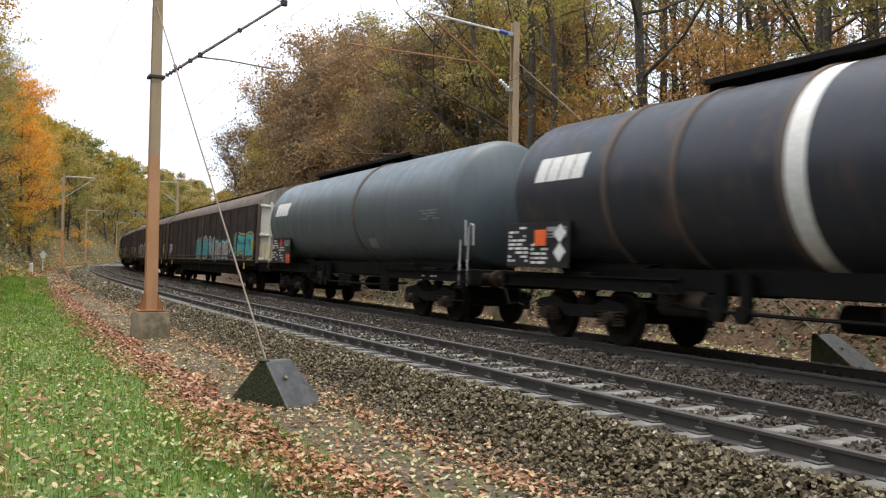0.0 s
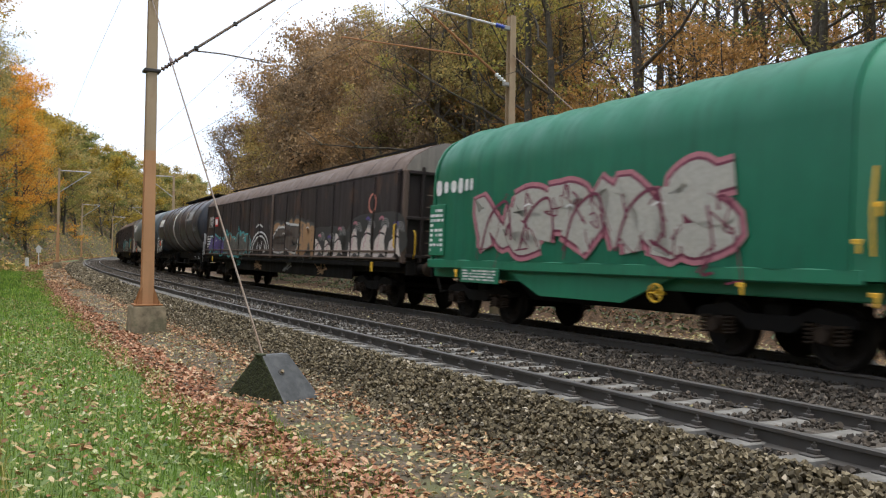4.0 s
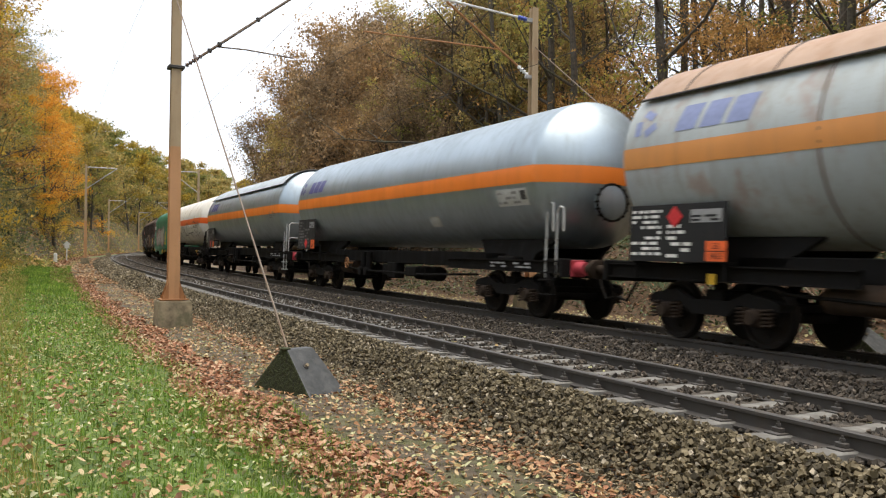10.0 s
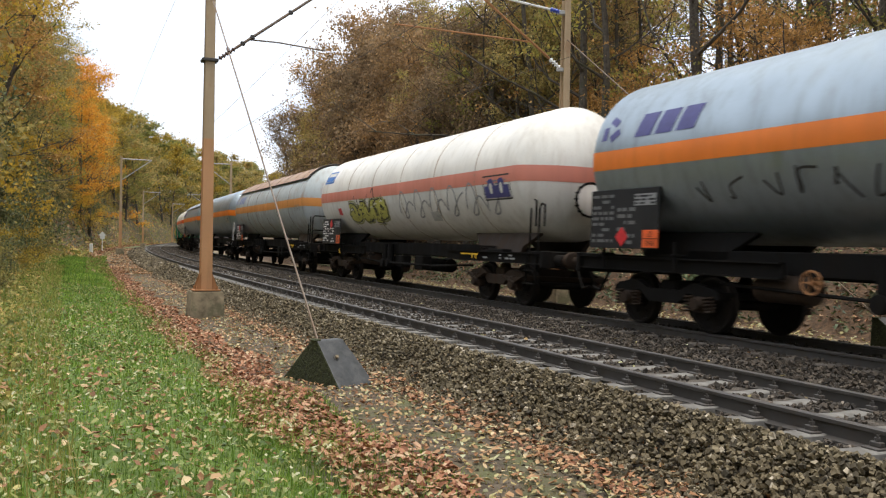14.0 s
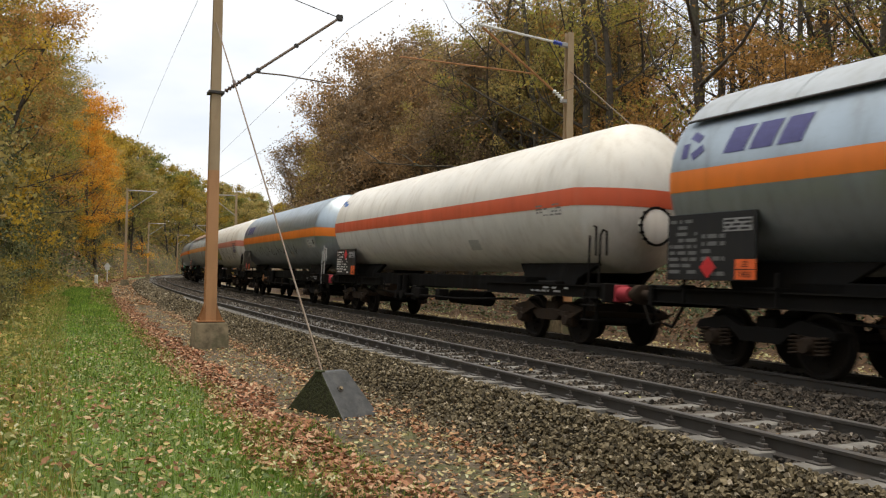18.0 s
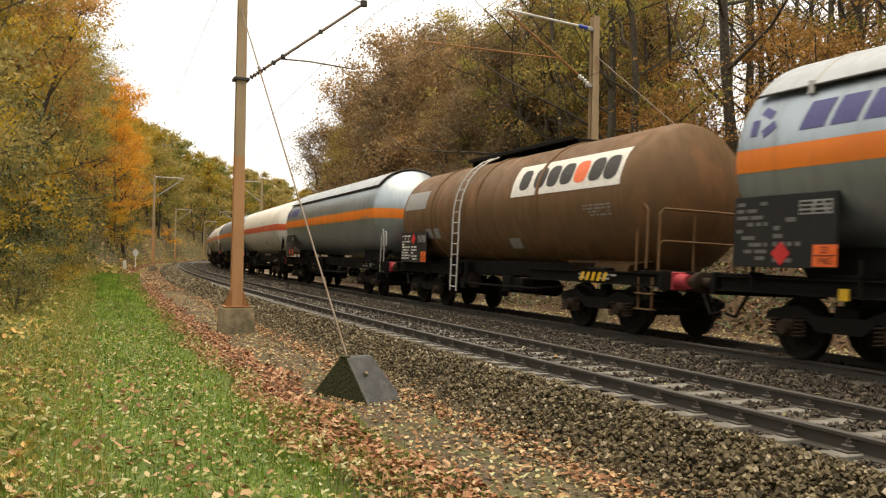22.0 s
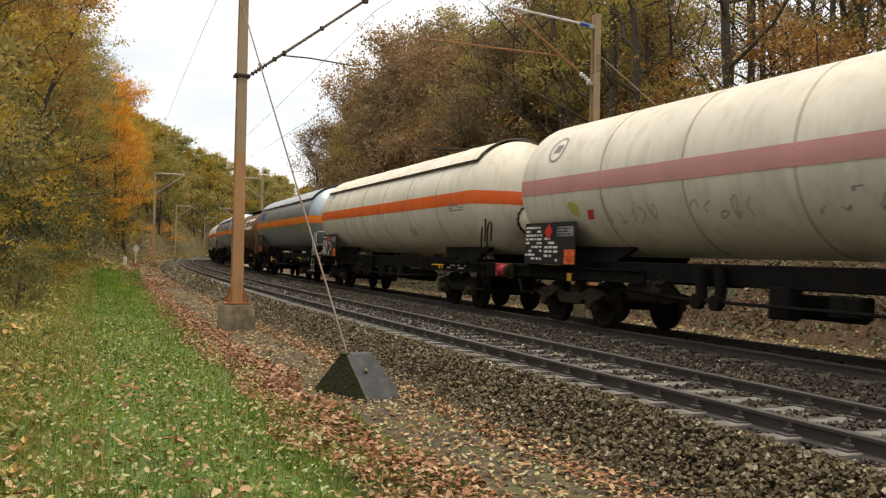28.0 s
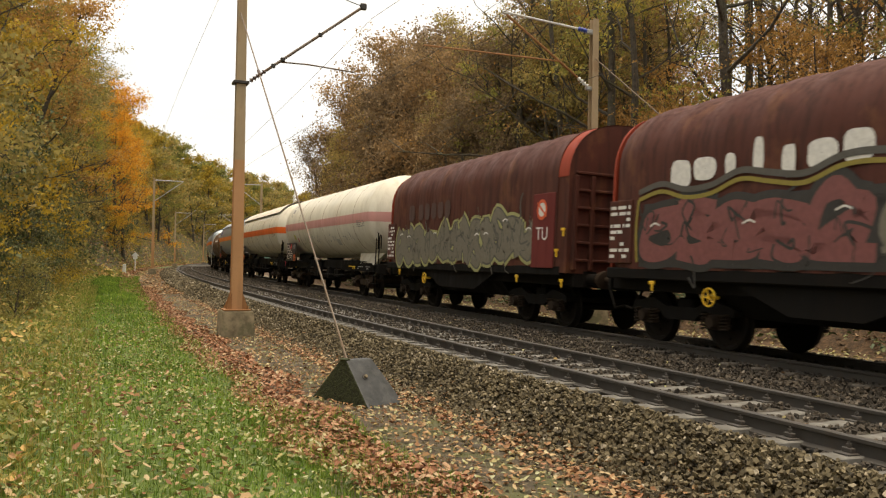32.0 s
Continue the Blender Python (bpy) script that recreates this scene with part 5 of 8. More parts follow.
def peaks(parent, ym, x_left, width, z0, z1, n, fill, seed):
    """Sprayed wall piece of pale pointed shapes on a dark ground, with striped caps and pink flecks."""
    rng = random.Random(seed)
    part("graffiti_ground", blob(Mesh(), ym(0.0), x_left - width / 2, (z0 + z1) / 2 - 0.05, width * 0.55, (z1 - z0) * 0.46, rng, 30, 0.10), G_BLACK, parent)
    w = width / n
    for i in range(n):
        c = x_left - w * (i + 0.5)
        h = (z1 - z0) * rng.uniform(0.6, 0.95)
        lean = rng.uniform(-0.4, 0.3) * w
        pts = [(c + w * 0.46, z0 + 0.02), (c + w * 0.34, z0 + h * 0.45), (c + w * 0.10 + lean, z0 + h * 0.82), (c - w * 0.08 + lean, z0 + h * 0.80), (c - w * 0.30, z0 + h * 0.42), (c - w * 0.44, z0 + 0.06), (c - w * 0.12, z0 + 0.16), (c + w * 0.14, z0 + 0.04)]
        part("graffiti_shape", Mesh().poly([ym(0.004)(*q) for q in pts]), fill, parent)
        for k in range(4):
            r = 0.10 + 0.055 * k
            arc = [(c - w * 0.35 + r * math.cos(t), z0 + h * 0.72 + r * math.sin(t)) for t in (0.1, 0.9, 1.7, 2.5, 3.1)]
            part("graffiti_line", stroke(Mesh(), ym(0.007), arc, 0.028), G_GREY, parent)
        part("graffiti_line", stroke(Mesh(), ym(0.008), [(c + w * 0.30, z0 + h * 0.5), (c, z0 + h * 0.62), (c - w * 0.34, z0 + h * 0.58)], 0.05), G_BLACK, parent)
        part("graffiti_line", stroke(Mesh(), ym(0.008), [(c + w * 0.2, z0 + h * 0.2), (c + w * 0.05, z0 + h * 0.5), (c - w * 0.02, z0 + h * 0.7)], 0.03), G_PINK, parent)
        part("graffiti_line", stroke(Mesh(), ym(0.008), [(c + w * 0.05, z0 + h * 0.95), (c - w * 0.12, z0 + h), (c - w * 0.25, z0 + h * 0.92)], 0.07), G_PURPLE if i % 2 else G_PINK, parent)


HOOKS = [
    [[(0.9, 0.02), (0.84, 0.5), (0.92, 0.98)], [(0.9, 0.9), (0.4, 0.95), (0.14, 0.7), (0.42, 0.5), (0.82, 0.42)], [(0.55, 0.45), (0.08, -0.05)]],
    [[(0.1, 0.85), (0.7, 1.02), (0.9, 0.68), (0.5, 0.46), (0.14, 0.28), (0.36, 0.0), (0.95, 0.1)]],
    [[(0.88, 1.0), (0.8, 0.4), (0.45, -0.02), (0.12, 0.35), (0.16, 0.95)], [(0.8, 0.5), (0.2, 0.62)]],
    [[(0.95, 0.0), (0.58, 0.55), (0.42, 1.0), (0.2, 0.5), (0.05, -0.04)]],
    [[(0.55, 1.0), (0.9, 0.7), (0.85, 0.22), (0.45, 0.0), (0.1, 0.3), (0.16, 0.78), (0.55, 1.0)]],
    [[(0.92, 0.0), (0.88, 0.95), (0.5, 0.5), (0.2, 0.08), (0.1, 1.0)]],
]


def throw_up(parent, ym, x_left, width, z0, z1, n, fill, halo, line, seed, fat_range=(0.30, 0.42)):
    """Sprayed piece of fat interlocking hooks: ragged halo, dark outline, body, thin inner lines and a few highlights."""
    rng = random.Random(seed)
    w, h = width / n, z1 - z0
    k = 0
    for i in range(n):
        tall = h * rng.uniform(0.82, 1.0)
        base = z0 + rng.uniform(0.0, 0.12) * h
        fat = min(w, h) * rng.uniform(*fat_range)
        hooks = rng.choice(HOOKS) + [rng.choice(rng.choice(HOOKS))]
        flip = rng.random() < 0.4
        layers = {"graffiti_halo": Mesh(), "graffiti_outline": Mesh(), "graffiti_shape": Mesh()}
        for hook in hooks:
            pts = []
            for a, b in hook:
                a = (1 - a if flip else a) + rng.gauss(0, 0.10)
                pts.append((x_left - w * (i - 0.06 + 1.12 * (1 - a)), base + fat * 0.5 + (tall - fat) * (b + rng.gauss(0, 0.10))))
            e = 0.0002 * k
            k = (k + 1) % 9
            stroke(layers["graffiti_halo"], ym(e), pts, fat + 0.24, 5)
            stroke(layers["graffiti_outline"], ym(0.002 + e), pts, fat + 0.09, 5)
            stroke(layers["graffiti_shape"], ym(0.0042 + e), pts, fat, 5)
        for nm, mat in (("graffiti_halo", halo), ("graffiti_outline", line), ("graffiti_shape", fill)):
            part(nm, layers[nm], mat, parent)
        cx, cz = x_left - w * (i + 0.5), base + tall * 0.5
        for j in range(5):
            q = [(cx + rng.uniform(-0.55, 0.55) * w, cz + rng.uniform(-0.45, 0.45) * tall)]
            for _ in range(3):
                q.append((q[-1][0] + rng.gauss(0, 0.16) * w, q[-1][1] + rng.gauss(0, 0.2) * tall))
            part("graffiti_line", stroke(Mesh(), ym(0.0068 + 0.0003 * j), q, rng.choice((0.02, 0.03, 0.045))), line, parent)
        if rng.random() < 0.6:
            q = (cx + rng.uniform(-0.3, 0.3) * w, base + tall * rng.uniform(0.6, 0.9))
            part("graffiti_highlight", stroke(Mesh(), ym(0.0085), [q, (q[0] - 0.14, q[1] + 0.05), (q[0] - 0.26, q[1] + 0.01)], 0.03), MARK_WHITE, parent)


def van_wagon(label, bounds, L, style=0, seed=3):
    """Sliding-wall van with two doors a side and a lighter rounded roof."""
    w, pivot = make_wagon("sliding_wall_van", label, L, bounds, L - 6.4)
    rng = random.Random(seed)
    half, z0, z1, zt = 1.42, 1.18, 3.50, 4.29
    x0, x1 = -L / 2 + 0.65, L / 2 - 0.75
    xr = x0 + 0.12
    body = part("body", prism(Mesh(), [(half - 0.05, z0), (half - 0.05, z1), (-half + 0.05, z1), (-half + 0.05, z0)], xr, x1), W_HAB, w)
    roof_prof = [(half - 0.01, z1 - 0.02), (half - 0.06, z1 + 0.12), (half - 0.26, z1 + 0.38), (half - 0.66, zt - 0.17), (0.35, zt - 0.02), (0, zt)]
    roof_prof += [(-y, z) for y, z in reversed(roof_prof[:-1])]
    part("roof", prism(Mesh(), roof_prof, x0 - 0.03, x1 + 0.03), W_HAB_ROOF, w, "pale brown curved roof")
    for sy in (1, -1):
        for a, b in ((xr + 0.12, -0.12), (0.12, x1 - 0.12)):
            mb = Mesh().box(((a + b) / 2, sy * (half - 0.02), (z0 + z1) / 2 + 0.02), (b - a, 0.05, z1 - z0 - 0.1), 0.01)
            d = part("sliding_wall", mb, W_HAB, w)
            if sy > 0:
                for i in range(8):
                    xx = a + (b - a) * i / 7
                    part("wall_rib", Mesh().box((min(max(xx, a + 0.05), b - 0.05), half + 0.02, (z0 + z1) / 2), (0.05, 0.04, z1 - z0 - 0.12), 0.008), W_HAB, d)
                for zz in (z0 + 0.10, z0 + 0.28):
                    part("wall_rail", Mesh().box(((a + b) / 2, half + 0.025, zz), (b - a, 0.035, 0.05), 0.008), W_HAB_ROOF, d)
        part("door_post", Mesh().box((0, sy * (half + 0.0), (z0 + z1) / 2), (0.22, 0.1, z1 - z0), 0.02), W_HAB_ROOF, w)
        for xx in (x0, x1):
            part("corner_post", Mesh().box((xx, sy * (half - 0.07), (z0 + z1) / 2), (0.14, 0.12, z1 - z0), 0.02), W_HAB_ROOF, w)
        part("side_sill", Mesh().box((0, sy * 1.36, 1.12), (L - 1.5, 0.1, 0.14), 0.02), STEEL_DARK, w)
        part("sole_bar", Mesh().box((0, sy * 1.2, 0.92), (L - 8.6, 0.06, 0.52), 0.02), STEEL_DARK, w)
        part("sole_bar", Mesh().box((0, sy * 1.14, 1.02), (L - 1.3, 0.08, 0.2), 0.02), STEEL_DARK, w)
    for i in range(14):
        xx = x0 + (x1 - x0) * (i + 0.5) / 14
        band = [[(xx + dx, y * 1.004, z + 0.008) for y, z in roof_prof] for dx in (-0.03, 0.03)]
        part("roof_seam", Mesh().sheet(band), W_HAB, w)
    part("roof_edge", Mesh().box((0, half - 0.02, z1 + 0.0), (L - 1.6, 0.07, 0.06), 0.01), W_HAB, w)
    for yy in (0.32, -0.32):
        part("roof_rail", Mesh().box((0, yy, zt + 0.05), (L - 2.4, 0.05, 0.05)), STEEL_DARK, w)
    end_mat = W_HAB if style != 1 else W_CREAM
    part("end_wall", Mesh().box((x0 + 0.04, 0, 2.4), (0.05, 2.7, 2.4), 0.01), end_mat, w)
    part("end_gable", prism(Mesh(), [(y * 0.985, z - 0.01) for y, z in roof_prof], x0 - 0.05, x0 - 0.025), W_GABLE, w)
    for yy in (-0.9, -0.3, 0.3, 0.9):
        part("end_rib", Mesh().box((x0 - 0.03, yy, 2.4), (0.12, 0.09, 2.4), 0.015), end_mat, w)
    for zz in (1.35, 2.3, 3.45):
        part("end_bar", Mesh().box((x0 - 0.04, 0, zz), (0.10, 2.66, 0.09), 0.015), end_mat, w)
    part("handrail", Mesh().tube([(x0 + 0.3, half + 0.0, 1.5), (x0 + 0.3, half + 0.07, 1.6), (x0 + 0.3, half + 0.07, 2.1), (x0 + 0.3, half + 0.0, 2.2)], 0.02, 6), YELLOW, w)
    part("handrail", Mesh().tube([(x0 - 0.05, 1.1, 1.3), (x0 - 0.14, 1.1, 1.4), (x0 - 0.14, 1.1, 1.9), (x0 - 0.05, 1.1, 2.0)], 0.02, 6), YELLOW, w)
    for k_ in range(6):
        part("ladder_rung", Mesh().cyl((x0 - 0.12, 0.42, 1.4 + 0.3 * k_), (x0 - 0.12, 0.8, 1.4 + 0.3 * k_), 0.014, 5), W_HAB_ROOF, w)
    buffers(w, L, False, False)
    for xx in (-L / 2 + 2.4, L / 2 - 2.4):
        part("lifting_mark", Mesh().box((xx, 1.44, 1.05), (0.14, 0.02, 0.26), 0.01), YELLOW, w)
    if style:
        hand_wheel(w, -L / 2 + 0.75, 1.65, 0.9, 0.3, YELLOW)
    ym = lambda e: flat_map(half + 0.006, e)
    mb = Mesh()
    label_rows(mb, ym(0.003), x1 - 0.35, x1 - 1.6, 1.55, 2.15, 5, rng, 0.7)
    part("lettering", mb, MARK_WHITE, w)
    if style == 0:
        part("logo", Mesh().box((x1 - 2.1, half + 0.012, 2.75), (0.62, 0.012, 0.42), 0.004), RED_PLATE, w, "red square company mark")
        part("logo", rect(Mesh(), ym(0.014), x1 - 1.87, x1 - 2.33, 2.62, 2.88, na=1), MARK_WHITE, w)
        throw_up(w, ym, x1 - 1.0, 2.6, 1.30, 2.05, 3, G_PURPLE, G_TURQ, G_BLACK, 11)
        throw_up(w, ym, x1 - 3.8, 4.2, 1.28, 2.05, 6, G_SOOT, G_TURQ, G_DIM, 12)
        for k_, (dx, zz) in enumerate(((4.2, 2.2), (4.9, 2.0), (6.3, 2.3), (6.6, 2.15), (7.4, 1.9))):
            part("graffiti_shape", blob(Mesh(), ym(0.011), x1 - dx, zz, 0.12, 0.14, random.Random(k_), bump=0.3), G_TURQ if k_ != 1 else G_BROWN, w)
        arcs = [[(x1 - 9.6 - r * math.cos(t), 1.35 + r * 0.62 * math.sin(t)) for t in (0.2, 0.8, 1.4, 2.0, 2.6, 3.1)] for r in (1.05, 1.3)]
        tag_strokes(w, ym(0.012), arcs + [[(x1 - 9.2, 1.5), (x1 - 9.4, 1.75), (x1 - 9.7, 1.5), (x1 - 9.9, 1.8)], [(x1 - 10.2, 1.7), (x1 - 10.4, 1.45), (x1 - 10.1, 1.4)], [(x1 - 9.0, 2.35), (x1 - 9.4, 2.45), (x1 - 9.9, 2.35)]], 0.07, G_WHITE)
        throw_up(w, ym, x1 - 11.0, 4.7, 1.28, 2.5, 5, G_BROWN, G_BLACK, G_SOOT, 14)
        throw_up(w, lambda e: ym(e + 0.009), x1 - 11.6, 2.6, 1.4, 2.2, 2, W_RING, G_WHITE, G_BLACK, 17)
        for k_, (dx, mt) in enumerate(((5.0, G_TURQ), (8.2, G_BROWN), (12.0, G_GREY), (15.5, G_BROWN))):
            rg = random.Random(k_)
            tag_strokes(w, flat_map(1.235, 0.006), [[(x1 - dx - rg.uniform(0, 1.2), 0.72 + rg.uniform(0, 0.4)) for _ in range(4)] for _ in range(4)], 0.035, mt)
        peaks(w, ym, x1 - 15.9, 2.6, 1.28, 2.3, 3, G_PALE, 15)
        peaks(w, ym, x1 - 18.8, 3.7, 1.26, 2.6, 4, G_PALE, 16)
        tag_strokes(w, ym(0.004), [[(x1 - 0.6 - 0.16 * i, 2.5), (x1 - 0.75 - 0.16 * i, 3.0), (x1 - 0.9 - 0.16 * i, 2.6)] for i in range(5)], 0.05, G_WHITE)
        ring = Mesh()
        stroke(ring, ym(0.006), [(-L / 2 + 2.55 + 0.24 * math.cos(2 * math.pi * i / 16), 2.75 + 0.24 * math.sin(2 * math.pi * i / 16)) for i in range(17)], 0.06, 3)
        part("warning_ring", ring, S_SALMON, w)
    elif style == 1:
        throw_up(w, ym, x1 - 9.2, 3.6, 1.3, 2.3, 4, G_TURQ, G_WHITE, G_BLACK, 21)
        throw_up(w, ym, x1 - 13.5, 3.6, 1.3, 2.2, 4, G_GREY, G_TURQ, G_WHITE, 22)
        throw_up(w, ym, x1 - 18.2, 3.0, 1.35, 2.3, 3, G_TURQ, G_LIME, G_BLACK, 23)
    else:
        throw_up(w, ym, x1 - 4.2, 6.0, 1.3, 2.2, 5, G_DIM, G_WHITE, G_BLACK, 24 + seed)
    return w


def tarp_wagon(label, bounds, L, cloth, steel, kind=0, seed=5):
    """Telescopic tarpaulin-hood wagon for coils: cloth hood on hoops, steel ends."""
    w, pivot = make_wagon("tarpaulin_wagon", label, L, bounds, L - 5.0)
    rng = random.Random(seed)
    half, z0, z1, zt = 1.47, 1.28, 3.22, 4.33
    x0, x1 = -L / 2 + 0.6, L / 2 - 0.85
    rows = []
    k = 61
    for i in range(k):
        x = x0 + 0.42 + (x1 - x0 - 0.42) * i / (k - 1)
        hoop = 0.5 + 0.5 * math.cos(2 * math.pi * 10 * i / (k - 1))
        tuck = 0.03 * (1 - hoop) + (0.20 * max(0, (i - (k - 5)) / 4) ** 2)
        rows.append([(x, y * (1 - tuck / 1.6) + 0, z0 + (z - z0) * (1 - tuck / 3.2)) for y, z in hood_profile(half, z0, z1, zt, 10)])
    inner = [[(x, y * 0.985, z0 + (z - z0) * 0.985) for x, y, z in r] for r in rows]
    hood = part("tarpaulin", Mesh().solid([a + b[::-1] for a, b in zip(rows, inner)]), cloth, w, "stretched tarpaulin hood over hoops")
    prof = hood_profile(half - 0.02, z0 - 0.12, z1 - 0.08, zt - 0.02, 10)
    end_steel = steel if kind == 0 else W_MAROON
    part("end_cap", prism(Mesh(), prof, x0, x0 + 0.46), end_steel, w, "ribbed steel end wall")
    if kind:
        arc = [(y * 1.012, z + 0.012) for y, z in prof if z > z1 - 0.45]
        part("cap_band", Mesh().sheet([[(xx, y, z) for y, z in arc] for xx in (x0 - 0.01, x0 + 0.43)]), steel, w, "bright red painted hood end")
    part("front_cap", prism(Mesh(), [(y * 0.95, z - 0.06 if z > 2 else z) for y, z in prof], x1 - 0.06, x1), steel, w)
    for i in range(6):
        zz = z0 + 0.15 + i * 0.36
        part("end_rib", Mesh().box((x0 - 0.02, 0, zz), (0.07, 2.6, 0.06), 0.012), end_steel, w)
    for yy in (-0.9, 0.9, 1.3, -1.3):
        part("end_post", Mesh().box((x0 - 0.03, yy, 2.2), (0.09, 0.1, 1.95), 0.015), end_steel, w)
    for sy in (1, -1):
        part("side_sill", Mesh().box((0, sy * 1.42, 1.2), (L - 1.7, 0.08, 0.2), 0.02), steel if kind == 0 else STEEL_DARK, w)
        part("sole_bar", Mesh().box((0, sy * 1.15, 1.03), (L - 1.3, 0.1, 0.26), 0.02), steel if kind == 0 else STEEL_DARK, w)
        belly = [(L / 2 - 4.0, 1.12), (L / 2 - 5.2, 0.66), (-L / 2 + 5.2, 0.66), (-L / 2 + 4.0, 1.12)]
        part("deep_sill", Mesh().solid([[(x, sy * 1.36, z) for x, z in belly], [(x, sy * 1.30, z) for x, z in belly]]), steel if kind == 0 else STEEL_DARK, w)
    part("floor_frame", Mesh().box((0, 0, 1.1), (L - 1.4, 2.3, 0.16), 0.02), STEEL_DARK, w)
    part("trough", prism(Mesh(), [(1.15, 0.95), (-1.15, 0.95), (-0.8, 0.55), (0.8, 0.55)], -2.2, 2.2), STEEL_DARK, w)
    buffers(w, L, False, False)
    ym = lambda e: flat_map(half + 0.004, e)
    yel = [(x0 + 0.3, 1.62), (x0 + 0.05, 2.05), (x0 + 0.05, 1.0), (-L / 2 + 2.6, 1.05), (L / 2 - 2.3, 1.05)]
    for xx, zz in yel:
        mb = Mesh().box((xx, 1.52, zz), (0.13, 0.04, 0.06), 0.01)
        mb.box((xx - 0.03, 1.53, zz - 0.08), (0.05, 0.04, 0.13), 0.012)
        part("latch", mb, YELLOW, w)
    part("panel", Mesh().box((x1 - 0.42, half + 0.0, 1.95), (0.70, 0.03, 1.15), 0.01), steel if kind == 0 else W_MAROON, w)
    mb = Mesh()
    label_rows(mb, ym(0.016), x1 - 0.12, x1 - 0.72, 1.45, 2.45, 9, rng, 0.8)
    part("lettering", mb, MARK_WHITE, w)
    if kind == 0:
        mb = Mesh()
        for k_, (xa, wd) in enumerate(((0.45, 0.22), (0.78, 0.16), (1.12, 0.2), (1.42, 0.16), (1.68, 0.12), (1.88, 0.1))):
            blob(mb, ym(0.004), x1 - xa, 2.90, wd * 0.6, 0.13 if k_ % 3 else 0.17, random.Random(k_), bump=0.04)
        part("name_shapes", mb, MARK_WHITE, w)
        throw_up(w, ym, x1 - 2.4, 6.6, 1.36, 2.75, 6, G_SILVER, G_PINK, G_MAROON, 31)
        tag_strokes(w, ym(0.012), [[(x1 - 2.4 - 1.4 * i, 1.5), (x1 - 2.7 - 1.4 * i, 2.2), (x1 - 3.3 - 1.4 * i, 2.45), (x1 - 3.5 - 1.4 * i, 1.7)] for i in range(4)], 0.06, G_MAROON)
        plate = part("sill_plate", Mesh().box((x1 - 2.35, 1.475, 0.98), (1.5, 0.03, 0.32), 0.008), W_GREEN_END, w)
        mb = Mesh()
        label_rows(mb, flat_map(1.49, 0.006), x1 - 1.7, x1 - 3.0, 0.86, 1.1, 4, rng, 0.85)
        part("lettering", mb, MARK_WHITE, plate)
        for yy in (0.35, 0.9):
            part("handrail", Mesh().tube([(x0 - 0.1, yy, 1.4), (x0 - 0.14, yy, 1.9), (x0 - 0.1, yy, 2.5)], 0.022, 6), YELLOW, w)
        part("handrail", Mesh().tube([(x0 + 0.1, 1.5, 1.45), (x0 + 0.1, 1.55, 2.0), (x0 + 0.1, 1.5, 2.5)], 0.022, 6), YELLOW, w)
    elif kind == 1:
        throw_up(w, ym, x1 - 1.0, 8.9, 1.30, 2.42, 13, G_DIM, G_LIME, G_SOOT, 41)
        mb = Mesh()
        for i in range(6):
            part("faded_name_shape", blob(Mesh(), ym(0.004), x1 - 2.2 - 0.5 * i - (0.25 if i else 0), 2.78, 0.25 if i == 0 else 0.19, 0.24, random.Random(i), bump=0.05), W_FADED_NAME, w)
        part("notice", Mesh().box((x0 + 0.95, half + 0.01, 2.05), (0.95, 0.02, 1.6), 0.008), W_NOTICE, w)
        ring = Mesh()
        stroke(ring, ym(0.03), [(x0 + 1.0 + 0.19 * math.cos(2 * math.pi * i / 16), 2.5 + 0.19 * math.sin(2 * math.pi * i / 16)) for i in range(17)], 0.07, 3)
        stroke(ring, ym(0.03), [(x0 + 1.2, 2.65), (x0 + 0.8, 2.35)], 0.05)
        part("notice_ring", ring, S_RED, w)
        part("notice_disc", blob(Mesh(), ym(0.024), x0 + 1.0, 2.5, 0.15, 0.15, random.Random(1), bump=0.0), MARK_WHITE, w)
        fc = bpy.data.curves.new("lettering", "FONT")
        fc.body, fc.size, fc.extrude, fc.align_x = "TU", 0.40, 0.001, "CENTER"
        fc.materials.append(MARK_WHITE)
        ob = new("lettering", fc)
        ob.parent = w
        ob.matrix_basis = pose(x0 + 0.98, half + 0.025, 1.85, 90, 0, 180)
    else:
        mb = Mesh()
        for i, (wd, zz0, zz1) in enumerate(((0.23, 2.62, 3.10), (0.23, 2.72, 3.10), (0.10, 2.72, 3.10), (0.09, 2.72, 3.28), (0.11, 2.62, 3.10), (0.23, 2.72, 3.10), (0.22, 2.72, 3.16))):
            blob(mb, ym(0.004), x1 - 2.05 - 0.58 * i, (zz0 + zz1) / 2, wd * 1.12, (zz1 - zz0) / 2, random.Random(i), bump=0.05)
        part("name_shapes", mb, MARK_WHITE, w)
        part("graffiti_ground", rect(Mesh(), ym(-0.002), x1 - 1.0, x1 - 9.2, 1.32, 2.42, 0.1, 1, 4), G_BLACK, w)
        throw_up(w, ym, x1 - 1.1, 4.6, 1.40, 2.45, 5, G_ROSE, G_BLACK, G_BLACK, 51, (0.24, 0.30))
        throw_up(w, ym, x1 - 6.0, 3.4, 1.40, 2.5, 3, G_DIM, G_BLACK, G_BLACK, 52, (0.24, 0.30))
        ridge = [(x1 - 0.95 - 0.62 * i, 2.50 + 0.10 * math.sin(1.9 * i) + 0.02 * i) for i in range(13)]
        part("graffiti_line", stroke(Mesh(), ym(0.008), ridge, 0.07), G_OLIVE, w)
        part("graffiti_line", stroke(Mesh(), ym(0.009), [(a, b + 0.13) for a, b in ridge], 0.10), G_SOOT, w)
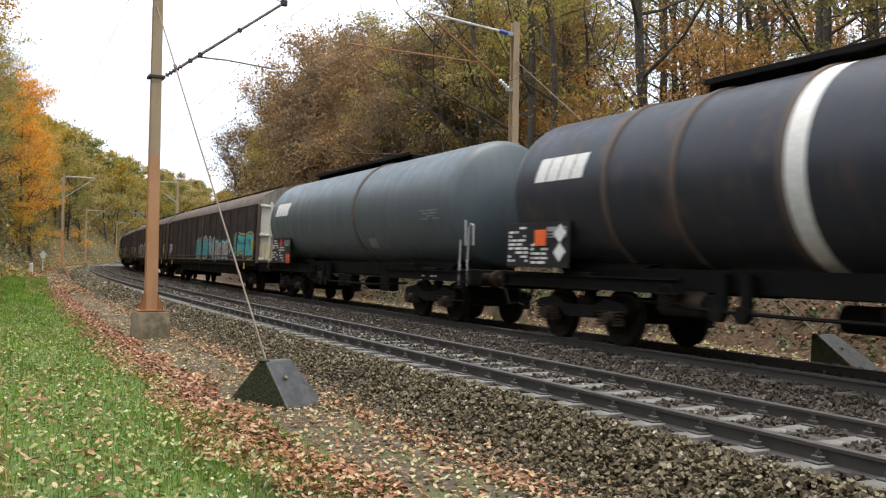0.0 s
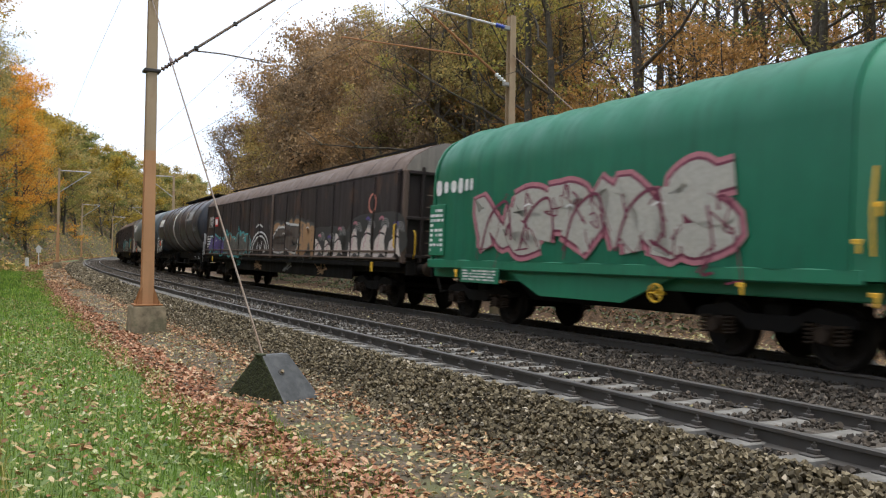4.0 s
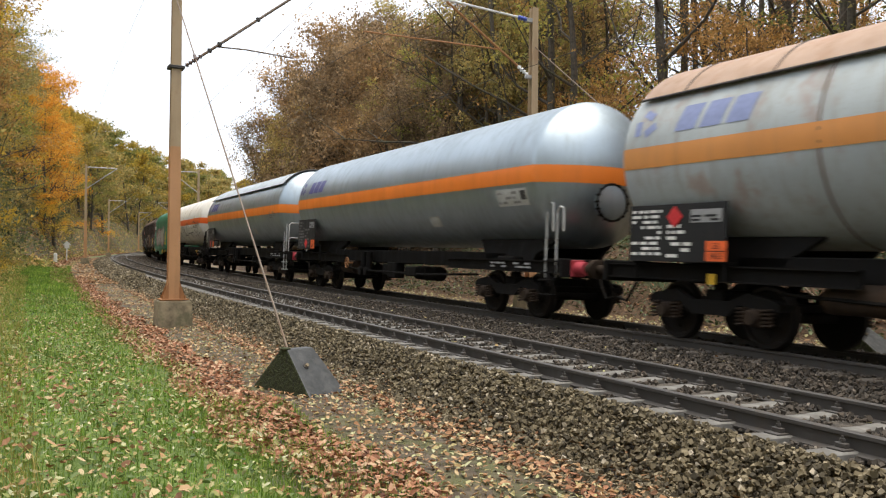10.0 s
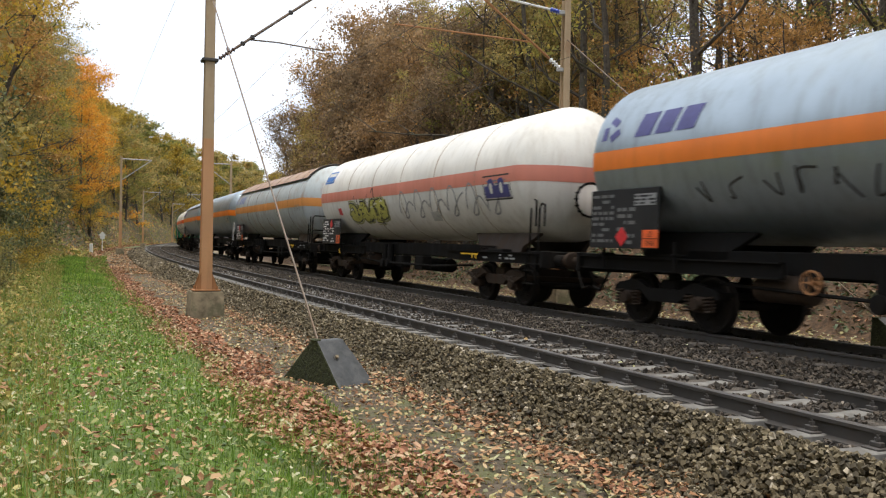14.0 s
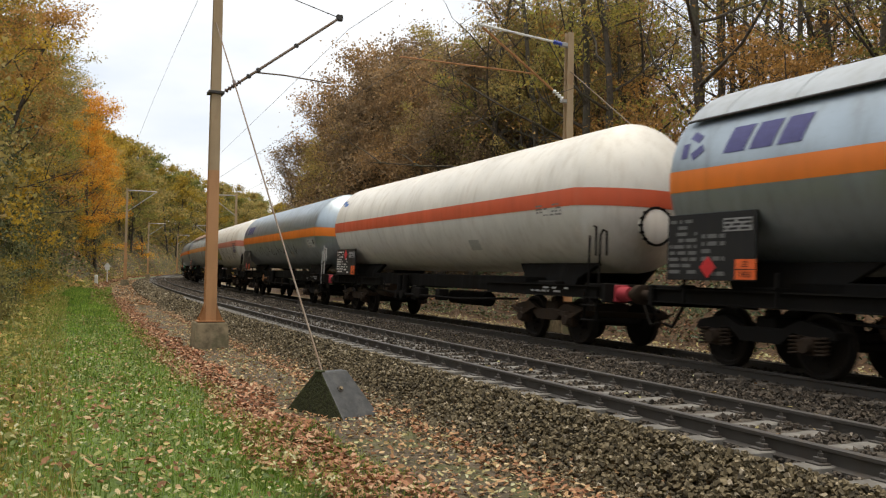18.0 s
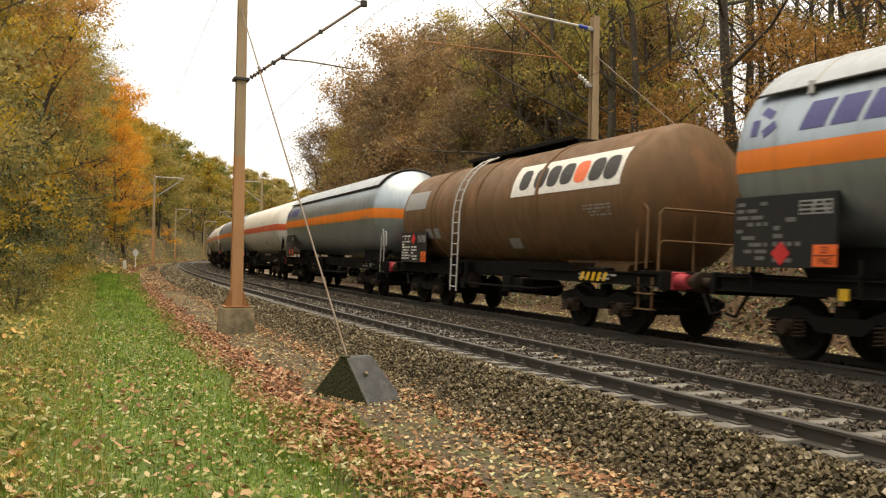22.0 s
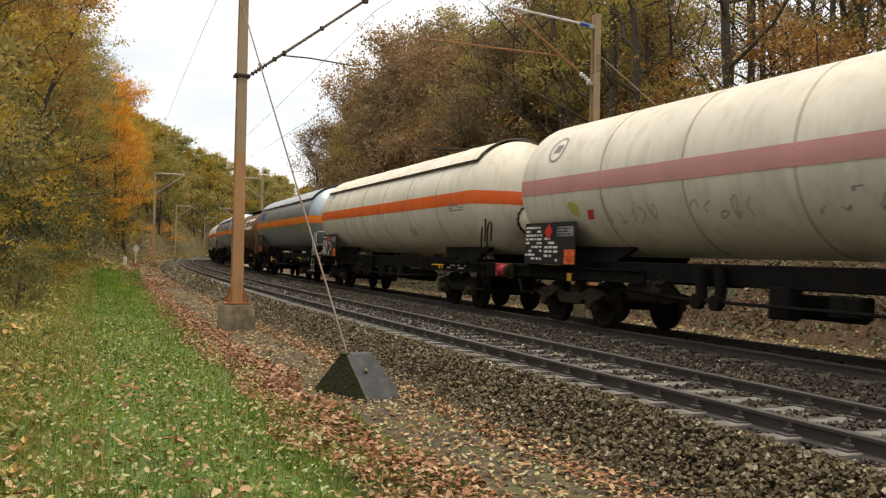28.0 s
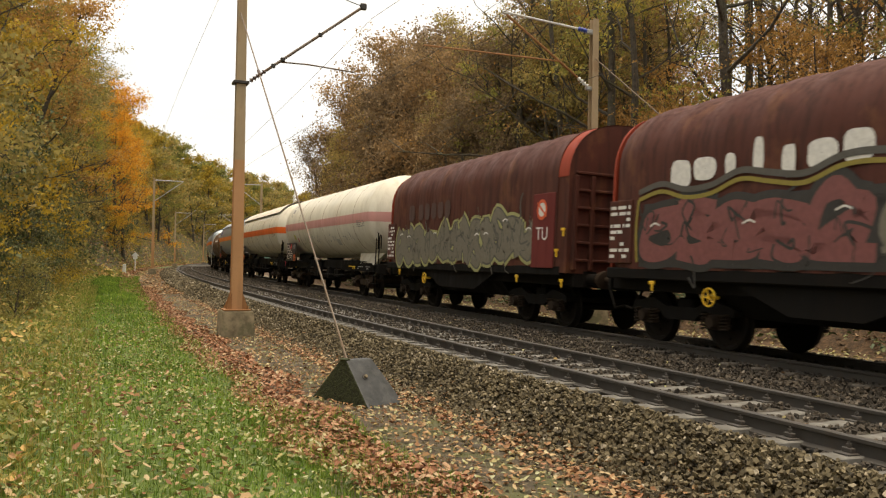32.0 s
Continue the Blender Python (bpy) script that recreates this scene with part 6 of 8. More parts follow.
        part("graffiti_line", stroke(Mesh(), ym(0.010), [(x1 - 0.95, 2.5), (x1 - 0.9, 2.0), (x1 - 0.95, 1.4)], 0.06), G_OLIVE, w)
    hand_wheel(w, 2.2 if kind else -2.0, 0.86, 1.42, 0.14, YELLOW)
    return w


# couplings along the train, in metres on the near rail's scale at the start
ENDS = [119.59, 96.29, 72.99, 49.69, 26.39, 9.65, -7.09, -31.02, -43.76, -62.15, -80.5, -98.94, -117.72, -135.45, -154.2, -172.75, -190.76, -205.85, -223.65, -242.08, -259.59, -272.35, -284.05]
ENDS = [e * 0.9957 for e in ENDS]
PAIR = list(zip(ENDS[:-1], ENDS[1:]))


def length(i):
    return PAIR[i][0] - PAIR[i][1]


for i in range(3):
    van_wagon("dark brown sliding-wall van with faded graffiti", PAIR[i], length(i), 2, seed=60 + i)
van_wagon("brown sliding-wall van with graffiti and a cream end", PAIR[3], length(3), 1, seed=64)


def wagon_walkway(w, L, zc, R, x0, x1, mat=STEEL_DARK):
    top = zc + R
    mb = Mesh().box(((x0 + x1) / 2, 0, top + 0.12), (x1 - x0, 0.7, 0.04), 0.01)
    part("walkway", mb, mat, w)
    for xx in np.arange(x0, x1 + 0.01, (x1 - x0) / 6):
        part("walkway_leg", Mesh().box((float(xx), 0, top + 0.05), (0.06, 0.6, 0.14), 0.01), mat, w)
    for sy in (1, -1):
        part("walkway_edge", Mesh().box(((x0 + x1) / 2, sy * 0.42, top + 0.13), (x1 - x0, 0.05, 0.1), 0.01), mat, w)


def plates_gatx(w, L, seed):
    b = notice_board(w, L / 2 - 1.05, 2.0, 1.3, 2.15, 1.42, seed, plate=False, placard=False)
    part("hazard_plate", Mesh().box((L / 2 - 2.2, 1.44, 1.85), (0.36, 0.012, 0.3), 0.003), ORANGE_PLATE, b, "orange hazard number plate")
    for zz in (1.92, 1.58):
        cx, r = L / 2 - 2.8, 0.17
        part("placard", Mesh().add([(cx - r, 1.445, zz), (cx, 1.445, zz - r), (cx + r, 1.445, zz), (cx, 1.445, zz + r), (cx - r, 1.43, zz), (cx, 1.43, zz - r), (cx + r, 1.43, zz), (cx, 1.43, zz + r)],
                                   [(3, 2, 1, 0), (0, 1, 5, 4), (1, 2, 6, 5), (2, 3, 7, 6), (3, 0, 4, 7)]), MARK_WHITE, b)


L = length(4)
w, tank, xe = tank_wagon("slate grey tank wagon with one centre ring", PAIR[4], W_SLATE, L, 1.50, 2.76, 58.0, rings=(-1.3,), ring_mat=W_RING, board=True, flange=False, gap=0.80, seed=2, logo="four", logo_mat=MARK_WHITE, yellow=False, red_rear=False)
wagon_walkway(w, L, 2.76, 1.50, -2.5, 5.2)
L = length(5)
w, tank, xe = tank_wagon("black ribbed tank wagon with a white band", PAIR[5], W_BLACK, L, 1.50, 2.76, 58.0, rings=(-5.6, -3.6, -1.5, 0.75, 2.7, 4.3), ring_mat=W_RING, board=False, flange=False, gap=0.80, seed=3, logo="four", logo_mat=MARK_WHITE, yellow=False, red_rear=False)
plates_gatx(w, L, 4)
wagon_walkway(w, L, 2.76, 1.50, -6.5, 3.2)
n_ = 56
band = [[(x, 1.504 * math.cos(2 * math.pi * i / n_), 2.76 + 1.504 * math.sin(2 * math.pi * i / n_)) for i in range(n_)] for x in (0.36, 0.70)]
part("white_band", Mesh().sheet(band, close=True), MARK_WHITE, tank, "white painted band")
mp_ = tank_map(1.50, 2.76, 0.008)
part("name_board", rect(Mesh(), mp_, -3.2, -5.1, 0.25, 0.75, na=6), MARK_GREY, tank)
part("name_shapes", rect(Mesh(), tank_map(1.50, 2.76, 0.012), -3.35, -4.2, 0.36, 0.62, na=4), G_BLACK, tank)
van_wagon("dark brown sliding-wall van covered in graffiti", PAIR[6], length(6), 0, seed=66)
tarp_wagon("green tarpaulin wagon with grey graffiti", PAIR[7], length(7), W_GREEN, W_GREEN_END, 0, 67)


def scrawl(tank, mp, xe, R):
    lines = [[(xe - 7.3, -0.95), (xe - 7.2, -0.55), (xe - 7.5, -0.35), (xe - 7.9, -0.6), (xe - 7.6, -0.9), (xe - 8.3, -0.95)],
             [(xe - 8.0, -0.35), (xe - 8.4, -0.85), (xe - 9.0, -0.9), (xe - 9.3, -0.5), (xe - 9.8, -0.15), (xe - 10.6, -0.35)],
             [(xe - 9.6, -0.2), (xe - 9.75, -0.95)], [(xe - 9.4, -0.8), (xe - 11.0, -0.78), (xe - 11.9, -0.72)],
             [(xe - 11.5, -0.1), (xe - 11.7, -0.7), (xe - 12.2, -1.1)], [(xe - 11.9, -0.45), (xe - 12.6, -0.12), (xe - 13.6, -0.2), (xe - 14.1, -0.6)],
             [(xe - 13.2, -0.95), (xe - 12.6, -0.55), (xe - 12.8, -0.35), (xe - 13.2, -0.5), (xe - 13.6, -0.32), (xe - 13.7, -0.6), (xe - 13.2, -0.95)],
             [(xe - 14.0, -0.85), (xe - 14.5, -0.82)]]
    tag_strokes(tank, mp, lines, 0.05, G_BLACK)
    rng = random.Random(5)
    small = []
    for i in range(9):
        x = xe - 3.0 - i * 0.36
        small.append([(x - rng.uniform(0, 0.28), -0.88 + rng.uniform(0, 0.4)) for _ in range(3)])
    tag_strokes(tank, mp, small, 0.04, G_GREY)
    for dx, a in ((1.75, -0.55), (2.35, -0.72)):
        part("placard", rect(Mesh(), mp, xe - dx, xe - dx - 0.25, a - 0.12, a + 0.12, 0.08), RED_PLATE, tank)


PLATED = []
SEAMS = (-5.4, -3.0, -0.6, 1.8, 4.2)
tank_wagon("white gas tank wagon with orange stripe and black scrawl", PAIR[8], W_WHITE, length(8), stripe=S_VERMILION, seams=SEAMS, seed=8, logo="ring", logo_mat=L_PALE, graffiti_fn=scrawl, flange=False, big_rails=True, rail_mat=STEEL_DARK)
tank_wagon("silver gas tank wagon with ribbed sun hood and orange stripe", PAIR[9], W_SILVER, length(9), hood="ribs", hood_mat=W_SILVER_HOOD, stripe=S_ORANGE, yellow=False, seed=9, logo="three", logo_mat=L_BLUE, flange=False, big_rails=True)
_, tank, xe = tank_wagon("silver gas tank wagon with orange stripe and no hood", PAIR[10], W_SILVER, length(10), stripe=S_ORANGE, yellow=False, seed=10, logo="three", logo_mat=L_BLUE, wheel_mat=RUSTY)
PLATED.append((tank, xe))
tank_wagon("rust-stained gas tank wagon with brown sun hood and faded stripe", PAIR[11], W_WORN, length(11), hood="rusty", hood_mat=W_RUST_HOOD, stripe=S_FADED, seams=SEAMS, seed=11, logo="three", logo_mat=L_PALE, rail_mat=STEEL_DARK, flange=False, big_rails=True, skirt=W_SKIRT, red_rear=False, seam_mat=RUST_SEAM)


def tag_yellow(tank, mp, xe, R):
    ym = lambda e: tank_map(R, 2.96, 0.004 + e)
    throw_up(tank, ym, xe - 3.0, 3.4, -1.05, -0.38, 6, G_YELLOW, G_LIME, G_BLACK, 71)
    lines = []
    rng = random.Random(9)
    for i in range(6):
        x = xe - 7.6 - i * 1.1
        lines.append([(x, -0.8), (x - 0.3, -0.2), (x - 0.6, -0.4), (x - 0.5, -0.9), (x - 0.2, -0.95), (x - 0.8, -0.5), (x - 1.1, -0.6 + rng.uniform(-0.3, 0.3))])
    tag_strokes(tank, mp, lines, 0.05, MARK_GREY)
    mb = Mesh()
    x = -xe + 1.45
    for q in (((x, -0.62), (x, -0.08)), ((x, -0.08), (x - 1.25, -0.08)), ((x - 1.25, -0.08), (x - 1.25, -0.62)), ((x - 1.25, -0.62), (x, -0.62))):
        stroke(mb, mp, q, 0.035, 2)
    part("logo_frame", mb, G_BLACK, tank, "thin black frame round the mark")
    mb = Mesh()
    rect(mb, tank_map(R, 2.96, 0.009), x - 0.05, x - 1.2, -0.58, -0.30, na=4)
    part("logo", mb, L_BLUE, tank, "dark blue company mark")
    for dx in (0.38, 0.86):
        part("logo", blob(Mesh(), tank_map(R, 2.96, 0.012), x - dx, -0.34, 0.15, 0.20, random.Random(3), bump=0.0), L_BLUE, tank)
        part("logo", blob(Mesh(), tank_map(R, 2.96, 0.015), x - dx, -0.36, 0.07, 0.12, random.Random(4), bump=0.0), W_WHITE, tank)
    part("placard", rect(Mesh(), mp, xe - 1.8, xe - 2.15, -0.75, -0.5), RED_PLATE, tank)


tank_wagon("dirty white gas tank wagon with salmon stripe and yellow graffiti", PAIR[12], W_WHITE, length(12), stripe=S_SALMON, seams=SEAMS, leaf_springs=True, seed=12, logo="frame", logo_mat=L_BRIGHT, graffiti_fn=tag_yellow, skirt=W_SKIRT, red_rear=False, rail_mat=STEEL_DARK)


def dark_scrawl(tank, mp, xe, R):
    rng = random.Random(4)
    lines = []
    for i in range(16):
        x = xe - 2.4 - i * 0.62
        lines.append([(x - rng.uniform(0, 0.5), -0.98 + rng.uniform(0, 0.55)) for _ in range(rng.randint(3, 5))])
    tag_strokes(tank, mp, lines, 0.04, G_BLACK)


_, tank, xe = tank_wagon("silver gas tank wagon with orange stripe and black scrawl", PAIR[13], W_SILVER, length(13), stripe=S_ORANGE, yellow=False, seed=13, logo="three", logo_mat=L_BLUE, graffiti_fn=dark_scrawl, wheel_mat=RUSTY)
PLATED.append((tank, xe))
tank_wagon("clean white gas tank wagon with red stripe", PAIR[14], W_WHITE, length(14), stripe=S_RED, yellow=False, leaf_springs=True, seed=14, logo="flags", logo_mat=L_BRIGHT, rail_mat=STEEL_DARK)
tank_wagon("silver gas tank wagon with ribbed sun hood, placard and stripe", PAIR[15], W_SILVER, length(15), hood="ribs", hood_mat=W_SILVER_HOOD, stripe=S_ORANGE, yellow=False, seed=15, logo="three", logo_mat=L_BLUE)

L = length(16)
w, tank, xe = tank_wagon("brown tank wagon with white name board and ladder", PAIR[16], W_BROWN, L, 1.42, 2.65, 50.0, rings=(-2.6, 0.6, 3.6), ring_mat=W_BROWN, gap=0.95, seed=16, flange=False, big_rails=True, yellow=False, rail_mat=W_BROWN, skirt=W_BROWN, plate_text=("33", "1202"))
wagon_walkway(w, L, 2.65, 1.42, -2.4, 3.3)
mp_ = tank_map(1.42, 2.65, 0.008)
part("name_board", rect(Mesh(), mp_, -1.35, -5.75, 0.15, 0.95, na=8), MARK_WHITE, tank, "white name board on the tank side")
for i_, (x_, a_) in enumerate(((0.35, 0.3), (1.15, 0.3), (1.8, 0.3), (2.45, 0.3), (3.1, 0.3), (3.75, 0.3), (4.35, 0.3))):
    part("name_shape", blob(Mesh(), tank_map(1.42, 2.65, 0.012), -1.62 - x_ * 0.86, a_ + 0.24, 0.25, 0.25, random.Random(i_), bump=0.03), ORANGE_PLATE if i_ == 4 else G_BLACK, tank)
part("faded_patch", rect(Mesh(), mp_, xe - 0.1, xe - 1.8, 0.15, 0.72, na=5), MARK_GREY, tank, "worn grey paint patch")
part("valve_cover", rect(Mesh(), mp_, xe - 1.7, xe - 2.7, -0.75, -0.45), MARK_GREY, tank)
ladder = [(1.55, 0.50), (1.55, 2.65)] + [(1.53 * math.cos(radians(q)), 2.65 + 1.53 * math.sin(radians(q))) for q in (15, 30, 45, 60, 72)]
for sx in (-0.2, 0.2):
    part("ladder_rail", Mesh().tube([(1.46 + sx, y_, z_) for y_, z_ in ladder], 0.024, 6), TUBE_GREY, w)
for i in range(8):
    part("ladder_rung", Mesh().cyl((1.26, 1.55, 0.62 + 0.28 * i), (1.66, 1.55, 0.62 + 0.28 * i), 0.016, 6), TUBE_GREY, w)
for q in (9, 20, 31, 42, 53, 64):
    y_, z_ = 1.53 * math.cos(radians(q)), 2.65 + 1.53 * math.sin(radians(q))
    part("ladder_rung", Mesh().cyl((1.26, y_, z_), (1.66, y_, z_), 0.016, 6), TUBE_GREY, w)
for i in range(5):
    part("hazard_stripe", rect(Mesh(), flat_map(1.215, 0.006), -L / 2 + 3.3 - 0.2 * i, -L / 2 + 3.2 - 0.2 * i, 0.98, 1.15, 0.08, na=1), YELLOW, w)

w, tank, xe = tank_wagon("silver gas tank wagon with bracketed sun hood and orange stripe", PAIR[17], W_SILVER, length(17), hood="brackets", hood_mat=W_SILVER_HOOD, stripe=S_ORANGE, seed=17, logo="three", logo_mat=L_BLUE, flange=False, big_rails=True, wheel_mat=YELLOW)
PLATED.append((tank, xe))
tank_wagon("cream gas tank wagon with pale sun hood and orange stripe", PAIR[18], W_CREAM, length(18), hood="plain", hood_mat=W_CREAM_HOOD, stripe=S_VERMILION, seams=SEAMS, seed=18, logo="ring", logo_mat=L_PALE, rail_mat=STEEL_DARK)


def data_plate(tank, x0, x1, a0, a1, R, zc, seed):
    pl = part("label_plate", rect(Mesh(), tank_map(R, zc, 0.008), x0, x1, a0, a1, na=5), L_PLATE, tank, "pale data plate on the tank side")
    mb = Mesh()
    label_rows(mb, tank_map(R, zc, 0.012), x0 - 0.06, x1 + 0.3, a0 + 0.03, a1 - 0.03, 3, random.Random(seed), 0.75)
    part("lettering", mb, G_GREY, pl)
    part("code_square", rect(Mesh(), tank_map(R, zc, 0.012), x1 + 0.26, x1 + 0.06, a0 + 0.12, a1 - 0.05, na=2), G_BLACK, pl)


def grey_tags(tank, mp, xe, R):
    rng = random.Random(8)
    for grp in (3.0, 5.4, 8.0, 10.6):
        lines = []
        for i in range(5):
            x = xe - grp - i * 0.32
            k = rng.randint(2, 4)
            lines.append([(x - rng.uniform(0, 0.26), -0.98 + rng.uniform(0, 0.4)) for _ in range(k + 1)])
        tag_strokes(tank, mp, lines, 0.025, MARK_GREY)
    part("graffiti", blob(Mesh(), mp, xe - 1.9, -0.6, 0.18, 0.14, random.Random(2)), G_YELLOW, tank)
    part("placard", rect(Mesh(), mp, xe - 2.3, xe - 2.5, -0.85, -0.65, 0.1), RED_PLATE, tank)


tank_wagon("cream gas tank wagon with pink stripe and small grey tags", PAIR[19], W_CREAM, length(19), stripe=S_PINK, seams=SEAMS, leaf_springs=True, seed=19, logo="ring", logo_mat=G_GREY, graffiti_fn=grey_tags, rail_mat=STEEL_DARK, skirt=W_CREAM, flange=False, red_rear=False)
tarp_wagon("maroon tarpaulin wagon with silver graffiti", PAIR[20], length(20), W_MAROON, W_MAROON_END, 1, 80)
tarp_wagon("maroon tarpaulin wagon with pink and yellow graffiti", PAIR[21], length(21), W_MAROON, W_MAROON_END, 2, 81)


for i, (tank, xe) in enumerate(PLATED):
    data_plate(tank, -xe + 1.35, -xe + 0.15, -0.70, -0.34, 1.50, 2.96, 90 + i)


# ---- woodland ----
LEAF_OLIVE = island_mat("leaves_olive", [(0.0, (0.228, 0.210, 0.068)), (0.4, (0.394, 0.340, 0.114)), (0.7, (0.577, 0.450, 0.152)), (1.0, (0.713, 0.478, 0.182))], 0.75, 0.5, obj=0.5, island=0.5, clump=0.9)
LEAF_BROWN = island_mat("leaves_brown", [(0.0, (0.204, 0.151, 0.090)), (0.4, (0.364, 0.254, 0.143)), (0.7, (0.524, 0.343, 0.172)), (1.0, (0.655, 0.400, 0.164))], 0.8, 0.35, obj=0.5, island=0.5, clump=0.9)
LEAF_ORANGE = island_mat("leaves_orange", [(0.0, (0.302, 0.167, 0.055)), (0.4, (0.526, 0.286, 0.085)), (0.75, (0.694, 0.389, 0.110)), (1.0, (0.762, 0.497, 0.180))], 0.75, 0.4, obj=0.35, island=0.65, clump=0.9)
LEAF_FLAME = island_mat("leaves_flame_orange", [(0.0, (0.55, 0.22, 0.025)), (0.4, (0.78, 0.34, 0.03)), (0.75, (0.85, 0.43, 0.05)), (1.0, (0.88, 0.56, 0.12))], 0.75, 0.5)
# Far leaf colours lightened to put distance haze into the base colour.
LEAF_HAZED = island_mat("leaves_olive_hazed", [(0.0, (0.30, 0.275, 0.09)), (0.5, (0.48, 0.41, 0.14)), (1.0, (0.72, 0.47, 0.15))], 0.75, 0.5, clump=0.35)
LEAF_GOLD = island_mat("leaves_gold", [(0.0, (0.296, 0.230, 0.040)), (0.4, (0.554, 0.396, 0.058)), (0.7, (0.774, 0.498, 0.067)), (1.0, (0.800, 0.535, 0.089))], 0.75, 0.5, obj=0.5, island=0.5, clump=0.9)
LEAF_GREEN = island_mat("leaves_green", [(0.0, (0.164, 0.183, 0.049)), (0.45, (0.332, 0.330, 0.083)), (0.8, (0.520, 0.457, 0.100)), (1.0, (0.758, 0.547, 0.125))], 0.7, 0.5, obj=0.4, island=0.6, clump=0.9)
IVY = island_mat("ivy_leaves", [(0.0, (0.024, 0.041, 0.017)), (0.5, (0.058, 0.088, 0.031)), (0.85, (0.111, 0.145, 0.051)), (1.0, (0.255, 0.238, 0.085))], 0.55, 0.1)
LITTER = island_mat("fallen_leaves", [(0.0, (0.13, 0.058, 0.026)), (0.3, (0.30, 0.145, 0.066)), (0.6, (0.43, 0.245, 0.12)), (0.85, (0.53, 0.35, 0.19)), (1.0, (0.58, 0.47, 0.28))], 0.8, 0.1)
LITTER_RED = island_mat("rusty_fallen_leaves", [(0.0, (0.12, 0.045, 0.022)), (0.35, (0.30, 0.125, 0.06)), (0.65, (0.44, 0.21, 0.115)), (0.88, (0.52, 0.31, 0.19)), (1.0, (0.56, 0.42, 0.26))], 0.8, 0.1)
LITTER_PALE = island_mat("pale_fallen_leaves", [(0.0, (0.276, 0.149, 0.069)), (0.3, (0.391, 0.310, 0.127)), (0.7, (0.437, 0.425, 0.218)), (1.0, (0.506, 0.506, 0.322))], 0.8, 0.1)
UNDERGROWTH = island_mat("undergrowth_leaves", [(0.0, (0.127, 0.141, 0.037)), (0.45, (0.287, 0.285, 0.074)), (0.75, (0.504, 0.412, 0.120)), (1.0, (0.791, 0.458, 0.180))], 0.7, 0.3)
LITTER_DARK = island_mat("dark_leaf_litter", [(0.0, (0.06, 0.036, 0.02)), (0.5, (0.15, 0.092, 0.05)), (0.85, (0.27, 0.18, 0.10)), (1.0, (0.42, 0.32, 0.20))], 0.85, 0.1)
CLOVER = island_mat("clover_leaves", [(0.0, (0.070, 0.120, 0.030)), (0.5, (0.160, 0.230, 0.055)), (0.85, (0.300, 0.320, 0.090)), (1.0, (0.520, 0.430, 0.160))], 0.6, 0.25)
BRAMBLE = island_mat("bramble_leaves", [(0.0, (0.060, 0.082, 0.028)), (0.5, (0.145, 0.175, 0.062)), (0.85, (0.270, 0.265, 0.095)), (1.0, (0.480, 0.360, 0.120))], 0.6, 0.25, clump=1.1)
GRASS = island_mat("grass_blades", [(0.0, (0.110, 0.200, 0.030)), (0.45, (0.215, 0.385, 0.048)), (0.8, (0.345, 0.530, 0.080)), (1.0, (0.579, 0.612, 0.172))], 0.6, 0.5, clump=1.1)
GRASS_DRY = island_mat("dry_grass_blades", [(0.0, (0.198, 0.200, 0.045)), (0.5, (0.352, 0.320, 0.081)), (0.85, (0.528, 0.410, 0.135)), (1.0, (0.682, 0.500, 0.216))], 0.6, 0.45)


def spread_tris(rs, centres, size):
    """Crown leaves too far off to show their outline: one pointed face each."""
    n = len(centres)
    d = rs.normal(0, 1, (n, 3))
    d /= np.linalg.norm(d, axis=1)[:, None]
    e = np.cross(d, rs.normal(0, 1, (n, 3)))
    e /= np.linalg.norm(e, axis=1)[:, None]
    sz = size * rs.uniform(0.6, 1.35, n)[:, None]
    v = np.stack([centres - d * sz * 0.5, centres + d * sz * 0.35 + e * sz * 0.45, centres + d * sz * 0.4 - e * sz * 0.45], 1).reshape(-1, 3)
    return v, np.arange(n * 3).reshape(-1, 3)


def spread_leaves(rs, centres, size, flat=0.7):
    """Fallen leaves with a ragged outline, folded along the midrib: two faces each."""
    n = len(centres)
    a = rs.uniform(0, 2 * np.pi, n)
    tilt = rs.normal(0, 0.28, n) * flat + rs.uniform(-1.2, 1.2, n) * (1 - flat)
    roll = rs.normal(0, 0.28, n) * flat + rs.uniform(-1.2, 1.2, n) * (1 - flat)
    ex = np.stack([np.cos(a) * np.cos(tilt), np.sin(a) * np.cos(tilt), np.sin(tilt)], 1)
    ey = np.stack([-np.sin(a) * np.cos(roll), np.cos(a) * np.cos(roll), np.sin(roll)], 1)
    ez = np.cross(ex, ey)
    sz = size * rs.uniform(0.55, 1.35, n)
    outline = np.array([(-0.5, 0.0), (-0.22, 0.30), (0.22, 0.26), (0.5, 0.0), (0.24, -0.30), (-0.20, -0.26)])
    o = outline[None] * rs.uniform(0.55, 1.25, (n, 6, 1)) * sz[:, None, None]
    curl = (np.abs(o[:, :, 1]) * rs.uniform(0.0, 0.9, n)[:, None] + (o[:, :, 0] ** 2) / sz[:, None] * rs.uniform(-0.3, 0.7, n)[:, None])
    v = centres[:, None, :] + o[:, :, :1] * ex[:, None] + o[:, :, 1:] * ey[:, None] + curl[:, :, None] * ez[:, None]
    i = np.arange(n)[:, None] * 6
    return v.reshape(-1, 3), np.concatenate([i + np.array([[0, 1, 2, 3]]), i + np.array([[0, 3, 4, 5]])], 0)


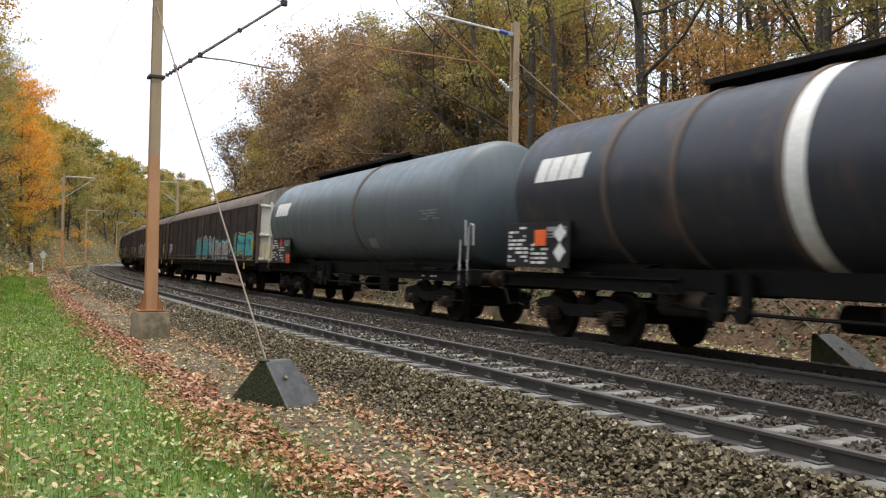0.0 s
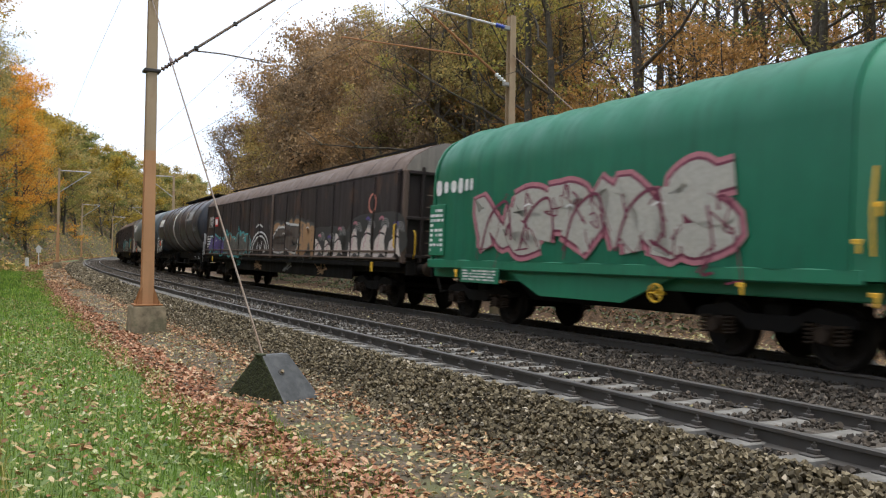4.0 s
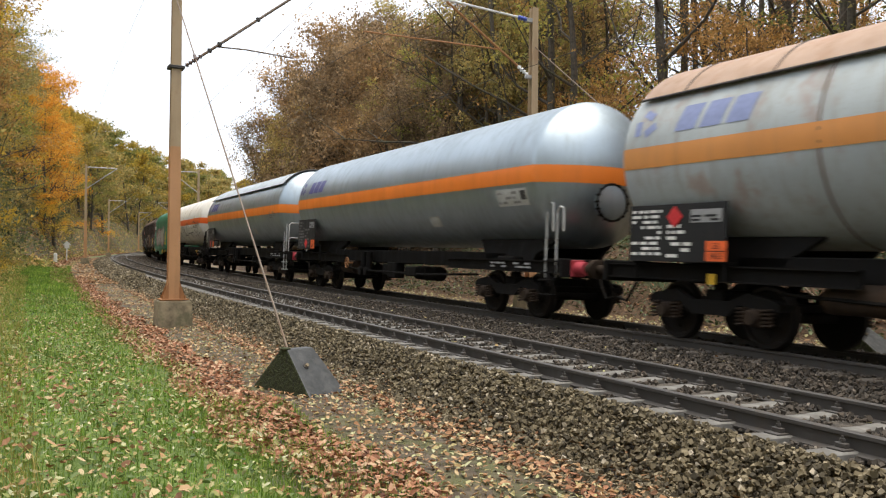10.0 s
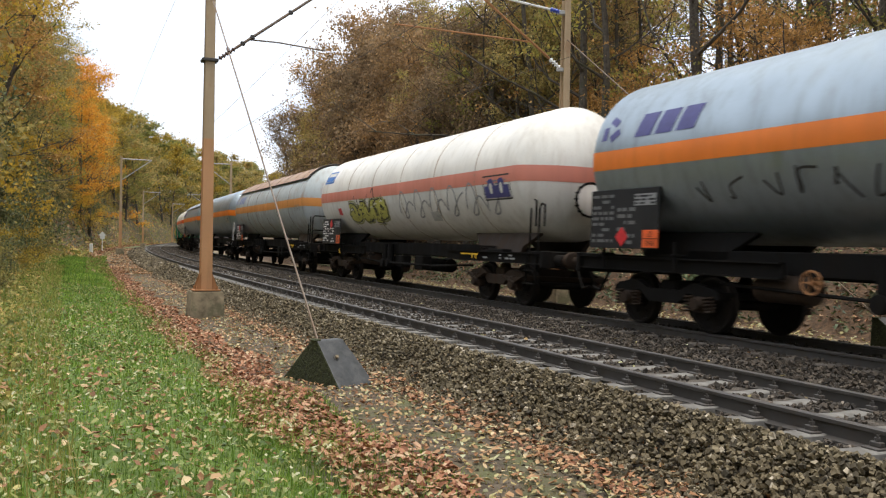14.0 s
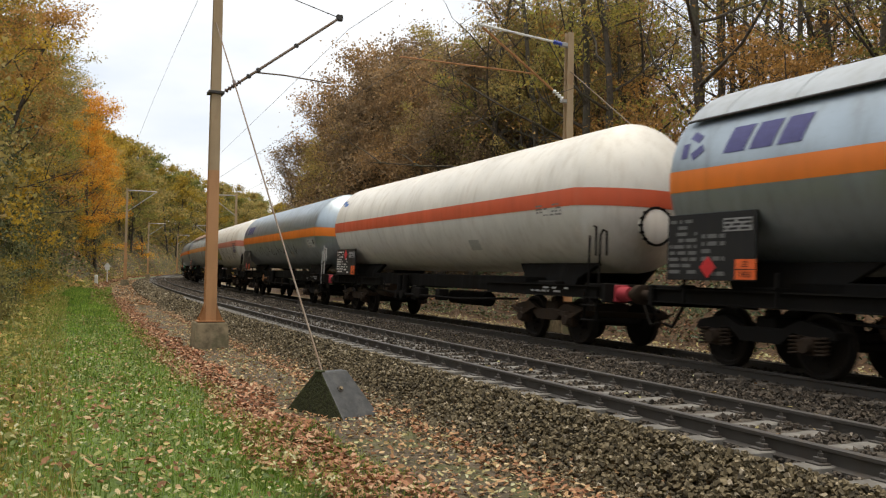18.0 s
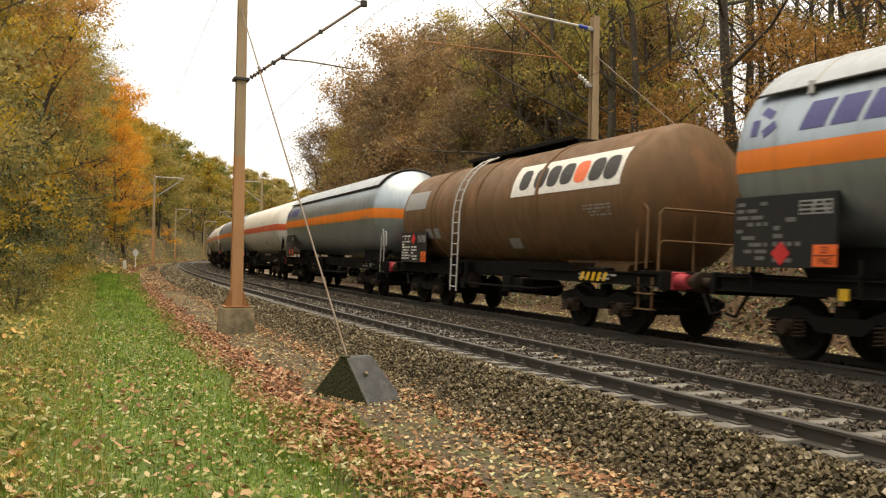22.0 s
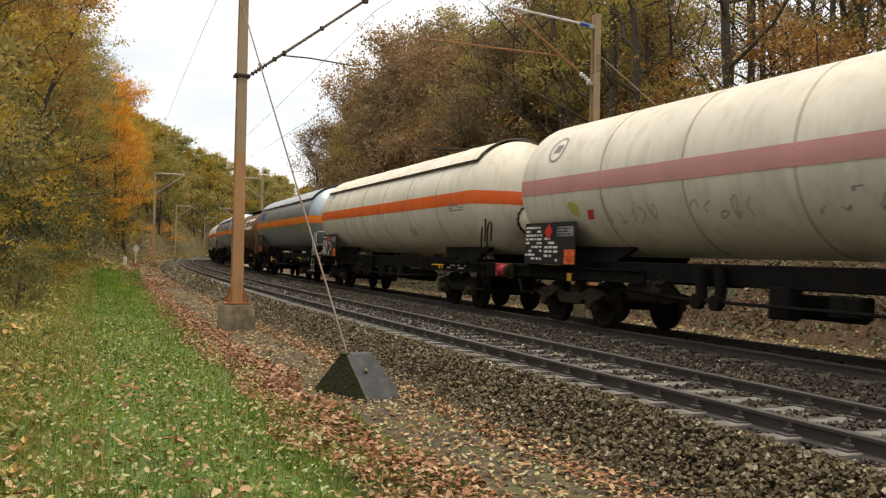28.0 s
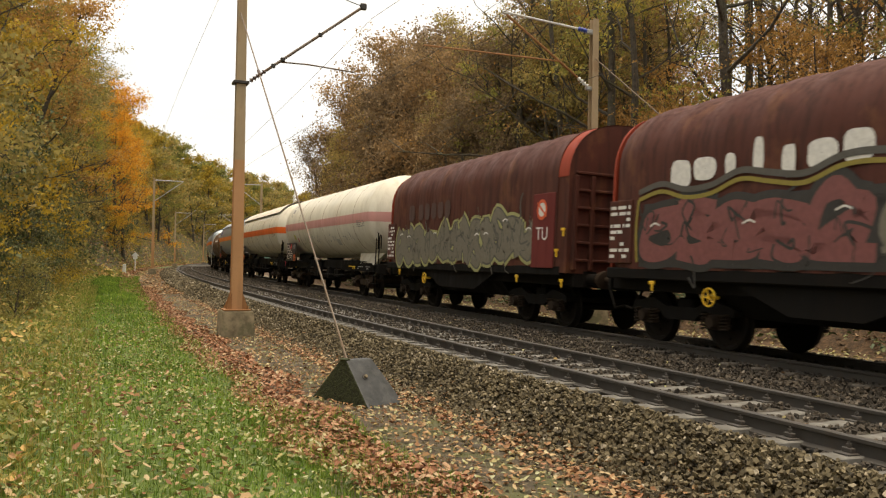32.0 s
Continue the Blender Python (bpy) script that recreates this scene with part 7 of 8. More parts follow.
def limb(mb, rng, start, direction, length_, r0, tips, depth, bend=0.25, up=0.12, twig=5):
    pts, rs_ = [Vector(start)], [r0]
    d = Vector(direction).normalized()
    k = 5
    for i in range(k):
        d = (d + Vector((rng.gauss(0, bend), rng.gauss(0, bend), rng.gauss(0, bend) + up)) * 0.5).normalized()
        pts.append(pts[-1] + d * length_ / k)
        rs_.append(max(r0 * (1 - 0.8 * (i + 1) / k), 0.008))
    mb.tube(pts[::2] + pts[-1:] if r0 < 0.03 else pts, rs_[::2] + rs_[-1:] if r0 < 0.03 else rs_, 6 if r0 > 0.06 else (4 if r0 > 0.02 else 3))
    if depth > 0:
        for j in range(twig):
            f = rng.uniform(0.3, 1.0)
            p = pts[min(int(f * k), k - 1)].lerp(pts[min(int(f * k) + 1, k)], rng.random())
            side = Vector((rng.gauss(0, 1), rng.gauss(0, 1), rng.gauss(0.15, 0.6))).normalized()
            limb(mb, rng, p, d * 0.6 + side, length_ * rng.uniform(0.35, 0.6), max(r0 * 0.38, 0.010), tips, depth - 1, bend, up, max(2, twig - 1))
    else:
        tips.extend((pts[-1], pts[-2], pts[-3]))
    return pts


def make_tree(seed, height, r, first, limbs, leaves, leaf, clump, mat, spread=0.45, layer=0.55):
    """One tree: tapered bent trunk, limbs and twigs in one mesh, a loose crown of single leaves in another."""
    rng = random.Random(seed)
    rs = np.random.RandomState(seed)
    mb, tips = Mesh(), []
    pts, d = [Vector((0, 0, -0.6))], Vector((0.0, rng.gauss(0, 0.04), 1)).normalized()
    rad = [r * 1.35]
    k = 9
    for i in range(k):
        d = (d + Vector((rng.gauss(0, 0.055), rng.gauss(0, 0.055), 0.03))).normalized()
        pts.append(pts[-1] + d * (height + 0.6) / k)
        rad.append(max(r * (1 - 0.86 * (i + 1) / k) + 0.01, 0.02))
    mb.tube(pts, rad, 9)
    tips.extend(pts[-3:])
    for j in range(limbs):
        f = first + (1 - first) * (j + rng.random()) / limbs
        i = min(int(f * k), k - 1)
        p = pts[i].lerp(pts[i + 1], f * k - i)
        a = j * 2.4 + rng.uniform(-0.6, 0.6)
        ln = height * spread * (1.15 - f * 0.75) * rng.uniform(0.7, 1.2)
        limb(mb, rng, p, (math.cos(a), math.sin(a), rng.uniform(0.25, 0.8)), ln, max(rad[i] * 0.42, 0.02), tips, 1, 0.3, 0.12, 4)
    tp = np.array([tuple(p) for p in tips if p.z > height * first * 0.7])
    w = rs.randint(0, len(tp), leaves)
    c = tp[w] + rs.normal(0, clump, (leaves, 3)) * np.array([1, 1, layer]) * rs.choice([0.6, 1.0, 1.25], leaves)[:, None]
    v, f = spread_tris(rs, c, leaf)
    trunk = mb.data("trunk", BARK)
    crown = quick_mesh("crown", v, f, mat)
    return trunk, crown


def plant(name, meshes, label, category, group, s, u, rng, k=1.0):
    x, y = at(s, u)
    ob = thing(name, label, category, group, m=Matrix.Translation((float(x), float(y), float(ground_z(s, u)) - 0.05)) @ pose(0, 0, 0, 0, 0, rng.uniform(0, 360)) @ Matrix.Diagonal((k * rng.uniform(0.92, 1.08), k * rng.uniform(0.92, 1.08), k, 1)))
    for nm, me in zip(("trunk", "crown"), meshes):
        part(nm, me, None, ob)
    return ob


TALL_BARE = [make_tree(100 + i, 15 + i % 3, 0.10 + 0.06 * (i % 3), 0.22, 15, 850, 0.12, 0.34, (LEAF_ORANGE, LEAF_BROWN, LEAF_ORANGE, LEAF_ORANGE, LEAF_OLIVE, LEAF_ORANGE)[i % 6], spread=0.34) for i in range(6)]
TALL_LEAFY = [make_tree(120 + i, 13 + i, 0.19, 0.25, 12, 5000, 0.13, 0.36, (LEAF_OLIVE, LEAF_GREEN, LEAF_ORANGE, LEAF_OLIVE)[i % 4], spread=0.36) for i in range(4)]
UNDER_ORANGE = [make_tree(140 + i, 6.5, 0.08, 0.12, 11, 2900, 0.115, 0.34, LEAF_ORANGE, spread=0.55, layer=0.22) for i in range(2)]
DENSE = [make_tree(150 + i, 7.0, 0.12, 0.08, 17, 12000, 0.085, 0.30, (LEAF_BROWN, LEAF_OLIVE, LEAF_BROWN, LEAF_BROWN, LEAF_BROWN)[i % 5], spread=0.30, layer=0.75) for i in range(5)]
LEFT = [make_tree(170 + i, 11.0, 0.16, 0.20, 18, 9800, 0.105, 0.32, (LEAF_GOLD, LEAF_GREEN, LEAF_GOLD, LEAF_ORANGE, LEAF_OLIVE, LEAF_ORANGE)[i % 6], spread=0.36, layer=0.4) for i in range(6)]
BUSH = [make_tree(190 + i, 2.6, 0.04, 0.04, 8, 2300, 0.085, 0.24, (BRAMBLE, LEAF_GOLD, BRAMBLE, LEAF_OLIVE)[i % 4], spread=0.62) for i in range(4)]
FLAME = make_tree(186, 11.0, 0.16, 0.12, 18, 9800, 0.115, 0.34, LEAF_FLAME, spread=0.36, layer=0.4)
FAR_TREE = [make_tree(200 + i, 11.0, 0.15, 0.08, 9, 3000, 0.27, 0.50, (LEAF_HAZED, LEAF_GREEN, LEAF_HAZED, LEAF_GOLD)[i % 4], spread=0.34) for i in range(4)]
LABELS = {0: "tall bare-trunked tree with thin autumn leaves on the bank", 1: "tall tree with loose olive and brown autumn leaves", 2: "young beech with glowing orange leaves under the tall trees",
          3: "dense brown-olive young tree on the cutting slope", 4: "broad autumn tree on the grassy bank", 5: "leafy green bush at the foot of the bank", 6: "distant autumn tree beyond the bend"}
rng = random.Random(77)


def scatter(n, s_range, u_range, gap, seed):
    r2 = random.Random(seed)
    got = []
    tries = 0
    while len(got) < n and tries < n * 40:
        tries += 1
        s, u = r2.uniform(*s_range), r2.uniform(*u_range)
        if all((s - a) ** 2 + (u - b) ** 2 > gap * gap for a, b in got):
            got.append((s, u))
    return got


for s, u in scatter(78, (-12, 30), (12.5, 32), 1.9, 1):
    i = rng.randrange(12)
    if i < 11:
        plant("tree", rng.choice(TALL_BARE), LABELS[0], "tree", "forest trees", s, u, rng, rng.uniform(0.85, 1.15))
    else:
        plant("tree", rng.choice(TALL_LEAFY), LABELS[1], "tree", "forest trees", s, u, rng, rng.uniform(0.8, 1.05))
for s, u in scatter(30, (-6, 26), (12.0, 24), 2.2, 2):
    plant("tree", rng.choice(UNDER_ORANGE), LABELS[2], "tree", "young beeches", s, u, rng, rng.uniform(0.6, 0.95))
for s, u in scatter(12, (20, 38), (11.5, 20), 2.6, 3):
    plant("tree", rng.choice(TALL_LEAFY), LABELS[1], "tree", "forest trees", s, u, rng, rng.uniform(0.72, 0.9))
for s, u in scatter(74, (28, 66), (10.8, 22), 2.0, 4):
    plant("tree", rng.choice(DENSE), LABELS[3], "tree", "slope trees", s, u, rng, rng.uniform(1.75, 2.2) * (1.0 if u > 12.5 else 0.80) * (1.0 if s > 42 else 0.78) * (1 - 0.24 * float(smooth(54, 66, s))))
for s, u in scatter(32, (37, 100), (-16.5, -9.4), 2.8, 5):
    kind = LEFT[5] if s < 52 and rng.random() < 0.3 else rng.choice((LEFT[0], LEFT[1], LEFT[2], LEFT[4], LEFT[4]))
    plant("tree", kind, LABELS[4], "tree", "bank trees", s, u, rng, rng.uniform(1.15, 1.4) * (1.0 if s < 50 else 1.12))
for s, u, k in ((96, -6.9, 1.35), (101, -6.2, 1.4), (104, -7.6, 1.55), (112, -9.5, 1.6), (90, -8.2, 1.1)):
    plant("tree", FLAME, "broad beech with bright orange leaves above the bend", "tree", "bank trees", s, u, rng, k)
for s, u in scatter(30, (100, 172), (-22, -8.2), 3.6, 10):
    if u < -10 or not 96 < s < 114:
        plant("tree", rng.choice((LEFT[0], LEFT[1], LEFT[4], LEFT[2])), LABELS[6], "tree", "bank trees", s, u, rng, rng.uniform(1.25, 1.55))
for s, u in scatter(120, (7, 84), (-13.0, -7.2), 1.3, 6):
    plant("bush", rng.choice(BUSH), LABELS[5], "bush", "bank bushes", s, u, rng, rng.uniform(0.6, 1.5) * (1.0 if u < -8.6 else 0.6))
for s, u in scatter(46, (20, 66), (-14.5, -9.0), 1.9, 12):
    plant("bush", rng.choice((BUSH[3], BUSH[3], BUSH[1], BUSH[0])), "tall olive hazel bush on the wooded bank", "bush", "bank bushes", s, u, rng, rng.uniform(1.5, 2.3))
for s, u in scatter(40, (84, 150), (-13, -6.6), 1.9, 9):
    plant("bush", rng.choice(BUSH), LABELS[5], "bush", "bank bushes", s, u, rng, rng.uniform(0.8, 1.6))


def arrays(me):
    v = np.empty(len(me.vertices) * 3, np.float32)
    me.vertices.foreach_get("co", v)
    me.calc_loop_triangles()
    f = np.empty(len(me.loop_triangles) * 3, np.int32)
    me.loop_triangles.foreach_get("vertices", f)
    return v.reshape(-1, 3), f.reshape(-1, 3)


def far_wood(name, label, spots, variants, k_range, seed):
    """Woods too far off to tell tree from tree: one mesh of trunks, one of leaves for each kind."""
    r2 = random.Random(seed)
    for j, pair in enumerate(variants):
        for which, me in zip(("trunks", "leaves"), pair):
            v0, f0 = arrays(me)
            vs, fs, n = [], [], 0
            r3 = random.Random(seed + j)
            for i, (s, u) in enumerate(spots):
                if i % len(variants) != j:
                    continue
                x, y = at(s, u)
                m = np.array(pose(float(x), float(y), float(ground_z(s, u)) - 0.1, 0, 0, r3.uniform(0, 360)))
                k = r3.uniform(*k_range)
                vs.append((v0 * k) @ m[:3, :3].T + m[:3, 3])
                fs.append(f0 + n)
                n += len(v0)
            if vs:
                ob = part(name, quick_mesh(name, np.concatenate(vs), np.concatenate(fs), me.materials[0]))
                tagged(ob, label, "woodland", kind="stuff")


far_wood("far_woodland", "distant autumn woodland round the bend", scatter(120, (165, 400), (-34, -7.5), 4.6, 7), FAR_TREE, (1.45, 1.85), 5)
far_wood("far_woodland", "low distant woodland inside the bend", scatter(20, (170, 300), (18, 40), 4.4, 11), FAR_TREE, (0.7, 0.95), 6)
# Added out of view: blocks low sky so the wagons' lower sides darken.
far_wood("woodland_behind", "unseen autumn woodland added behind the viewpoint to block low sky light", scatter(32, (-75, 4), (-32, -14.0), 4.2, 8), FAR_TREE, (1.0, 1.3), 9)


# ---- things too many to count ----
def stuff(name, me, label, category):
    return tagged(part(name, me), label, category, kind="stuff")


def points(rs, n, s_range, u_range, lift=0.0, near_pow=1.0, wave=0.0):
    s = s_range[0] + (s_range[1] - s_range[0]) * rs.uniform(0, 1, n) ** near_pow
    u = rs.uniform(u_range[0], u_range[1], n)
    if wave:
        u = u + wave * ripple(s, 0 * s, 0.9, 5)
    x, y = at(s, u)
    return s, u, np.stack([x, y, ground_z(s, u) + lift], 1)


def stones(name, n, s_range, u_range, size, mat, seed, label, lift=0.0, near_pow=1.6, heap=None, keep=None):
    rs = np.random.RandomState(seed)
    s, u, c = points(rs, n, s_range, u_range, lift, near_pow)
    if heap is not None:
        c[:, 2] += heap(s, u, rs)
    if keep is not None:
        k = keep(s, u)
        c, s, u = c[k], s[k], u[k]
    n = len(c)
    base = np.array([(x, y, z) for x in (-1, 1) for y in (-1, 1) for z in (-1, 1)], float) * 0.66
    v = base[None] * rs.uniform(0.72, 1.15, (n, 8, 1)) * rs.uniform(0.7, 1.2, (n, 1, 3)) + rs.normal(0, 0.13, (n, 8, 3))
    q = rs.normal(0, 1, (n, 4))
    q /= np.linalg.norm(q, axis=1)[:, None]
    w, x, y, z = q.T
    R = np.stack([1 - 2 * (y * y + z * z), 2 * (x * y - z * w), 2 * (x * z + y * w), 2 * (x * y + z * w), 1 - 2 * (x * x + z * z), 2 * (y * z - x * w), 2 * (x * z - y * w), 2 * (y * z + x * w), 1 - 2 * (x * x + y * y)], 1).reshape(n, 3, 3)
    v = np.einsum("nij,nkj->nki", R, v) * (size * rs.uniform(0.6, 1.3, n))[:, None, None] + c[:, None, :]
    f = np.array([(0, 1, 3), (0, 3, 2), (4, 6, 7), (4, 7, 5), (0, 4, 5), (0, 5, 1), (2, 3, 7), (2, 7, 6), (0, 2, 6), (0, 6, 4), (1, 5, 7), (1, 7, 3)])
    faces = (np.arange(n)[:, None, None] * 8 + f[None]).reshape(-1, 3)
    return stuff(name, quick_mesh(name, v.reshape(-1, 3), faces, mat), label, "ballast")


def off_sleeper(s, u):
    """Keep stones clear of the sleeper tops and the rails."""
    ph = np.abs(((s + 12) / 0.6 + 0.5) % 1.0 - 0.5) * 0.6
    return ((ph > 0.165) | (u < -0.56)) & (np.abs(u) > 0.10) & (np.abs(u - GAUGE) > 0.10)


shoulder = lambda s, u, rs: 0.20 * smooth(-1.80, -1.1, u) * smooth(-0.50, -0.95, u) * rs.uniform(0.25, 1.0, len(s)) + smooth(-1.15, -0.75, u) * rs.uniform(0.055, 0.082, len(s))
stones("ballast_shoulder", 66000, (-4, 26), (-1.95, -0.36), 0.0235, STONE, 1, "coarse brown ballast stones heaped beside the rail", 0.0, 1.6, shoulder, off_sleeper)
stones("ballast_shoulder", 5000, (-14, -4.8), (-1.95, -0.36), 0.05, STONE, 7, "brown ballast shoulder beside the rail", 0.0, 1.0, shoulder)
stones("ballast_bed", 17000, (-6, 36), (-0.3, 2.05), 0.027, STONE_DARK, 2, "ballast stones between the sleepers of the empty track", 0.066, 1.5, None, off_sleeper)
stones("ballast_shoulder", 4500, (24, 40), (-1.85, -0.4), 0.04, STONE, 9, "brown ballast shoulder beside the rail", 0.0, 1.3, shoulder)
stones("ballast_shoulder", 6000, (38, 110), (-1.7, -0.3), 0.08, STONE, 6, "brown ballast shoulder along the curve", 0.02, 1.3, lambda s, u, rs: 0.12 * rs.uniform(0, 1, len(s)))
stones("ballast_middle", 15000, (-6, 34), (2.0, 3.95), 0.028, STONE_DARK, 3, "rust-brown ballast between the two tracks", 0.02, 1.5, lambda s, u, rs: 0.05 * rs.uniform(0, 1, len(s)))
stones("ballast_far", 7000, (-6, 40), (3.9, 7.2), 0.034, STONE_DARK, 4, "dark ballast under the goods train", 0.02, 1.4)
stones("ballast_bed", 9000, (34, 125), (-0.3, 2.05), 0.055, STONE_DARK, 31, "dark ballast between the rails along the curve", 0.045, 1.2)
stones("ballast_middle", 9000, (32, 125), (2.0, 4.6), 0.06, STONE_DARK, 32, "rust-brown ballast between the tracks along the curve", 0.02, 1.2, lambda s, u, rs: 0.05 * rs.uniform(0, 1, len(s)))
stones("loose_stones", 900, (-4, 22), (-3.0, -1.6), 0.026, STONE, 5, "single stones strewn over the path", -0.005, 1.4)


def leaves(name, n, s_range, u_range, size, mat, seed, label, lift=0.012, near_pow=1.6, flat=0.75, wave=0.0, pile=None):
    rs = np.random.RandomState(seed)
    s, u, c = points(rs, n, s_range, u_range, lift, near_pow, wave)
    c[:, 2] += rs.uniform(0, 0.02, n)
    if pile is not None:
        c[:, 2] += pile(s, u)
    v, f = spread_leaves(rs, c, size, flat)
    return stuff(name, quick_mesh(name, v, f, mat), label, "leaves")


leaves("fallen_leaves", 8500, (-2, 48), (-3.7, -1.55), 0.066, LITTER, 11, "brown and tan oak leaves lying on the path", wave=0.15)
leaves("fallen_leaves", 12000, (-2, 44), (-3.85, -2.9), 0.078, LITTER_RED, 12, "drift of rusty leaves along the grass edge", 0.04, wave=0.25, flat=0.55)
leaves("fallen_leaves", 1500, (-1, 30), (-1.95, -1.5), 0.07, LITTER_RED, 26, "rusty leaves along the foot of the ballast", 0.02, flat=0.6)
leaves("fallen_leaves", 3600, (36, 120), (-4.6, -1.6), 0.16, LITTER, 22, "rusty leaves on the path round the curve", 0.03, 1.2)
leaves("fallen_leaves", 3200, (-2, 30), (-2.0, -0.5), 0.072, LITTER, 13, "scattered leaves caught in the ballast", 0.06)
leaves("fallen_leaves", 260, (-2, 30), (-0.5, 4.0), 0.075, LITTER_PALE, 14, "single pale leaves on the track bed", 0.05)
leaves("fallen_leaves", 2400, (-1, 30), (-3.7, -1.5), 0.062, LITTER_PALE, 15, "yellow leaves on the path", 0.02)
leaves("fallen_leaves", 8000, (-2.5, 14), (-9.5, -3.4), 0.056, LITTER_PALE, 16, "pale yellow-green leaves lying in the grass", 0.075, 1.8, flat=0.4)
leaves("fallen_leaves", 3000, (-2.5, 26), (-9.5, -3.8), 0.062, LITTER, 17, "brown leaves lying in the grass", 0.07, flat=0.5)
leaves("clover", 15000, (-3, 24), (-10, -3.9), 0.058, CLOVER, 24, "yellowing weeds and clover in the rough grass", 0.085, 1.6, 0.4, wave=0.4)
leaves("fallen_leaves", 800, (-2.5, 7), (-9.0, -4.6), 0.078, LITTER, 28, "large tan leaves lying on the rough grass", 0.10, 1.2, 0.5)
leaves("fallen_leaves", 900, (-14, -2), (-6.0, -1.6), 0.08, LITTER, 25, "leaves strewn over the verge", 0.02, 1.0)
leaves("fallen_leaves", 12000, (-8, 32), (9.2, 17), 0.10, LITTER_RED, 27, "rusty beech leaves deep on the wooded bank", 0.03, 1.1, 0.5)
leaves("fallen_leaves", 15000, (-12, 60), (8.9, 24), 0.13, LITTER_DARK, 18, "thick brown leaf litter on the wooded bank", 0.03, 1.2, 0.5)
leaves("fallen_leaves", 2600, (-10, 40), (7.4, 8.9), 0.10, LITTER_PALE, 21, "pale leaves along the far cess", 0.02, 1.2)
leaves("ivy", 15000, (-10, 50), (8.7, 12), 0.12, IVY, 19, "dark ivy trailing over the wooded bank", 0.10, 1.1, 0.4, pile=lambda s, u: 0.2 * np.clip(ripple(s, u, 1.1, 6) + 0.2, 0, 1))
leaves("undergrowth", 20000, (0, 75), (-12, -6.0), 0.12, UNDERGROWTH, 20, "yellowing green undergrowth along the foot of the bank", 0.05, 1.3, 0.2, pile=lambda s, u: 0.6 * np.clip(ripple(s, u, 0.8, 8) + 0.3, 0, 1) * smooth(-5.8, -7.5, u) * np.random.RandomState(3).uniform(0, 1, len(s)))
leaves("fallen_leaves", 11000, (62, 190), (-14, -3.9), 0.22, LITTER, 23, "brown leaf litter on the slope by the bend", 0.05, 1.0, 0.5)
leaves("undergrowth", 26000, (60, 290), (-19, -4.8), 0.30, UNDERGROWTH, 29, "yellowing brambles and young growth on the slope by the bend", 0.08, 1.0, 0.2, pile=lambda s, u: np.random.RandomState(30).uniform(0, 1, np.shape(s)) * 1.5 * np.clip(ripple(s, u, 0.35, 6) + 0.15, 0, 1) * smooth(-4.9, -6.5, u))
leaves("fallen_leaves", 18000, (62, 290), (-18, -3.9), 0.26, LITTER_RED, 31, "rusty leaves drifted on the slope by the bend", 0.06, 1.0, 0.4)


def blades(name, n, s_range, u_range, h, width, mat, seed, label, near_pow=1.8, wave=0.0):
    rs = np.random.RandomState(seed)
    s, u, c = points(rs, n, s_range, u_range, -0.01, near_pow, wave)
    a = rs.uniform(0, 2 * np.pi, n)
    hh = h * rs.uniform(0.5, 1.4, n)
    lean = rs.normal(0, 0.45, n) * hh
    b = rs.uniform(0, 2 * np.pi, n)
    side = np.stack([np.cos(a), np.sin(a), 0 * a], 1) * (width * (1 + s.clip(0, 40) / 14) / 2)[:, None]
    top = np.stack([np.cos(b) * lean, np.sin(b) * lean, hh], 1)
    midp = top * np.array([0.35, 0.35, 0.62])
    v = np.stack([c - side, c + side, c + midp + side * 0.75, c + midp - side * 0.75, c + top], 1).reshape(-1, 3)
    i = np.arange(n)[:, None] * 5
    f = np.concatenate([i + np.array([[0, 1, 2]]), i + np.array([[0, 2, 3]]), i + np.array([[3, 2, 4]])], 0)
    return stuff(name, quick_mesh(name, v, f, mat), label, "grass")


blades("grass", 60000, (-3, 70), (-6.8, -3.45), 0.12, 0.006, GRASS, 31, "lush green grass verge beside the path", 2.0, 0.2)
blades("grass", 9000, (-3, 4.5), (-4.2, -2.85), 0.09, 0.006, GRASS, 34, "grass tufts creeping onto the path", 1.0, 0.15)
blades("grass", 30000, (-3, 40), (-10, -5.5), 0.17, 0.007, GRASS_DRY, 32, "yellowing rough grass on the verge", 2.0)
blades("grass", 3600, (-2, 16), (-3.4, -1.9), 0.04, 0.006, GRASS_DRY, 33, "thin mossy grass on the path", 1.6)

blades("grass", 7000, (-14, -2.6), (-7.0, -3.2), 0.09, 0.02, GRASS, 35, "mown grass on the verge", 1.0, 0.2)

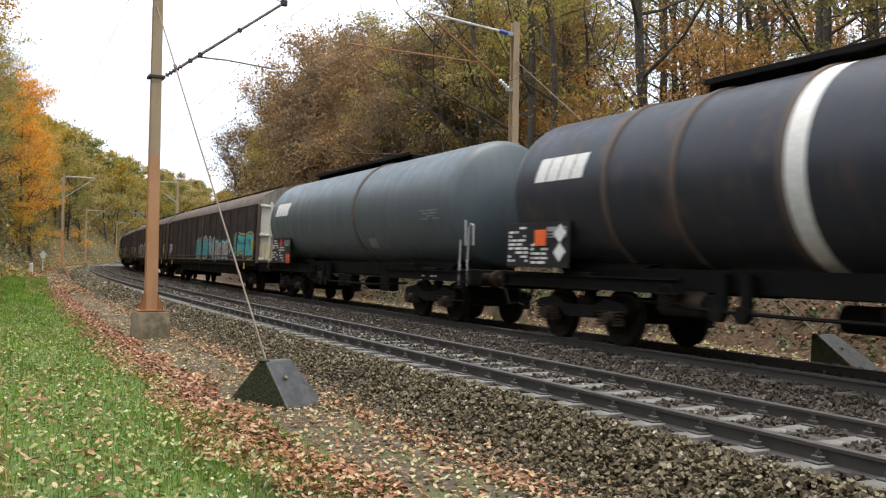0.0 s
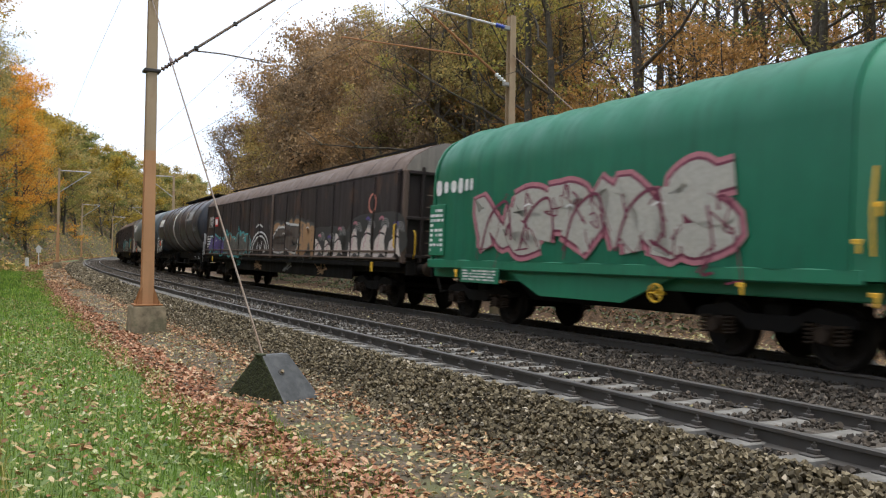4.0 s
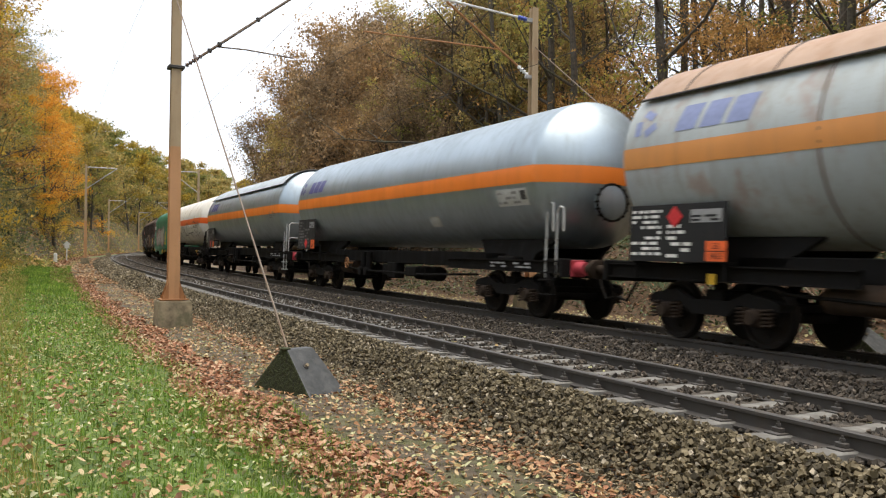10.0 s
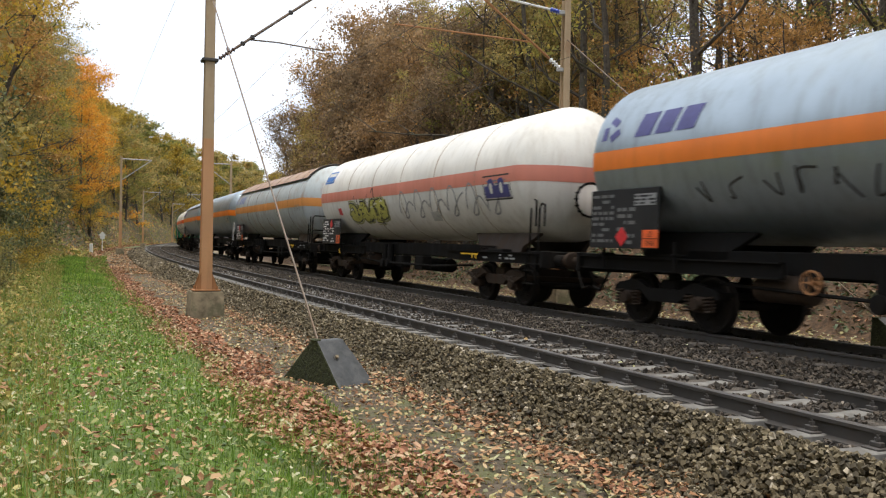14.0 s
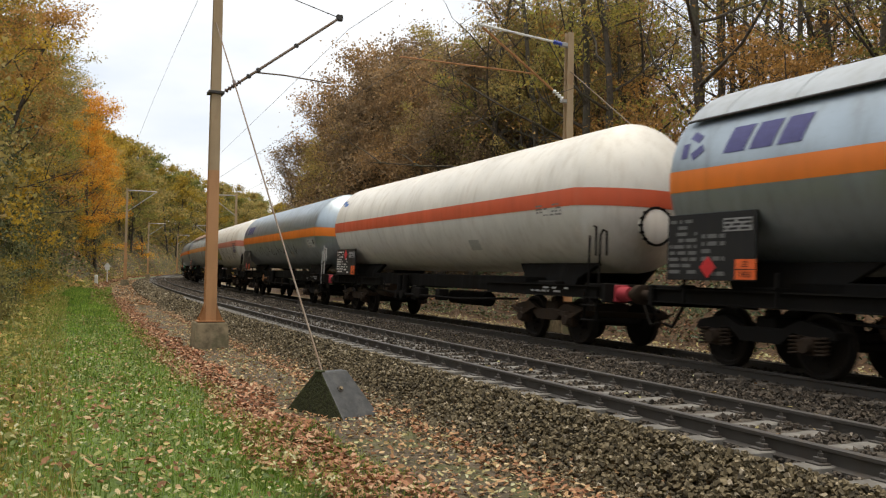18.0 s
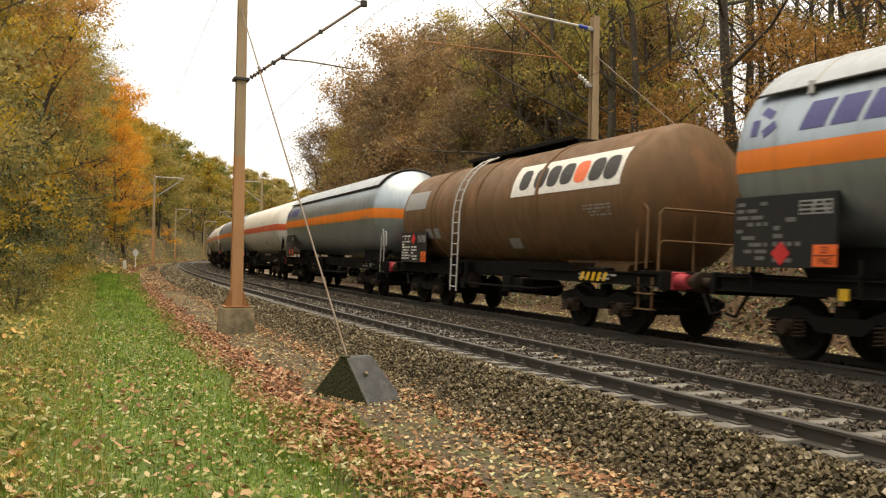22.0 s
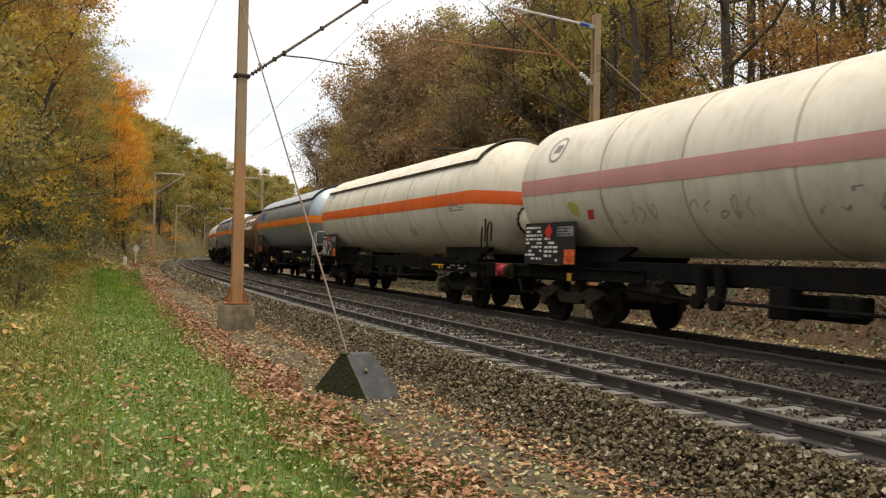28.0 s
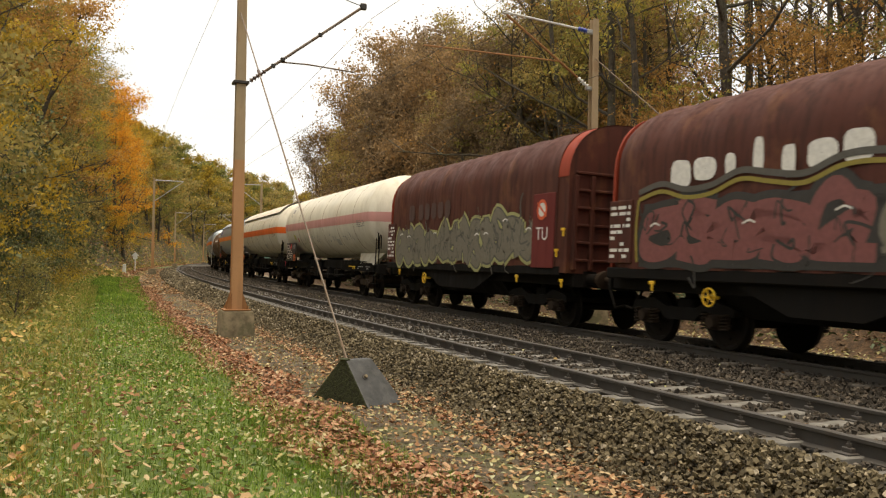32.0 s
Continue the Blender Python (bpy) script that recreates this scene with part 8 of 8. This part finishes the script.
# ---- sleepers ----
make_track(0.0, 0.0, -CANT, "near track on concrete sleepers in ballast", SLEEPER, -12, 80, 22)
make_track(FAR, FAR_Z, FAR_Z - CANT, "far track under the train on dark sleepers", SLEEPER_DARK, -12, 60, -20)


# ---- motion of the train ----
def travelled(t):
    """Metres run since the start; the train slows down all the time."""
    a = t / 32
    return 0.9957 * (352.649 * a - 15.119 * a ** 2 - 108.455 * a ** 3 + 51.955 * a ** 4)


_q = np.cumsum((1 - 4.755 * _k)) * DS
_q -= np.interp(0, _s, _q)


def on_far_track(q):
    s = float(np.interp(q, _q, _s))
    x, y = at(s, FAR + GAUGE / 2)
    return Vector((float(x), float(y), FAR_Z - CANT / 2)), math.degrees(heading(s)) + 90


LEAN = math.degrees(math.atan2(CANT, GAUGE))


def motions():
    times = [i * 0.5 for i in range(65)]
    for w, bogies, sets, (q0, q1), pivot in WAGONS:
        mid = (q0 + q1) / 2
        rows, turns = [], ([], [])
        for t in times:
            q = mid + travelled(t)
            a, ha = on_far_track(q + pivot / 2)
            b, hb = on_far_track(q - pivot / 2)
            c = (a + b) / 2
            d = a - b
            h = math.degrees(math.atan2(d.y, d.x))
            rows.append((t, pose(c.x, c.y, c.z, LEAN, 0, h)))
            if t % 2 == 0:
                turns[0].append((t, pose(pivot / 2, 0, 0, 0, 0, ha - h)))
                turns[1].append((t, pose(-pivot / 2, 0, 0, 0, 0, hb - h)))
        walk(w, rows)
        for b, r in zip(bogies, turns):
            walk(b, r)
        # wheels roll while the wagon is near enough to see them turn
        near_frames = [k for k in range(961) if -24 < mid + travelled(k / 30) < 90]
        turned = 0.0
        rows = [(0.0, 0.0)]
        for i, k in enumerate(near_frames):
            if i:
                turned += math.degrees((travelled(k / 30) - travelled(near_frames[i - 1] / 30)) / WHEEL_R)
            if i == 0 or turned - rows[-1][1] > 44 or i == len(near_frames) - 1:
                if k > 0:
                    rows.append((k / 30, turned))
        if rows[-1][0] < SECONDS:
            rows.append((SECONDS, turned))
        for ob, ax in sets:
            walk(ob, [(t, pose(ax, 0, WHEEL_R) @ pose(0, 0, 0, 0, a % 360, 0)) for t, a in rows])


motions()
